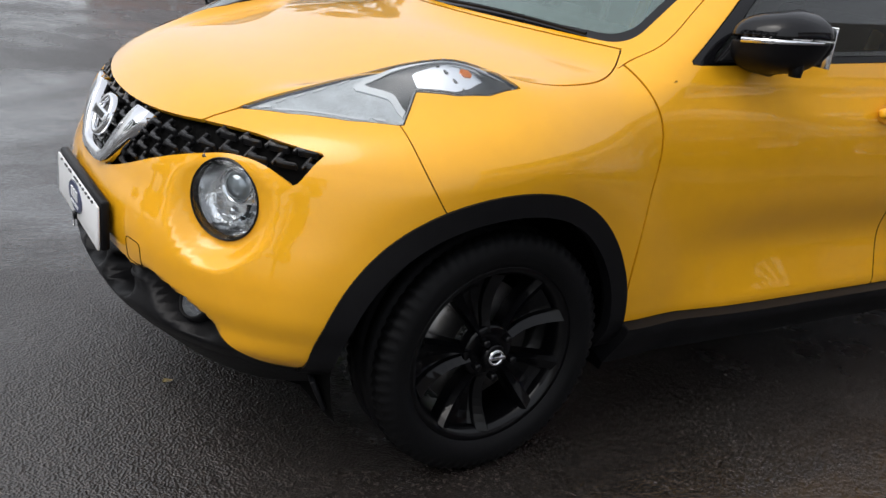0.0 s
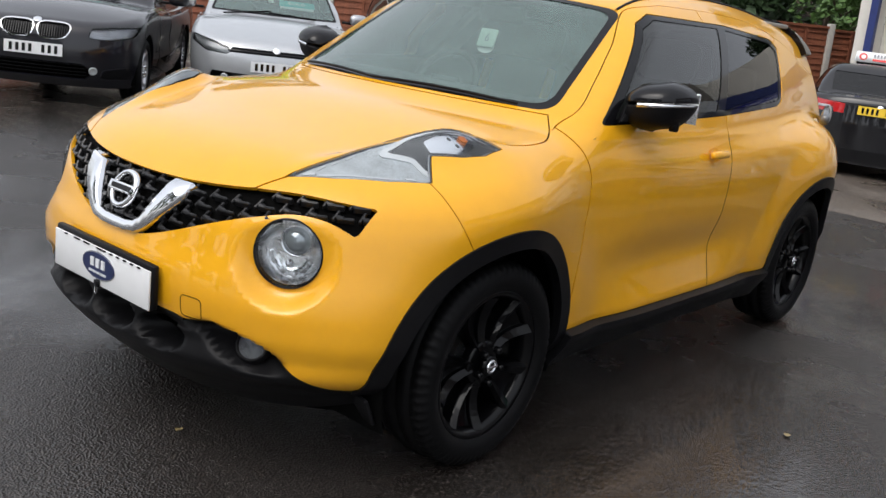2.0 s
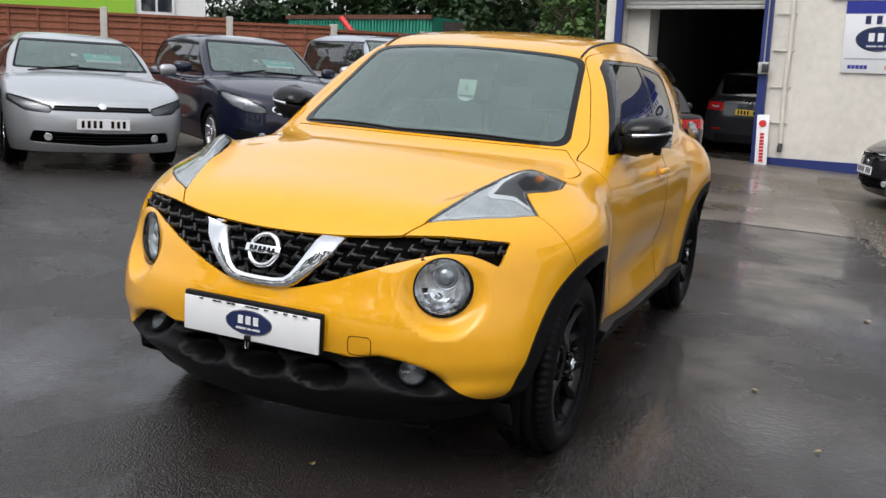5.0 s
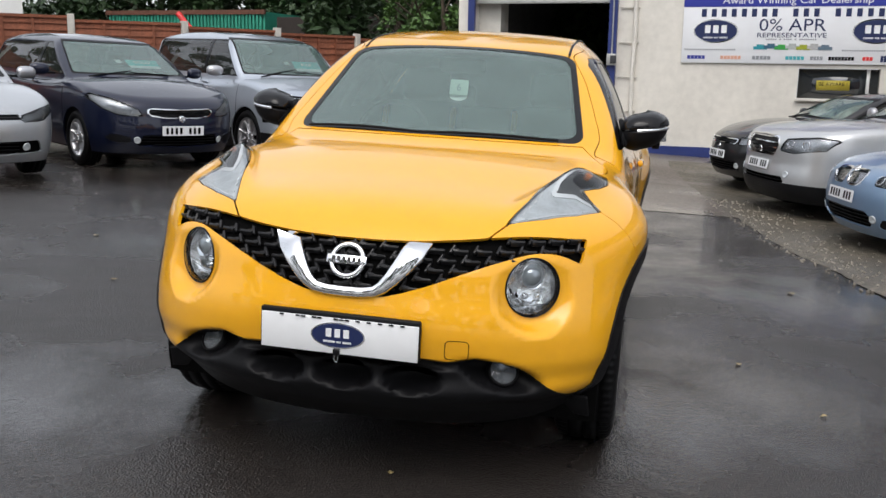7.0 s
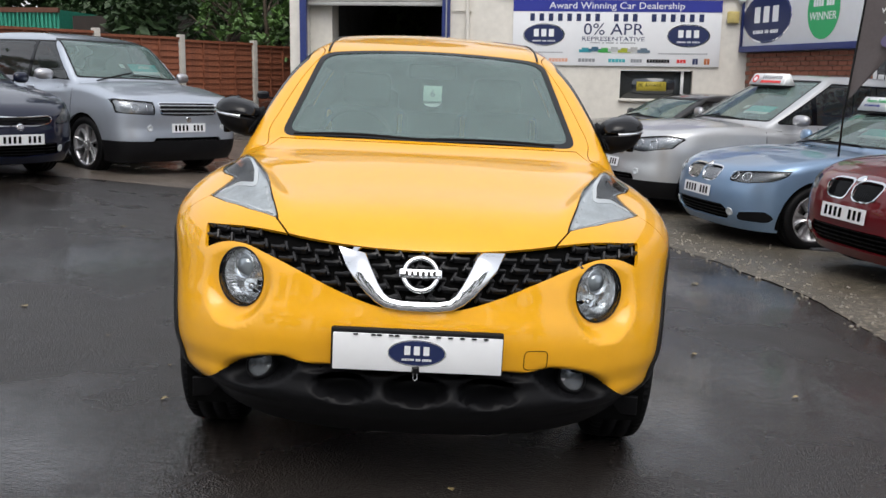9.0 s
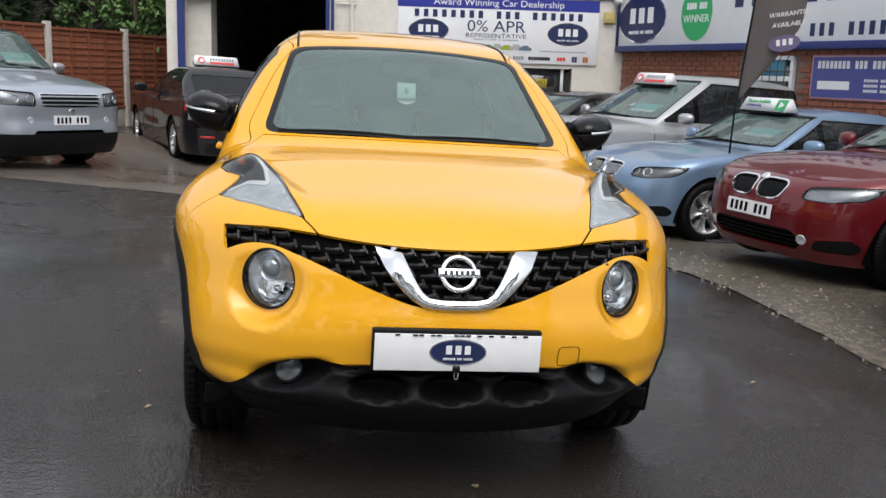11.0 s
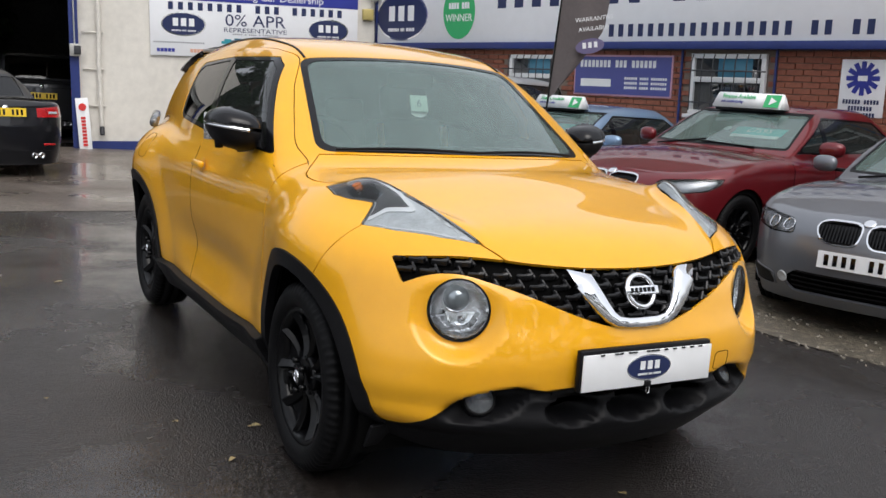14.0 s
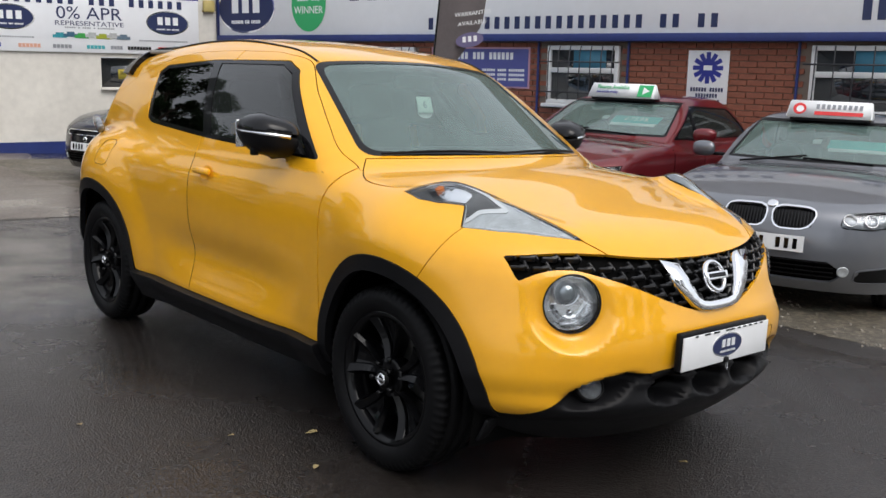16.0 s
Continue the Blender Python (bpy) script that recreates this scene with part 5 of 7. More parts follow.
    for s in (1, -1):
        for yy in (0, wb):
            add_wheel(car, wm, ww, (s * (W - 0.13), yy, R), s, 0.3 + yy, False, c.get("spokes", 5))
            part("wheel_well", wheel_well(s * (W - 0.42), s * (W - 0.09), r_arch + 0.02, r_arch + 0.002), DARK, car).location = (0, yy, R)
    return car, f, c


def thing_mirror(c, s, W, sb, belt):
    bm = bmesh.new()
    bmesh.ops.create_uvsphere(bm, u_segments=20, v_segments=12, radius=1)
    for v in bm.verts:
        x, y, z = (math.copysign(abs(q) ** 0.75, q) for q in v.co)
        v.co = (s * (W + 0.12 + 0.11 * x), sb + 0.50 + y * (0.07 if y < 0 else 0.03) + 0.02 * x, belt + 0.09 + 0.07 * z)
    return bm


def screen_card(made, x, width, words, height, low=0.10, mat=None):
    """A teal card with a white foot, lying against the inside of a windscreen."""
    car, f, c = made
    y = c["sb"] + 0.35 * x * x + 0.03
    ang = math.degrees(math.atan(c["slope"]))
    z = c["hb1"] + low + 0.07
    m = pose(x, c["sb"] + (z - c["hb1"]) / c["slope"] + 0.35 * x * x + 0.10, z, ang, 0, 0)
    part("price_card", box((width, 0.15, 0.004), m), mat or TEAL_CARD, car, "teal price card", smooth=False)
    part("card_foot", box((width * 0.95, 0.05, 0.005), m @ pose(0, -0.098, 0)), WHITE, car, smooth=False)
    if words:
        lettering(words, height, WHITE, m @ pose(0, 0.01, 0.004), car, "card_line", depth=0.001)
    part("tax_disc", box((0.07, 0.07, 0.004), m @ pose(-width * 0.5 - 0.10, 0.03, 0)), WHITE, car, smooth=False)


def roof_sign(made, kind, y, group="roof signs"):
    """A tent-shaped advertising sign that stands on a car's roof."""
    car, f, c = made
    p, n = f.at((0, y, 3), (0, 0, -1), 3.0)
    sg = thing("roof_sign", car.matrix_world @ pose(p.x, p.y, p.z), "white tent-shaped advertising sign on a car roof", "sign", group)
    w, h = (0.76, 0.17) if kind == "finance" else (0.72, 0.17)
    bm = bmesh.new()
    v = [bm.verts.new(q) for q in ((-w / 2, -0.10, 0.02), (w / 2, -0.10, 0.02), (w / 2 - 0.02, -0.02, h), (-w / 2 + 0.02, -0.02, h), (-w / 2, 0.10, 0.02), (w / 2, 0.10, 0.02), (w / 2 - 0.02, 0.02, h), (-w / 2 + 0.02, 0.02, h))]
    for q in ((0, 1, 2, 3), (5, 4, 7, 6), (3, 2, 6, 7), (1, 5, 6, 2), (4, 0, 3, 7), (4, 5, 1, 0)):
        bm.faces.new([v[i] for i in q])
    bmesh.ops.bevel(bm, geom=bm.edges[:], offset=0.008, segments=2, affect="EDGES")
    part("sign_body", bm, WHITE, sg)
    part("sign_base", box((w * 0.9, 0.16, 0.03), pose(0, 0, 0.01), 0.005), PLASTIC, sg)
    for back in (False, True):
        F = pose(0, 0, 0, 0, 0, 180 if back else 0) @ pose(0, -0.0635, h / 2 + 0.012, 62, 0, 0)
        if kind == "finance":
            lettering("Finance Available", 0.045, GREEN_PRINT, F @ pose(-0.10, 0.035, 0.003), sg, "sign_line", 0.85)
            lettering("ask inside today", 0.032, ROYAL, F @ pose(-0.16, -0.02, 0.003), sg, "sign_line", 0.85)
            part("green_panel", box((0.16, 0.135, 0.004), F @ pose(0.275, 0, 0.001)), GREEN_PRINT, sg, smooth=False)
            tri = bmesh.new()
            add_cyl(tri, 0.05, 0.05, 0.004, F @ pose(0.275, 0, 0.004, 0, 0, -90), 3)
            part("white_arrow", tri, WHITE, sg, smooth=False)
        else:
            disc(0.055, 0.055, RED_PRINT, F @ pose(-0.25, 0.0, 0.002), sg, "red_roundel")
            disc(0.032, 0.032, WHITE, F @ pose(-0.245, -0.004, 0.005), sg, "roundel_eye")
            bars("xxxxxxxxx", 0.045, GREY_PRINT, F @ pose(0.08, 0.025, 0.002), sg, "name_bar", 0.40, 0.6)
            part("red_strip", box((0.40, 0.035, 0.004), F @ pose(0.08, -0.04, 0.002)), RED_PRINT, sg, smooth=False)
    return sg


SEDAN = dict(fo=0.78, wb=2.81, ro=1.03, W=0.905, H=1.43, hb0=0.74, hb1=0.98, sb=0.62, slope=0.52, belt=0.95, p=2.7, hatch=False, R=0.325,
             lamps=[(0.47, 0.655), (0.48, 0.715), (0.50, 0.738), (0.66, 0.758), (0.88, 0.775), (0.875, 0.72), (0.83, 0.67), (0.66, 0.635), (0.50, 0.64)], lamp_rings=(),
             grille=[(0.03, 0.65), (0.02, 0.69), (0.022, 0.73), (0.04, 0.75), (0.08, 0.76), (0.24, 0.758), (0.29, 0.745), (0.31, 0.72), (0.305, 0.69), (0.285, 0.65), (0.25, 0.622), (0.2, 0.612), (0.08, 0.612), (0.05, 0.622)],
             intake=[(-0.1, 0.25), (-0.1, 0.40), (0.42, 0.40), (0.52, 0.33), (0.45, 0.25)], side_intake=[(0.58, 0.27), (0.60, 0.35), (0.80, 0.38), (0.84, 0.33), (0.80, 0.27)], plate_z=0.51, badge_z=0.86, badge_mat=CHROME, rear_plate_z=0.86, fog_z=0.34, skirt=0.175,
             tail_lamps=[(0.42, 0.80), (0.42, 0.92), (0.95, 0.95), (0.95, 0.80)])
HATCH = dict(fo=0.93, wb=2.68, ro=0.80, W=0.905, H=1.54, hb0=0.79, hb1=1.03, sb=0.22, slope=0.54, belt=1.0, p=2.4, R=0.32,
             lamps=[(0.45, 0.635), (0.49, 0.70), (0.70, 0.815), (0.88, 0.87), (0.90, 0.80), (0.82, 0.70), (0.70, 0.64), (0.55, 0.625)],
             grille=[(-0.1, 0.62), (-0.1, 0.70), (0.36, 0.715), (0.42, 0.69), (0.36, 0.64), (0.2, 0.615)], slats="h",
             intake=[(-0.1, 0.27), (-0.1, 0.42), (0.45, 0.42), (0.52, 0.30)], side_intake=[(0.57, 0.33), (0.58, 0.40), (0.76, 0.43), (0.80, 0.38), (0.72, 0.33)], plate_z=0.47, badge_z=0.68, fog_z=0.36)
COUPE = dict(HATCH, p=3.0, lamp_mat=LAMP_SMOKE, fo=0.86, wb=2.58, ro=0.82, H=1.40, hb0=0.72, hb1=0.97, sb=0.36, slope=0.50, belt=0.95, mirror=RIM_SILVER,
             lamps=[(0.50, 0.60), (0.46, 0.66), (0.66, 0.72), (0.88, 0.77), (0.88, 0.70), (0.72, 0.61)],
             grille=[(-0.1, 0.625), (-0.1, 0.675), (0.46, 0.675), (0.50, 0.625)], grille_rim=False, intake=[(-0.1, 0.26), (-0.1, 0.40), (0.66, 0.42), (0.70, 0.30)], side_intake=[], badge_z=0.76, plate_z=0.50)
OFFROAD = dict(fo=0.87, wb=2.66, ro=0.85, W=0.95, H=1.76, hb0=0.98, hb1=1.16, sb=0.14, slope=0.82, belt=1.12, p=3.6, R=0.36, round=0.5, cladding=0.46, rs=0.15, spokes=5,
               lamps=[(0.50, 0.78), (0.50, 0.94), (0.92, 0.97), (0.92, 0.80)], lamp_rings=(0.62, 0.80), grille=[(-0.1, 0.78), (-0.1, 0.93), (0.44, 0.93), (0.42, 0.79)], slats="h", slat_step=0.05, slat_mat=RIM_SILVER,
               intake=[(-0.1, 0.40), (-0.1, 0.50), (0.5, 0.50), (0.55, 0.42)], plate_z=0.62, badge_z=0.80, fog_z=0.62, mirror=RIM_SILVER)
SUV = dict(OFFROAD,  fo=0.87, wb=2.915, ro=0.99, W=0.955, H=1.77, hb0=0.94, hb1=1.13, sb=0.62, slope=0.55, belt=1.10, p=2.6, round=0.75, cladding=0.40, rs=0.4, R=0.37,
           lamps=[(0.42, 0.76), (0.48, 0.90), (0.80, 0.95), (0.92, 0.93), (0.88, 0.80), (0.62, 0.74)], grille=[(-0.1, 0.70), (-0.1, 0.93), (0.34, 0.91), (0.40, 0.82), (0.34, 0.70)], slats="h", slat_step=0.06, slat_mat=CHROME,
           intake=[(-0.1, 0.36), (-0.1, 0.46), (0.5, 0.47), (0.55, 0.38)], plate_z=0.58, badge_z=0.82, fog_z=0.50)
SMALL = dict(HATCH, fo=0.80, wb=2.47, ro=0.70, W=0.84, H=1.45, hb0=0.76, sb=0.40, grille=[(-0.1, 0.66), (-0.1, 0.72), (0.42, 0.72), (0.42, 0.66)], plate_z=0.50,
             lamps=[(0.44, 0.65), (0.44, 0.75), (0.66, 0.80), (0.82, 0.84), (0.80, 0.72), (0.6, 0.65)])

FACE_R = (-0.95, -0.31)
black_saloon = parked_car("car", "black saloon parked nose-out by the fence", dict(SEDAN, rim=RIM_SILVER), paint("black_paint", (0.008, 0.008, 0.012)), (-6.27, 2.12), (0.74, -0.67), "parked cars")
coupe = parked_car("car", "silver coupe with a sold card, parked against the fence", COUPE, paint("silver_paint", (0.46, 0.48, 0.50), 0.6), (-5.38, 4.28), (0.79, -0.61), "parked cars")
hatch = parked_car("car", "navy blue hatchback with a sold card, parked by the fence", dict(HATCH, grille_rim=True), paint("navy_paint", (0.006, 0.009, 0.026), 0.25), (-4.40, 6.60), (0.82, -0.57), "parked cars")
offroad = parked_car("car", "silver off-road car, parked by the fence", OFFROAD, paint("silver_blue_paint", (0.42, 0.46, 0.52), 0.6), (-3.10, 8.50), (0.80, -0.60), "parked cars")
suv = parked_car("car", "silver sport utility car parked beside the white workshop", SUV, paint("bright_silver_paint", (0.52, 0.53, 0.54), 0.6), (2.21, 8.20), FACE_R, "parked cars")
small = parked_car("car", "small black hatchback parked beside the workshop wall", SMALL, paint("deep_black_paint", (0.01, 0.01, 0.011)), (1.90, 10.4), FACE_R, "parked cars")
blue_saloon = parked_car("car", "metallic light blue saloon parked on gravel", dict(SEDAN, slat_mat=CHROME, lamp_mat=LAMP_SMOKE, lamp_rings=(0.60, 0.74)), paint("light_blue_paint", (0.20, 0.30, 0.44), 0.55), (2.76, 6.05), (-0.975, -0.22), "parked cars")
red_saloon = parked_car("car", "dark red saloon with black wheels parked on gravel", dict(SEDAN, rim=RIM_BLACK), paint("dark_red_paint", (0.13, 0.008, 0.012), 0.3), (3.12, 3.42), (-0.98, -0.20), "parked cars")
grey_saloon = parked_car("car", "metallic grey saloon parked on gravel", dict(SEDAN, lamp_rings=(0.62, 0.76)), paint("grey_paint", (0.17, 0.18, 0.20), 0.6), (3.28, 0.95), FACE_R, "parked cars")
rear_saloon = parked_car("car", "black saloon standing tail-out before the workshop door", dict(SEDAN, rear_first=True), paint("jet_paint", (0.007, 0.007, 0.009)), (-1.07, 10.5), (-0.33, 0.944), "parked cars")
# this paint is darkened so that the car sinks into the workshop's shade
van = parked_car("car", "hatchback in paint darkened to suit the dark workshop", dict(HATCH, rear_first=True, H=1.6), paint("dimmed_silver_paint", (0.035, 0.036, 0.04), 0.5), (-0.15, 15.6), (0.05, 1.0), "parked cars")
screen_card(coupe, 0.26, 0.42, "SOLD", 0.06)
screen_card(hatch, 0.26, 0.42, "SOLD", 0.06)
screen_card(black_saloon, 0.0, 0.42, "SOLD", 0.06)
screen_card(offroad, 0.30, 0.44, "SOLD", 0.05)
screen_card(red_saloon, 0.30, 0.52, "£7595", 0.075)
screen_card(blue_saloon, 0.30, 0.48, "", 0.07)
screen_card(suv, 0.35, 0.48, "", 0.07)
screen_card(grey_saloon, 0.30, 0.48, "", 0.07)
roof_sign(red_saloon, "finance", 1.35)
roof_sign(blue_saloon, "finance", 1.35)
roof_sign(suv, "guard", 1.45)
roof_sign(grey_saloon, "guard", 1.35)
roof_sign(rear_saloon, "guard", 1.9)


# ---- ground ----
def ground_mat(name, base, wet_lo, wet_hi, scale, grain, bump, standing=0.0):
    m = bpy.data.materials.new(name)
    m.use_nodes = True
    nt = m.node_tree
    b = nt.nodes["Principled BSDF"]
    tc = nt.nodes.new("ShaderNodeTexCoord")
    big = nt.nodes.new("ShaderNodeTexNoise")
    big.inputs["Scale"].default_value, big.inputs["Detail"].default_value, big.inputs["Roughness"].default_value = scale, 9, 0.6
    fine = nt.nodes.new("ShaderNodeTexVoronoi")
    fine.inputs["Scale"].default_value = grain
    mid = nt.nodes.new("ShaderNodeTexNoise")
    mid.inputs["Scale"].default_value, mid.inputs["Detail"].default_value = 35, 5
    for n in (big, fine, mid):
        nt.links.new(tc.outputs["Object"], n.inputs["Vector"])
    rough = nt.nodes.new("ShaderNodeMapRange")
    rough.inputs["From Min"].default_value, rough.inputs["From Max"].default_value = 0.38, 0.62
    rough.inputs["To Min"].default_value, rough.inputs["To Max"].default_value = wet_lo, wet_hi
    nt.links.new(big.outputs["Fac"], rough.inputs["Value"])
    nt.links.new(rough.outputs[0], b.inputs["Roughness"])
    tone = nt.nodes.new("ShaderNodeMix")
    tone.data_type = "RGBA"
    tone.inputs["A"].default_value = (*[v * 0.45 for v in base], 1)
    tone.inputs["B"].default_value = (*[v * 2.3 for v in base], 1)
    chips = nt.nodes.new("ShaderNodeTexVoronoi")  # pale and dark chippings in the surface; the palest also paint in wet glints
    chips.inputs["Scale"].default_value = grain * 0.9
    nt.links.new(tc.outputs["Object"], chips.inputs["Vector"])
    chip = nt.nodes.new("ShaderNodeSeparateColor")
    nt.links.new(chips.outputs["Color"], chip.inputs["Color"])
    curve_ = nt.nodes.new("ShaderNodeMath")
    curve_.operation = "POWER"
    curve_.inputs[1].default_value = 3.0
    nt.links.new(chip.outputs["Red"], curve_.inputs[0])
    s = nt.nodes.new("ShaderNodeMath")
    s.operation = "MULTIPLY_ADD"
    s.inputs[1].default_value = 0.45
    nt.links.new(mid.outputs["Fac"], s.inputs[0])
    nt.links.new(curve_.outputs[0], s.inputs[2])
    nt.links.new(s.outputs[0], tone.inputs["Factor"])
    nt.links.new(tone.outputs["Result"], b.inputs["Base Color"])
    inv = nt.nodes.new("ShaderNodeMath")
    inv.operation = "MULTIPLY"
    nt.links.new(fine.outputs["Distance"], inv.inputs[0])
    nt.links.new(rough.outputs[0], inv.inputs[1])
    add = nt.nodes.new("ShaderNodeMath")
    add.operation = "MULTIPLY_ADD"
    add.inputs[1].default_value = 0.5
    nt.links.new(mid.outputs["Fac"], add.inputs[0])
    nt.links.new(inv.outputs[0], add.inputs[2])
    bp = nt.nodes.new("ShaderNodeBump")
    bp.inputs["Strength"].default_value, bp.inputs["Distance"].default_value = bump, 0.012
    nt.links.new(add.outputs[0], bp.inputs["Height"])
    nt.links.new(bp.outputs[0], b.inputs["Normal"])
    b.inputs["Specular IOR Level"].default_value = 0.7
    sheen = nt.nodes.new("ShaderNodeMapRange")  # standing water fills the low patches
    sheen.inputs["From Min"].default_value, sheen.inputs["From Max"].default_value = 0.40, 0.54
    sheen.inputs["To Min"].default_value, sheen.inputs["To Max"].default_value = standing, 0.0
    nt.links.new(big.outputs["Fac"], sheen.inputs["Value"])
    nt.links.new(sheen.outputs[0], b.inputs["Coat Weight"])
    b.inputs["Coat Roughness"].default_value, b.inputs["Coat IOR"].default_value = 0.06, 1.5
    ripple = nt.nodes.new("ShaderNodeBump")
    ripple.inputs["Strength"].default_value, ripple.inputs["Distance"].default_value = 0.12, 0.006
    nt.links.new(mid.outputs["Fac"], ripple.inputs["Height"])
    nt.links.new(ripple.outputs[0], b.inputs["Coat Normal"])
    return m


ASPHALT = ground_mat("wet_asphalt", (0.0175, 0.0145, 0.0128), 0.10, 0.38, 0.5, 130, 0.9, 0.42)
CONCRETE = ground_mat("wet_concrete", (0.085, 0.070, 0.058), 0.2, 0.5, 0.5, 60, 0.3, 0.4)
GRAVEL = ground_mat("wet_gravel", (0.075, 0.064, 0.047), 0.35, 0.65, 0.8, 38, 1.0)


def sheet(name, xs, ys, mat, label, lift=0.0, edge=None):
    """A piece of the ground, on the slope near by and level far off."""
    verts, faces = [], []
    tilt = math.tan(radians(2.0))
    for j, y in enumerate(ys):
        for i, x in enumerate(xs):
            q = edge(x, y, i) if edge else x
            verts.append((q, y, -tilt * min(max(q, -22), 22) + dip(q, y) + lift))
    n = len(xs)
    for j in range(len(ys) - 1):
        for i in range(n - 1):
            faces.append((j * n + i, j * n + i + 1, (j + 1) * n + i + 1, (j + 1) * n + i))
    return tagged(part(name, arrays(verts, faces), mat), label, "ground", kind="structure")


sheet("ground", [-400, -100, -22, -11] + list(np.arange(-8, 12.1, 0.4)) + [22, 100, 400], [-400, -100, -30] + list(np.arange(-6, 14.1, 0.4)) + [30, 100, 400], ASPHALT, "wet dark tarmac forecourt with patches of standing water")
rng = random.Random(4)
sheet("gravel_strip", list(np.linspace(0, 1, 14)), list(np.linspace(-6, 12.6, 150)), GRAVEL, "muddy gravel strip with weeds under the parked cars", 0.006,
      lambda x, y, i: (2.95 - 0.135 * y + (0.08 * noise.noise((y * 1.3, 0, 0)) + 0.05 * noise.noise((y * 6, 3, 0)) if i == 0 else 0)) * (1 - x) + (7.2 - 0.25 * (y - 6.8)) * x)
sheet("concrete_apron", list(np.linspace(-6, 2.0, 12)), list(np.linspace(7.4, 13.9, 14)), CONCRETE, "worn wet concrete apron before the workshop door", 0.004,
      lambda x, y, i: x + (0.15 * noise.noise((y, x, 1))))

stones = bmesh.new()
for k in range(900):
    y = rng.uniform(-2, 9)
    off = abs(rng.gauss(0, 0.35))
    x = 2.9 - 0.135 * y + off * 1.6 - 0.05
    r = rng.uniform(0.006, 0.02)
    bmesh.ops.create_icosphere(stones, subdivisions=1, radius=r, matrix=GROUND @ pose(x, y, 0.006 + dip(x, y), rng.uniform(0, 90), rng.uniform(0, 90), 0) @ Matrix.Diagonal((1, rng.uniform(0.6, 1), 0.6, 1)))
tagged(part("gravel_stones", stones, make_mat("stone", (0.2, 0.18, 0.15), 0.6, vary=0.4, vscale=30)), "loose wet pebbles along the tarmac edge", "gravel", kind="stuff")
LEAF_LITTER = make_mat("fallen_leaf", (0.32, 0.25, 0.12), 0.5, vary=0.3, vscale=40)


def fallen_leaf(x, y, size, turn):
    bm = bmesh.new()
    n = 9
    rows_ = []
    for i in range(n):
        t = i / (n - 1)
        w = size * 0.3 * math.sin(math.pi * t ** 0.8) * (1 + 0.3 * (i % 2))
        rows_.append([bm.verts.new((s * w, size * (t - 0.5), 0.002 + 0.004 * abs(s) + 0.003 * math.sin(t * 5))) for s in (-1, 0, 1)])
    for a, b in zip(rows_, rows_[1:]):
        for i in range(2):
            bm.faces.new((a[i], a[i + 1], b[i + 1], b[i]))
    bmesh.ops.remove_doubles(bm, verts=bm.verts, dist=1e-4)
    ob = part("fallen_leaf", bm, LEAF_LITTER)
    ob.matrix_world = GROUND @ pose(x, y, 0.002 + dip(x, y), 0, 0, turn)
    return tagged(ob, "small pale fallen leaf lying on wet tarmac", "leaf", "fallen leaves")


for x, y, sz, tr in ((0.13, -0.61, 0.035, 20), (-0.85, 0.41, 0.05, 70), (-1.02, 0.12, 0.03, 120), (-1.12, 0.55, 0.025, 40), (-1.54, 0.97, 0.03, 10), (-1.24, 3.27, 0.05, 80),
                     (-2.16, 1.45, 0.05, 60), (1.41, 1.12, 0.04, 10), (1.9, 2.9, 0.06, 30), (-3.0, 2.6, 0.05, 0), (-2.6, 4.4, 0.06, 50), (0.9, -1.3, 0.03, 10), (-0.2, -1.35, 0.03, 60), (1.7, 0.5, 0.03, 100)):
    fallen_leaf(x, y, sz, tr)

# ---- buildings ----
RENDER_WHITE = make_mat("white_render", (0.66, 0.63, 0.57), 0.75, vary=0.10, vscale=1.2, bump=0.25, bscale=40)
BLUE_PAINT = make_mat("blue_paint", (0.015, 0.03, 0.15), 0.45, vary=0.15, vscale=4)
BRICK = make_mat("red_brick", (0.25, 0.085, 0.05), 0.8, vary=0.35, vscale=9, bump=0.3, bscale=70)
MORTAR = make_mat("mortar", (0.20, 0.16, 0.13), 0.9, vary=0.15, vscale=12)
FASCIA = make_mat("sign_white", (0.74, 0.75, 0.77), 0.4, vary=0.03, vscale=1)
SHUTTER = make_mat("shutter_steel", (0.42, 0.42, 0.40), 0.5, metal=0.4, vary=0.12)
# dark grey carries the indoor shade on the workshop's walls, ceiling and bench
DIM_WALL = make_mat("dim_workshop_wall", (0.10, 0.10, 0.11), 0.85, vary=0.3, vscale=2)
UPVC = make_mat("white_frame", (0.72, 0.73, 0.73), 0.35, vary=0.04)
WINDOW = make_mat("window_pane", (0.02, 0.025, 0.03), 0.04, coat=1.0)
IRON = make_mat("dark_iron", (0.03, 0.03, 0.035), 0.5, vary=0.2)


def wall_frame(x0, y0, dx, dy):
    """x along the wall as seen from the forecourt, y up, z out towards it."""
    L = math.hypot(dx, dy)
    dx, dy = dx / L, dy / L
    return Matrix(((dx, 0, dy, x0), (dy, 0, -dx, y0), (0, 1, 0, 0), (0, 0, 0, 1)))


WW = wall_frame(0.0, 13.79, 1.0, -0.12)
BW = wall_frame(5.48, 13.12, 0.25, -1.0)


def slab(name, m, x0, x1, z0, z1, d0, d1, mat, label="", parent=None, bevel=0.0):
    ob = part(name, box((x1 - x0, z1 - z0, d1 - d0), m @ pose((x0 + x1) / 2, (z0 + z1) / 2, (d0 + d1) / 2), bevel), mat, parent, smooth=False)
    return tagged(ob, label, "wall" if not parent else "", kind="structure" if not parent else "")


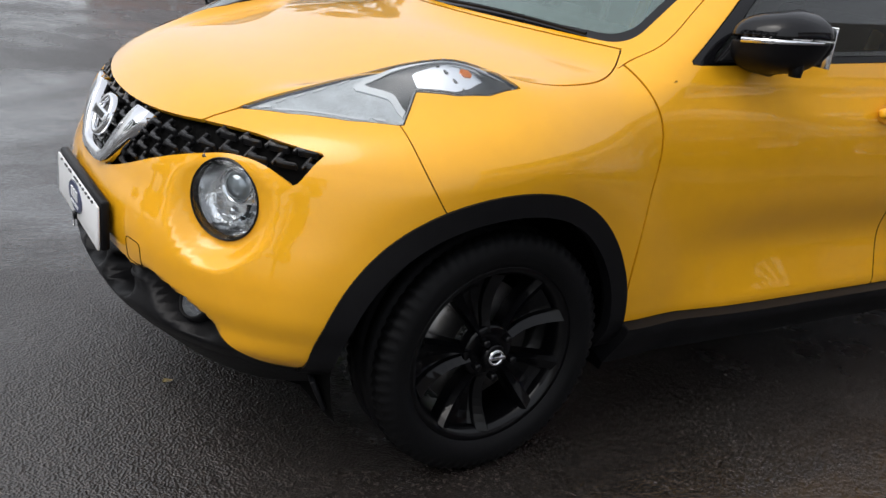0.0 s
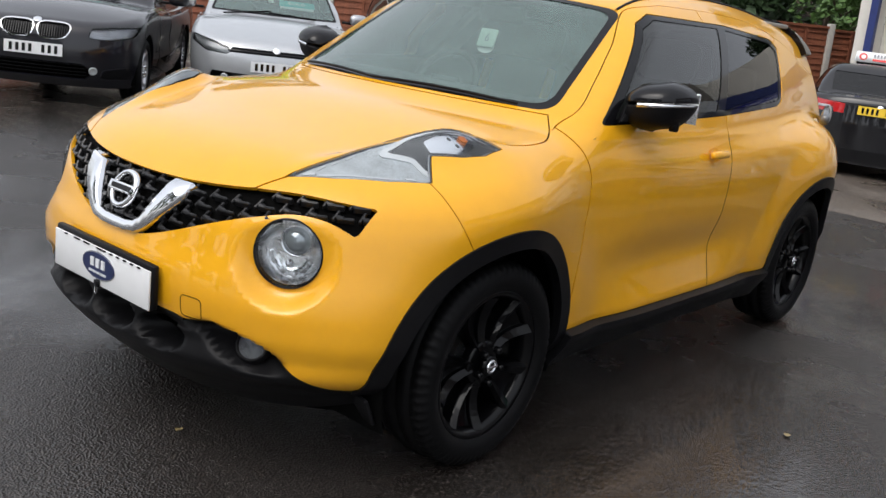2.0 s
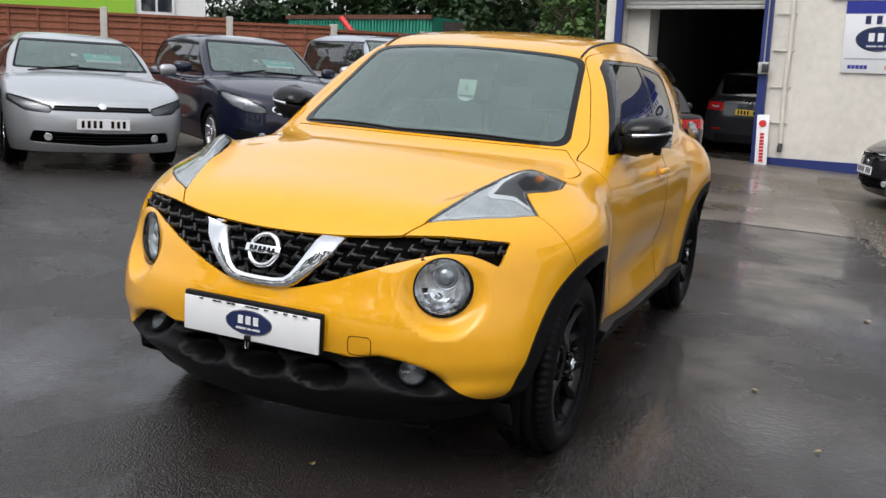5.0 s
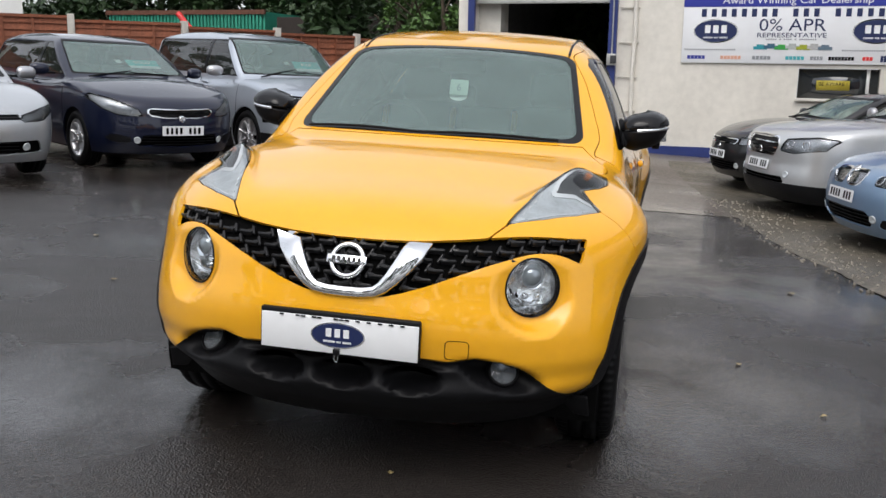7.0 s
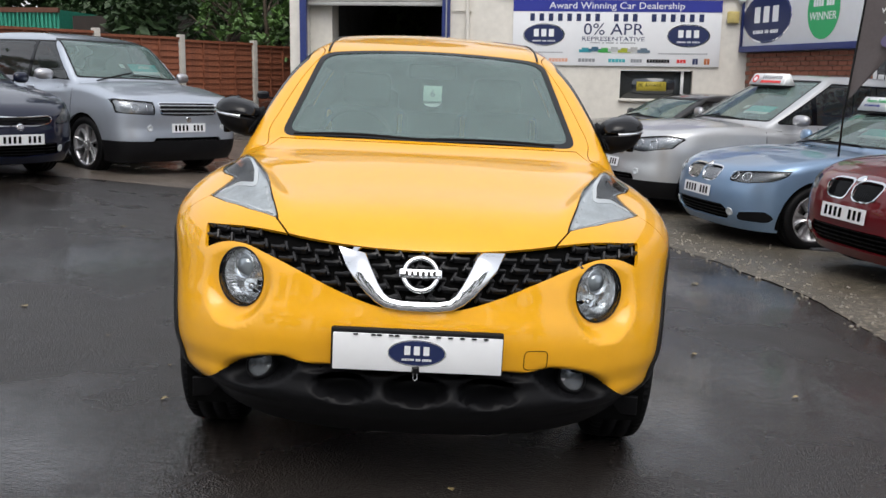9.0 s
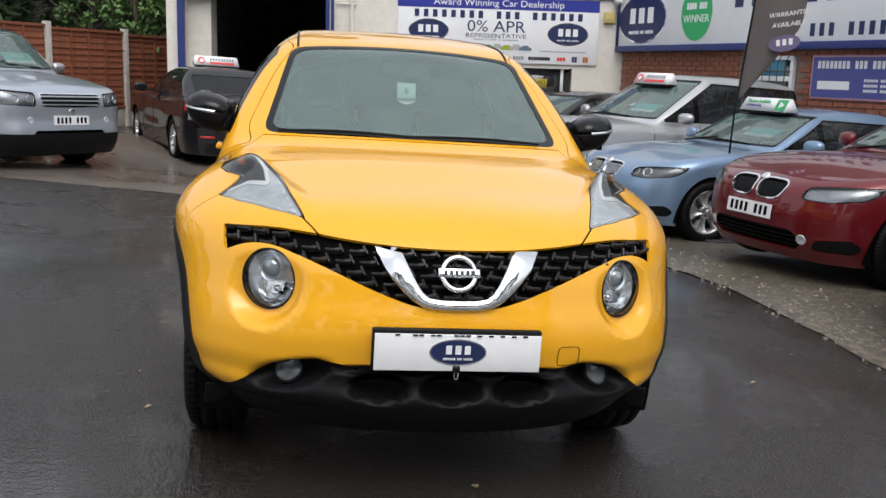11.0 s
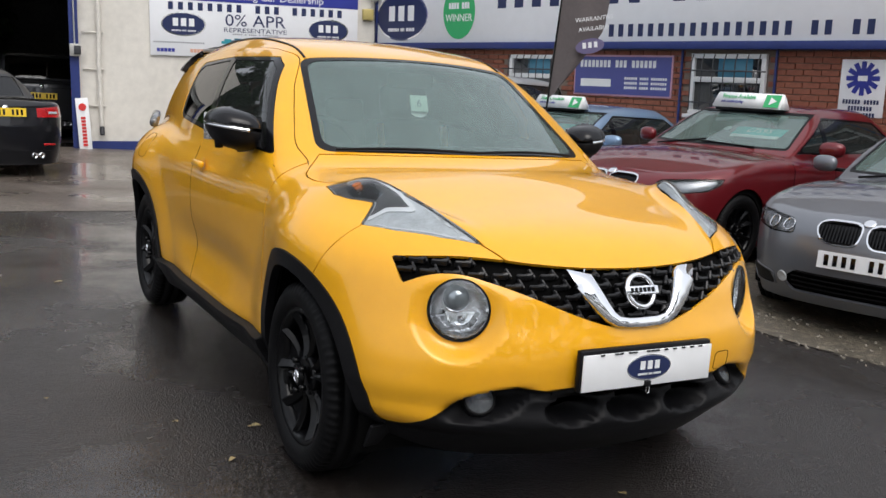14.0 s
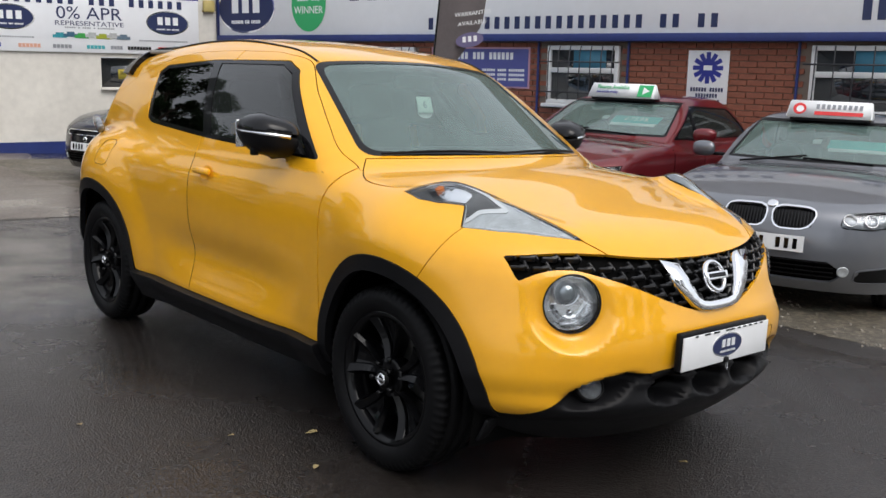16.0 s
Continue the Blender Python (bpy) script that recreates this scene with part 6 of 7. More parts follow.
slab("wall_workshop_1", WW, -2.66, -2.37, -0.5, 4.6, -0.35, 0, RENDER_WHITE, "white painted workshop wall pier")
slab("wall_workshop_2", WW, -2.37, 0.18, 2.85, 4.6, -0.35, 0, RENDER_WHITE, "white painted wall above the workshop door")
slab("wall_workshop_3", WW, 0.18, 3.36, -0.6, 4.6, -0.35, 0, RENDER_WHITE, "stained white painted workshop wall")
slab("wall_workshop_4", WW, 3.36, 4.62, 1.50, 4.6, -0.35, 0, RENDER_WHITE, "white painted wall above a small window")
slab("wall_workshop_5", WW, 3.36, 4.62, -0.6, 0.98, -0.35, 0, RENDER_WHITE, "white painted wall under a small window")
slab("wall_workshop_6", WW, 4.62, 5.56, -0.6, 4.6, -0.35, 0, RENDER_WHITE, "white painted wall at the corner")
slab("trim_plinth", WW, 0.34, 5.5, -0.5, 0.11, 0.003, 0.03, BLUE_PAINT, "dark blue painted plinth")
slab("trim_door_post_1", WW, -2.45, -2.33, -0.4, 2.9, 0.003, 0.10, BLUE_PAINT, "blue steel door post")
slab("trim_door_post_2", WW, 0.16, 0.30, -0.4, 2.9, 0.003, 0.10, BLUE_PAINT, "blue steel door post")
slab("trim_eaves", WW, 1.2, 5.5, 2.73, 3.3, 0.003, 0.05, BLUE_PAINT, "dark blue fascia above the sign")
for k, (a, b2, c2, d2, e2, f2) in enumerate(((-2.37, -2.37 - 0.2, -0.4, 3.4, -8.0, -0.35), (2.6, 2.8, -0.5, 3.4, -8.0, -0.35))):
    slab("wall_inside_%d" % (k + 1), WW, min(a, b2), max(a, b2), c2, d2, e2, f2, DIM_WALL, "workshop side wall in a grey darkened for shade")
slab("wall_inside_3", WW, -2.6, 2.8, -0.5, 3.4, -8.2, -8.0, DIM_WALL, "workshop back wall in a grey darkened for shade")
slab("ceiling", WW, -2.6, 5.5, 3.4, 3.55, -8.2, -0.35, DIM_WALL, "workshop ceiling in a grey darkened for shade")
slab("wall_inside_4", WW, -2.37, -1.95, -0.4, 3.0, -0.9, -0.36, RENDER_WHITE, "white inner pier beside the shutter")
shutter = thing("roller_shutter", WW, "rolled-up grey steel roller shutter above the door", "shutter")
for k in range(5):
    part("slat", box((2.5, 0.07, 0.03), pose(-1.09, 2.62 + 0.072 * k, -0.12), 0.012), SHUTTER, shutter)
part("shutter_drum", cyl(0.2, 0.2, 2.5, pose(-1.09, 3.05, -0.28, 0, 90, 0)), SHUTTER, shutter)
tube_lamp = thing("strip_light", WW, "lit fluorescent strip under the workshop ceiling", "lamp")
part("tube", cyl(0.02, 0.02, 1.2, pose(-0.6, 3.33, -3.0, 0, 90, 0)), make_mat("lit_tube", (1.0, 0.95, 0.8), emit=6.0), tube_lamp)
part("tube_housing", box((1.3, 0.05, 0.09), pose(-0.6, 3.375, -3.0)), UPVC, tube_lamp)
bench = thing("workbench", WW @ pose(0.9, -0.1, -6.6), "cluttered dark workbench at the back of the workshop", "workbench")
part("bench_top", box((2.0, 0.06, 0.7), pose(0, 0.9, 0), 0.01), DIM_WALL, bench)
for s in (-0.9, 0.9):
    part("leg", box((0.08, 0.9, 0.6), pose(s, 0.45, 0)), DIM_WALL, bench)
for k in range(9):
    rk = random.Random(k)
    ob = part("tool_box", box((rk.uniform(0.15, 0.35), rk.uniform(0.12, 0.5), 0.25), Matrix(), 0.02), [RED_PRINT, IRON, BLUE_PAINT, GREY_PRINT][k % 4])
    ob.matrix_world = WW @ pose(-0.05 + 0.22 * k, 0.88 + rk.uniform(0.05, 0.2), -6.6)
    tagged(ob, "small tool box on the workbench", "tool box", "tool boxes")
sw = thing("isolator_switch", WW @ pose(0.24, 1.60, 0.10), "grey electrical isolator box on the door post", "switch")
part("switch_box", box((0.16, 0.20, 0.09), pose(0, 0, 0.045), 0.01), SHUTTER, sw)
part("switch_cover", box((0.11, 0.14, 0.02), pose(0.04, 0, 0.10), 0.006), IRON, sw)
part("conduit", tube([(0.0, 0.1, 0.03), (0.0, 1.2, 0.03)], 0.012), SHUTTER, sw)
pipe = thing("drain_pipe", WW, "white painted drain pipe on the workshop wall", "pipe")
part("pipe_run", tube([(0.62, 0.35, 0.06), (0.60, 1.4, 0.06), (0.62, 2.0, 0.06), (0.60, 3.8, 0.06)], 0.035, 12), RENDER_WHITE, pipe)
for z in (0.7, 1.3, 1.9, 2.5):
    part("pipe_bracket", box((0.34, 0.02, 0.02), pose(0.52, z, 0.03)), RENDER_WHITE, pipe)
part("pipe_foot", tube([(0.62, 0.35, 0.06), (0.62, 0.22, 0.10)], 0.04, 10), IRON, pipe)
banner = thing("sign", WW @ pose(0.36, -0.12, 0.16, 0, 0, 3), "narrow white sign with red print leaning on the door post", "sign")
part("board", box((0.20, 0.95, 0.012), pose(0, 0.475, 0, -6, 0, 0), 0.003), WHITE, banner)
disc(0.06, 0.06, RED_PRINT, pose(0, 0.80, -0.028 + 0.004, -6, 0, 0) @ pose(0, 0, 0.008), banner, "red_roundel")
bars("xxxxxxxxx", 0.07, RED_PRINT, pose(0.0, 0.40, 0.022, -6, 0, 0) @ pose(0, 0, 0, 0, 0, -90), banner, "name_bar", 0.5, 0.7)
part("hose", tube([WW @ Vector((0.7 + 0.25 * k, -0.10 - 0.01 * k, 0.22 + 0.10 * math.sin(k * 1.3))) for k in range(9)], 0.012, 8), GREEN_PRINT)
tagged(bpy.data.objects["hose"], "thin green hose lying along the wall", "hose")

window_1 = thing("window_1", WW, "small dark workshop window with a yellow warning sign", "window", kind="structure")
part("pane", box((1.24, 0.5, 0.02), pose(3.99, 1.24, -0.12)), WINDOW, window_1)
part("window_sill", box((1.3, 0.05, 0.14), pose(3.99, 0.975, 0.0), 0.008), RENDER_WHITE, window_1)
part("mullion", box((0.05, 0.5, 0.05), pose(4.45, 1.24, -0.09)), UPVC, window_1)
part("warning_board", box((0.52, 0.16, 0.01), pose(3.92, 1.22, -0.09)), make_mat("dull_yellow", (0.45, 0.36, 0.04), 0.5), window_1)
lettering("BE AWARE !", 0.06, GLOSS_BLACK, WW.inverted() @ WW @ pose(3.92, 1.24, -0.083), window_1, "warning_words")

# signs on the white wall
apr = thing("sign", WW, "large white finance board with a blue header and oval badges", "sign")
part("board", box((3.62, 1.13, 0.03), pose(3.24, 2.13, 0.025), 0.004), FASCIA, apr)
part("header", box((3.62, 0.20, 0.006), pose(3.24, 2.60, 0.043)), ROYAL, apr, smooth=False)
lettering("Award Winning Car Dealership", 0.115, WHITE, pose(3.24, 2.60, 0.048), apr, "header_words", 1.12)
bars("xxxxxxxx xxx xxxxxx", 0.13, NAVY, pose(3.24, 2.40, 0.041), apr, "name_bar", 3.1, 0.5)
lettering("0% APR", 0.20, NAVY, pose(3.20, 2.19, 0.042), apr, "offer_line", 1.15)
lettering("REPRESENTATIVE", 0.075, NAVY, pose(3.20, 2.03, 0.042), apr, "offer_line", 1.35)
bars("xxxxx x xxxx x xxxxxxxx", 0.02, GREY_PRINT, pose(3.2, 1.965, 0.041), apr, "small_print", 0.8)
for cx in (1.98, 4.50):
    disc(0.37, 0.20, CHROME, pose(cx, 2.10, 0.041), apr, "oval_edge")
    disc(0.35, 0.18, NAVY, pose(cx, 2.10, 0.045), apr, "oval_badge")
    bars("xxx", 0.13, WHITE, pose(cx, 2.13, 0.047), apr, "oval_bar", 0.40, 0.66)
    bars("xxxxxxx xxx xxxxxx", 0.025, WHITE, pose(cx, 1.99, 0.047), apr, "oval_small_bar", 0.40, 0.7)
    bars("xxxxxxxxxxxxxxxxxxxxxxx", 0.026, GREY_PRINT, pose(cx - 0.08, 1.79, 0.041), apr, "web_bar", 0.85, 0.6)
for k, q in enumerate(((0.02, 0.25, 0.3), (0.03, 0.10, 0.16), (0.03, 0.3, 0.05), (0.4, 0.42, 0.42), (0.3, 0.34, 0.02), (0.4, 0.4, 0.4), (0.1, 0.15, 0.2))):
    cm = make_mat("printed_car", q, 0.5, vary=0.2, vscale=20)
    cx = 2.72 + 0.17 * k
    part("printed_car", box((0.22, 0.05, 0.004), pose(cx, 1.83 + (0.008 if k % 2 else -0.008), 0.042 + 0.001 * k), 0.0), cm, apr, smooth=False)
    part("printed_roof", box((0.12, 0.035, 0.004), pose(cx, 1.87 + (0.008 if k % 2 else -0.008), 0.042 + 0.001 * k)), cm, apr, smooth=False)
for cx, wd, mt in ((1.68, 0.30, ROYAL), (2.25, 0.34, make_mat("peach_print", (0.65, 0.35, 0.25))), (2.75, 0.3, GREY_PRINT), (3.28, 0.3, make_mat("aqua_print", (0.05, 0.35, 0.38))),
                   (3.62, 0.2, GREY_PRINT), (4.0, 0.4, GLOSS_BLACK), (4.40, 0.16, RED_PRINT), (4.64, 0.1, NAVY), (4.84, 0.1, make_mat("brown_print", (0.4, 0.12, 0.03)))):
    bars("x" * max(2, int(wd / 0.05)), 0.06 if wd > 0.15 else 0.10, mt, pose(cx, 1.66, 0.041), apr, "logo_bar", wd, 0.85)
alarm = thing("alarm_box", WW @ pose(5.24, 2.42, 0), "small weathered yellow alarm box", "alarm box")
part("box_body", box((0.2, 0.2, 0.08), pose(0, 0, 0.045), 0.015), make_mat("aged_yellow", (0.5, 0.4, 0.14), 0.6, vary=0.2), alarm)
cam_box = thing("security_camera", WW @ pose(5.36, 2.72, 0.02), "small white security camera under the eaves", "camera")
part("housing", box((0.12, 0.1, 0.2), pose(0, 0, 0.1), 0.02), UPVC, cam_box)
part("wall_mount", cyl(0.03, 0.03, 0.12, pose(0, -0.05, 0.03)), UPVC, cam_box)

# the brick office
office_wall = slab("wall_office", BW, -0.05, 13.0, -0.9, 4.8, -0.35, -0.012, MORTAR, "red brick office wall")
fascia = thing("sign", BW, "long white fascia sign with navy print and a green badge", "sign")
part("board", box((13.0, 1.35, 0.12), pose(6.5, 2.60, 0.07), 0.006), FASCIA, fascia)
part("lower_edge", box((13.0, 0.10, 0.16), pose(6.5, 1.875, 0.09), 0.004), BLUE_PAINT, fascia)
part("end_edge", box((0.06, 1.35, 0.14), pose(0.01, 2.6, 0.08)), BLUE_PAINT, fascia)
disc(0.70, 0.42, CHROME, pose(0.72, 2.38, 0.133), fascia, "oval_edge")
disc(0.67, 0.39, NAVY, pose(0.72, 2.38, 0.138), fascia, "oval_badge")
bars("xxx", 0.26, WHITE, pose(0.72, 2.43, 0.140), fascia, "oval_bar", 0.78, 0.62)
bars("xxxxxxxx xxx xxxxxx", 0.055, WHITE, pose(0.72, 2.15, 0.140), fascia, "oval_small_bar", 0.72, 0.7)
disc(0.38, 0.44, GREEN_PRINT, pose(2.20, 2.42, 0.135), fascia, "green_badge")
lettering("WINNER", 0.12, WHITE, pose(2.20, 2.32, 0.139), fascia, "badge_word", 0.95)
bars("xxxx xxx", 0.10, FASCIA, pose(2.20, 2.52, 0.136), fascia, "badge_bar", 0.5, 0.8)
bars("xxxxxxxx xxx xxxxxx", 0.34, NAVY, pose(6.45, 2.62, 0.131), fascia, "name_bar", 6.9, 0.5)
bars("xxx.xxxxxxxxxxxxxxxxx.xx.xx".replace(".", " "), 0.17, NAVY, pose(6.86, 2.08, 0.131), fascia, "web_bar", 4.5, 0.5)
bars("xxxxxxxxxx", 0.28, NAVY, pose(11.5, 2.2, 0.131), fascia, "more_bar", 1.6, 0.6)

blue_board = thing("sign", BW, "blue office board with white print and a pink border", "sign")
part("board", box((1.72, 0.58, 0.02), pose(5.50, 1.455, 0.012), 0.003), make_mat("pink_border", (0.5, 0.28, 0.36), 0.5), blue_board)
part("panel", box((1.67, 0.53, 0.006), pose(5.50, 1.455, 0.023)), make_mat("violet_blue", (0.07, 0.08, 0.27), 0.45, vary=0.05), blue_board, smooth=False)
bars("xxxxxxxx xxx xxxxxx", 0.10, WHITE, pose(5.42, 1.62, 0.026), blue_board, "name_bar", 1.35, 0.68)
part("white_pill", box((0.55, 0.11, 0.004), pose(5.05, 1.35, 0.027), 0.0), WHITE, blue_board, smooth=False)
for k in range(3):
    bars("xxxxxx xxxx xxxxxxx", 0.035, WHITE, pose(5.92, 1.42 - 0.065 * k, 0.026), blue_board, "small_print", 0.72, 0.7)
trade = thing("sign", BW, "white trade federation board with a navy wheel emblem", "sign")
part("board", box((0.53, 0.66, 0.02), pose(8.95, 1.385, 0.012), 0.003), WHITE, trade)
for k in range(12):
    a = 2 * math.pi * k / 12
    part("emblem_ray", box((0.055, 0.12, 0.004), pose(8.95 + 0.135 * math.sin(a), 1.50 + 0.135 * math.cos(a), 0.025, 0, 0, -math.degrees(a))), ROYAL, trade, smooth=False)
disc(0.10, 0.10, ROYAL, pose(8.95, 1.50, 0.024), trade, "emblem_disc")
part("emblem_car", box((0.11, 0.06, 0.004), pose(8.95, 1.50, 0.028), 0.0), WHITE, trade, smooth=False)
for k, pat in enumerate(("xxxxxx xxxxx", "xxxxxxxx", "xxxxxxxxxx")):
    bars(pat, 0.05, NAVY, pose(8.95, 1.23 - 0.075 * k, 0.024), trade, "federation_bar", 0.036 * len(pat), 0.68)


def office_window(name, s0, s1, z0, z1):
    w = thing(name, BW, "white framed office window behind dark iron bars", "window", kind="structure")
    cx, cz, wd, ht = (s0 + s1) / 2, (z0 + z1) / 2, s1 - s0, z1 - z0
    for bx, bz, sx, sz in ((cx, z0 + 0.03, wd, 0.06), (cx, z1 - 0.03, wd, 0.06), (s0 + 0.03, cz, 0.06, ht - 0.12), (s1 - 0.03, cz, 0.06, ht - 0.12), (cx, z0 + ht * 0.58, wd - 0.12, 0.07)):
        part("window_frame", box((sx, sz, 0.07), pose(bx, bz, 0.03), 0.008), UPVC, w)
    part("pane", box((wd - 0.1, ht - 0.1, 0.02), pose(cx, cz, 0.012)), WINDOW, w)
    part("blind", box((wd * 0.45, ht * 0.35, 0.004), pose(cx + 0.1, z0 + ht * 0.75, 0.028)), make_mat("poster_blue", (0.05, 0.2, 0.3), 0.5), w)
    part("window_sill", box((wd + 0.1, 0.05, 0.12), pose(cx, z0 - 0.025, 0.06), 0.01), UPVC, w)
    n = 7
    for k in range(n):
        x = s0 + 0.06 + (wd - 0.12) * k / (n - 1)
        part("bar", tube([(x, z1 - 0.01, 0.10), (x + 0.012, z1 - 0.10, 0.16), (x + 0.01, cz, 0.16), (x, z0 + 0.05, 0.14)], 0.008, 6), IRON, w)
    for z in (z0 + 0.16, z1 - 0.22):
        part("cross_bar", box((wd + 0.12, 0.02, 0.012), pose(cx, z, 0.165)), IRON, w)
    return w


WINDOWS = ((6.66, 7.74, 0.98, 1.77), (10.20, 11.6, 0.98, 1.78), (3.33, 4.33, 0.98, 1.74))
for k, (a, b2, c2, d2) in enumerate(WINDOWS):
    office_window("window_%d" % (k + 2), a, b2, c2, d2)
for x in (6.50, 7.86, 10.05):
    ob = part("cable_pipe", tube([(x, 1.82, 0.03), (x, 0.6, 0.03), (x - 0.04, -0.4, 0.03)], 0.018, 8), BLUE_PAINT)
    ob.matrix_world = BW
    tagged(ob, "thin navy painted pipe on the brick wall", "pipe", "wall pipes")

# feather flag
flag = thing("feather_flag", GROUND @ pose(3.95, 5.55, dip(3.95, 5.55)), "grey feather flag with white print on a thin black pole", "flag")
part("pole", tube([(0, 0, 0), (0.0, 0.0, 1.3), (0.07, -0.04, 2.6), (0.2, -0.1, 3.4)], 0.011, 8), GLOSS_BLACK, flag)
part("foot", box((0.5, 0.5, 0.04), pose(0, 0, 0.02), 0.01), IRON, flag)
cloth = bmesh.new()
pts = []
for i in range(25):
    t = i / 24
    z = 1.42 + 2.0 * t
    x0 = 0.07 * max(0, (z - 1.3) / 1.3) ** 1.3
    wd = 0.10 + 0.42 * min(1, t * 3.2) ** 0.8
    pts.append([cloth.verts.new((x0 + 0.72 * wd * u, -0.04 * max(0, z - 1.3) - 0.68 * wd * u + 0.02 * math.sin(7 * u + 5 * t), z + (0.16 * u if t < 0.4 else 0.16 * u))) for u in np.linspace(0, 1, 9)])
for a, b in zip(pts, pts[1:]):
    for i in range(8):
        cloth.faces.new((a[i], a[i + 1], b[i + 1], b[i]))
part("cloth", cloth, make_mat("grey_cloth", (0.10, 0.085, 0.085), 0.8, vary=0.1, vscale=5), flag)
FM = Matrix(((0.72, 0, -0.69, 0.25), (-0.68, 0, -0.72, -0.26), (0.16, 1, 0, 0), (0, 0, 0, 1)))
disc(0.15, 0.08, make_mat("flag_violet", (0.12, 0.10, 0.2), 0.6), FM @ pose(0.06, 2.02, 0.03), flag, "flag_oval")
bars("xxx", 0.06, WHITE, FM @ pose(0.06, 2.03, 0.033), flag, "oval_bar", 0.18, 0.6)
lettering("WARRANTIES", 0.045, WHITE, FM @ pose(0.08, 2.30, 0.03), flag, "flag_line")
lettering("AVAILABLE", 0.045, WHITE, FM @ pose(0.08, 2.20, 0.03), flag, "flag_line")

# ---- fence ----
FENCE = make_mat("fence_board", (0.20, 0.062, 0.028), 0.75, vary=0.35, vscale=5, bump=0.35, bscale=45)
POST = make_mat("concrete_post", (0.42, 0.40, 0.36), 0.85, vary=0.15, vscale=6, bump=0.3, bscale=50)
line = [(-8.48 - 1.62 * k, 10.68 - 1.30 * k) for k in range(6, 0, -1)] + [(-8.48, 10.68), (-6.97, 11.68), (-5.83, 13.05), (-4.74, 14.43), (-3.68, 16.0), (-2.75, 17.4)]
fence = thing("fence", Matrix(), "brown timber panel fence between pale concrete posts", "fence")
for k, (a, b) in enumerate(zip(line, line[1:])):
    A, B = GROUND @ Vector((*a, 0)), GROUND @ Vector((*b, 0))
    d = (B - A)
    L = math.hypot(d.x, d.y)
    M = Matrix.Translation(A) @ Matrix.Rotation(math.atan2(d.y, d.x), 4, "Z")
    panel = new("panel", box_mesh := bpy.data.meshes.new("panel"))
    panel.parent = fence
    bm = bmesh.new()
    for zz in (0.34, 1.76):
        add_box(bm, (L - 0.12, 0.05, 0.045), M @ pose(L / 2, -0.02, zz))
    for q in (0.28, 0.5, 0.72):
        add_box(bm, (0.04, 0.03, 1.46), M @ pose(L * q, -0.022, 1.05))
    bm.to_mesh(box_mesh)
    bm.free()
    box_mesh.materials.append(FENCE)
    slat = bpy.data.meshes.new("slat")
    bm = box((L - 0.12, 0.012, 0.14), pose(0, 0, 0, -11, 0, 0))
    bm.to_mesh(slat)
    bm.free()
    slat.materials.append(FENCE)
    for j in range(13):
        ob = new("board", slat)
        ob.parent = panel
        ob.matrix_local = M @ pose(L / 2, 0.004 * math.sin(j * 2.1 + k), 0.36 + 0.113 * j)
    part("gravel_board", box((L - 0.12, 0.05, 0.36), M @ pose(L / 2, 0.01, 0.13), 0.006), POST, fence)
    part("post", box((0.115, 0.115, 2.3), M @ pose(0, 0, 0.72), 0.012), POST, fence)
part("post", box((0.115, 0.115, 2.3), Matrix.Translation(GROUND @ Vector((*line[-1], 0.72))), 0.012), POST, fence)

# ---- beyond the fence ----
box_green = make_mat("container_green", (0.03, 0.28, 0.19), 0.6, vary=0.2, vscale=2)
container = thing("container", pose(-14.6, 26.6, 0, 0, 0, -8) @ Matrix.Diagonal((1, 1, 1.21, 1)), "rusty green shipping container behind the fence", "container")
bm = bmesh.new()
for k in range(46):
    add_box(bm, (0.07, 0.05, 2.5), pose(-3.2 + 0.135 * k, 0, 1.35), 0.01, 1)
part("corrugated_side", bm, box_green, container, smooth=False)
part("container_body", box((6.3, 2.4, 2.6), pose(-0.15, 1.25, 1.33)), box_green, container, smooth=False)
part("container_end", box((7.0, 2.4, 2.4), pose(6.8, 1.5, 1.3)), make_mat("dark_brown_hut", (0.03, 0.022, 0.018), 0.8, vary=0.2), container, smooth=False)
part("top_rail", box((6.4, 0.1, 0.12), pose(-0.15, -0.02, 2.62)), make_mat("rust", (0.12, 0.05, 0.03), 0.8, vary=0.4), container, smooth=False)
pole = part("red_pole", tube([(-8.9, 17.5, 1.2), (-10.2, 17.6, 2.6)], 0.07, 8), RED_PRINT)
tagged(pole, "red painted pole end rising behind the fence", "pole")
house = thing("building", pose(-19.4, 16.0, 0, 0, 0, 38), "white building with lime green cladding behind the fence", "building")
part("wall", box((10, 6, 5.2), pose(0, 3, 1.9)), make_mat("house_white", (0.7, 0.7, 0.68), 0.8, vary=0.05), house, smooth=False)
part("cladding", box((8.0, 0.1, 1.9), pose(-0.9, -0.06, 3.25)), make_mat("lime_cladding", (0.25, 0.48, 0.03), 0.5, vary=0.05), house, smooth=False)
wnd = part("window", box((0.95, 0.12, 1.2), pose(3.68, -0.03, 3.2)), UPVC, house, smooth=False)
for q in (-0.22, 0.22):
    for z in (2.95, 3.45):
        part("pane", box((0.38, 0.04, 0.42), pose(3.68 + q, -0.085, z)), WINDOW, wnd, smooth=False)

LEAF = make_mat("leaf", (0.024, 0.052, 0.014), 0.6, vary=0.5, vscale=1.5)
LEAF_LIGHT = make_mat("pale_leaf", (0.07, 0.14, 0.03), 0.5, vary=0.4, vscale=3)
BARK = make_mat("bark", (0.06, 0.045, 0.03), 0.9, vary=0.3, vscale=6, bump=0.6, bscale=30)


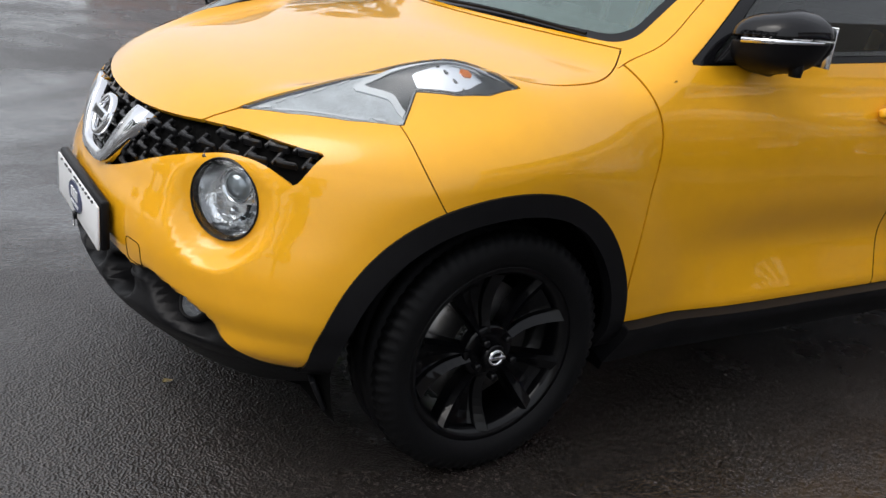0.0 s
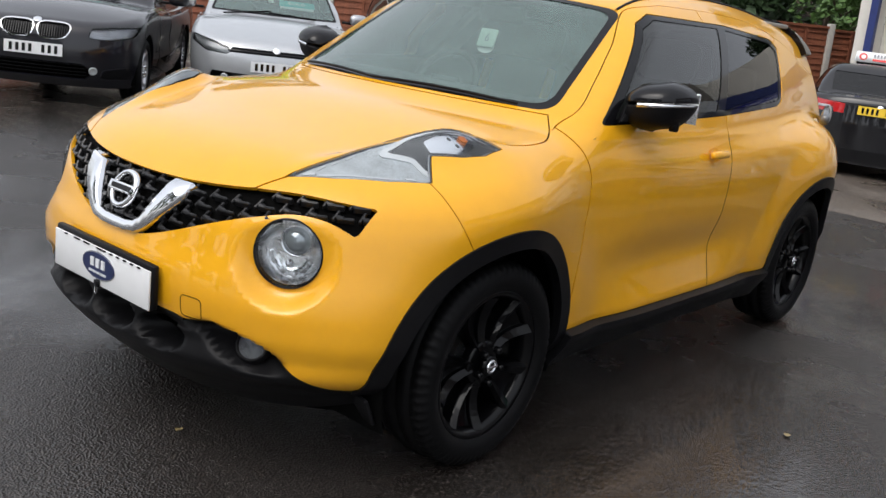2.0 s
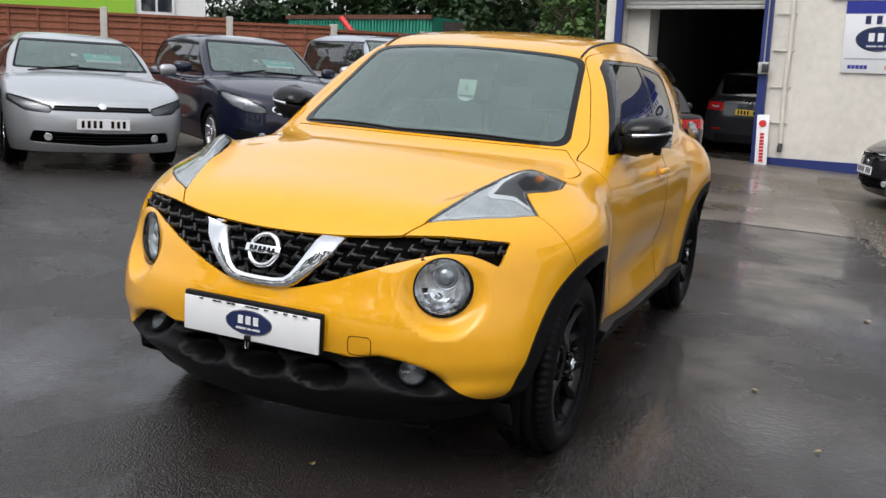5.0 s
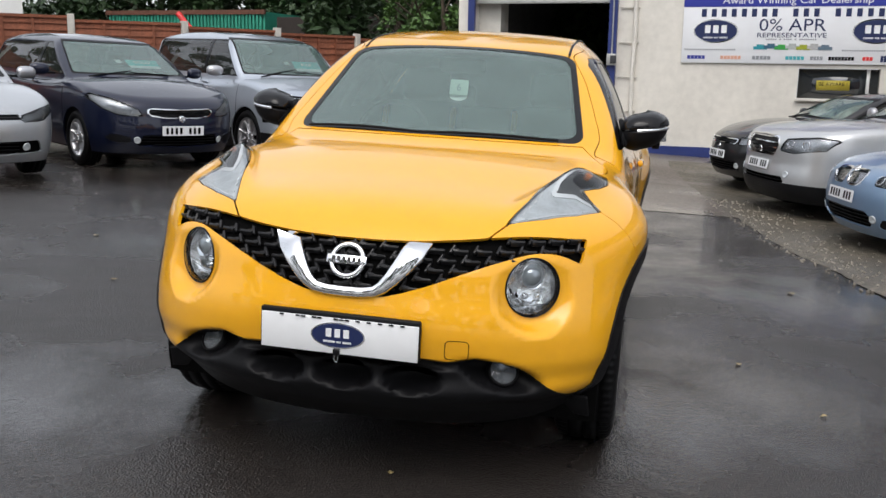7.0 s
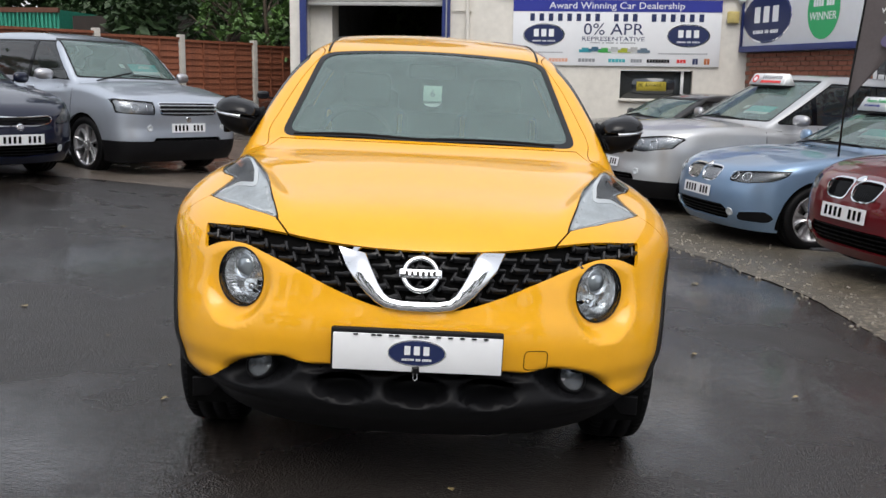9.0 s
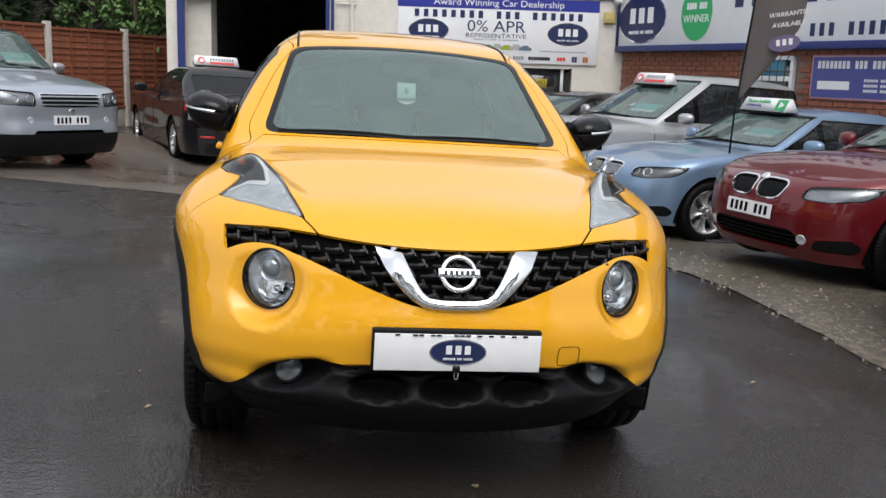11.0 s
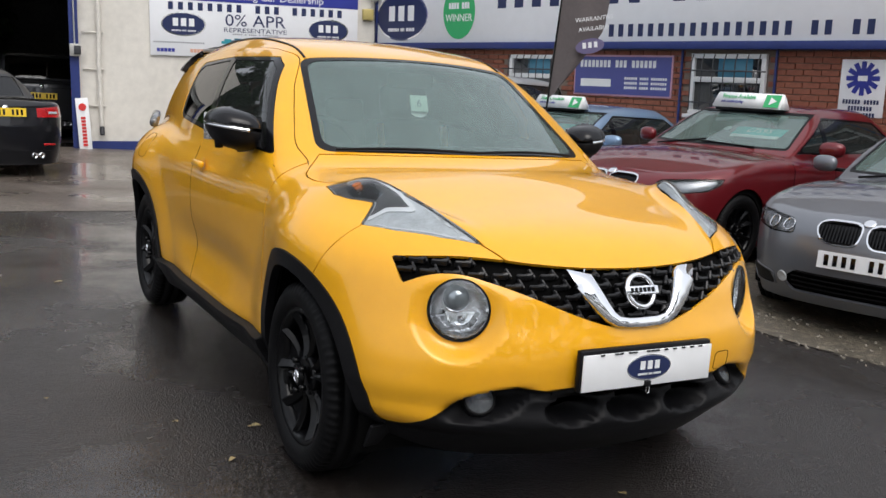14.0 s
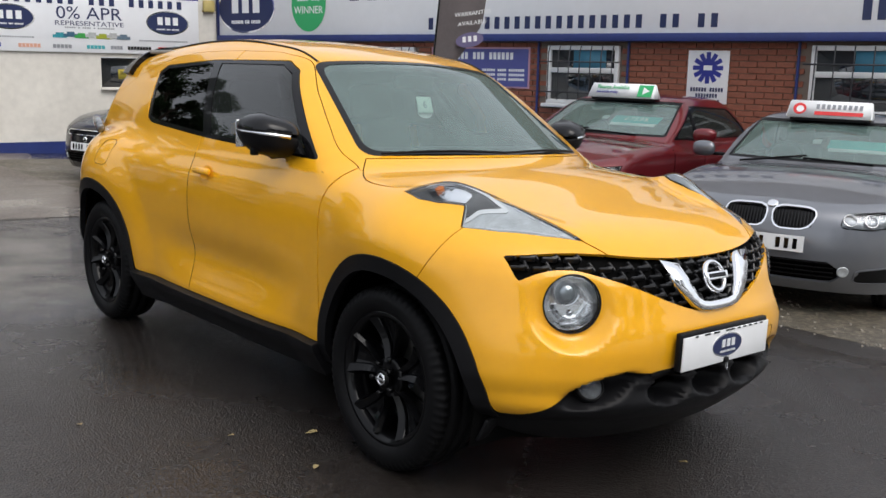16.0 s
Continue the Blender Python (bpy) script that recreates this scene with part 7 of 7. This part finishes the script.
def crown(seed, radius, height, n, size, low=0.25):
    """Many small leaves in uneven clumps."""
    r = random.Random(seed)
    clumps = []
    for _ in range(34):
        a, u = r.uniform(0, 6.283), r.uniform(0, 1)
        rr = radius * math.sqrt(r.uniform(0.02, 1)) * (0.55 + 0.45 * math.sin(math.pi * (0.15 + 0.8 * u)))
        clumps.append((rr * math.cos(a), rr * math.sin(a), height * (low + (1 - low) * u), r.uniform(0.28, 0.6) * radius * 0.5))
    verts, faces = [], []
    for i in range(n):
        cx, cy, cz, cr = clumps[i % len(clumps)]
        d = Vector((r.gauss(0, 1), r.gauss(0, 1), r.gauss(0, 0.8)))
        d = d.normalized() * cr * r.uniform(0.35, 1.0) ** 0.5
        c = Vector((cx, cy, cz)) + d
        e = Euler((r.uniform(-1, 1), r.uniform(-1, 1), r.uniform(0, 6.28))).to_matrix()
        s = size * r.uniform(0.6, 1.3)
        k = len(verts)
        for q in ((-0.5, 0, 0), (0, -0.28, 0.04), (0.5, 0, 0), (0, 0.28, 0.04)):
            verts.append(c + e @ (Vector(q) * s))
        faces.append((k, k + 1, k + 2, k + 3))
    return arrays(verts, faces)


def trunk(seed, height, radius):
    r = random.Random(seed)
    bm = bmesh.new()
    me = tube([(0.15 * math.sin(t * 2 + seed), 0.12 * math.sin(t * 3), t * height * 0.8) for t in np.linspace(0, 1, 8)], radius, 9)
    bm.from_mesh(me)
    for v in bm.verts:
        k = 1 - 0.7 * v.co.z / height
        v.co.x, v.co.y = v.co.x * k, v.co.y * k
    for _ in range(7):
        a, z = r.uniform(0, 6.28), height * r.uniform(0.3, 0.7)
        L = height * 0.3
        me = tube([(0.05 * math.cos(a), 0.05 * math.sin(a), z), (L * 0.5 * math.cos(a), L * 0.5 * math.sin(a), z + L * 0.35), (L * math.cos(a + 0.3), L * math.sin(a + 0.3), z + L * 0.8)], radius * 0.28, 6)
        bm.from_mesh(me)
    return bm


def make_tree(seed, height, radius, n, size, mat, label):
    t = thing("tree", Matrix(), label, "tree", "trees")
    part("trunk", trunk(seed, height, 0.022 * height), BARK, t)
    part("crown", crown(seed, radius, height, n, size), mat, t, smooth=False)
    return t


tall = make_tree(3, 11, 3.6, 9000, 0.34, LEAF, "tall dark leafy tree behind the yard")
tall.matrix_world = pose(-6.5, 24.5, -0.5)
spots = [(-11, 33), (-15, 35), (-19, 33), (-23, 25), (-27, 20), (-3, 27), (-1.5, 23.5), (-8.5, 34), (-4, 34), (-30, 14), (-13.5, 38), (-20, 36), (2, 30)]
for i, (x, y) in enumerate(spots):
    copy_thing(tall, pose(x, y, -0.8 - 0.3 * (i % 3), 0, 0, 67 * i))
# trees across the road, behind the path of the walk
for i, (x, y) in enumerate([(-12, -15), (-8, -17), (-4, -18.5), (1, -19.5), (6, -20), (11, -19)]):
    copy_thing(tall, pose(x, y, -0.6, 0, 0, 41 * i + 20))
sapling = make_tree(8, 3.6, 1.0, 1500, 0.16, LEAF_LIGHT, "young pale green tree by the workshop corner")
sapling.matrix_world = pose(-3.7, 17.6, 0.2)
copy_thing(sapling, pose(-4.8, 19.2, 0.4, 0, 0, 120))
hedge = crown(21, 3.2, 5.0, 5200, 0.30, 0.0)
for i in range(12):
    ob = part("undergrowth", hedge, LEAF)
    ob.matrix_world = pose(-27 + 2.6 * i, 32 + 0.3 * i + 1.5 * math.sin(i * 1.7), -0.6, 0, 0, 50 * i)
    tagged(ob, "dense dark undergrowth behind the yard", "bushes", kind="stuff")

# ---- bricks of the office wall ----
def brick_ok(s, z):
    if s < 0.1 or s > 12.8:
        return False
    for a, b, c, d in WINDOWS:
        if a - 0.11 < s < b + 0.11 and c - 0.07 < z < d + 0.03:
            return False
    return True


one = bpy.data.meshes.new("brick")
bm = box((0.215, 0.065, 0.03), Matrix(), 0.004, 1)
bm.to_mesh(one)
bm.free()
one.materials.append(BRICK)
rb = random.Random(11)
near, rest_v, rest_f = 0, [], []
for j in range(32):
    z = -0.55 + 0.075 * j
    for i in range(57):
        s = 0.225 * i + (0.1125 if j % 2 else 0)
        if not brick_ok(s, z) or z > 1.80:
            continue
        d = rb.uniform(-0.006, -0.001)
        if near < 300 and 7.8 < s < 10.1 and z > 0.5:
            ob = new("brick", one)
            ob.parent = office_wall
            ob.matrix_local = BW @ pose(s, z, d, rb.uniform(-0.5, 0.5), 0, rb.uniform(-0.4, 0.4))
            near += 1
        else:
            k = len(rest_v)
            for q in ((-1, -1), (1, -1), (1, 1), (-1, 1)):
                rest_v.append(BW @ Vector((s + q[0] * 0.1075, z + q[1] * 0.0325, -0.02)))
            for q in ((-1, -1), (1, -1), (1, 1), (-1, 1)):
                rest_v.append(BW @ Vector((s + q[0] * 0.104, z + q[1] * 0.029, d + 0.015)))
            rest_f += [(k + 4, k + 5, k + 6, k + 7)] + [(k + a, k + (a + 1) % 4, k + 4 + (a + 1) % 4, k + 4 + a) for a in range(4)]
tagged(part("brick_courses", arrays(rest_v, rest_f), BRICK, office_wall, smooth=False), "weathered red brick courses", kind="stuff")
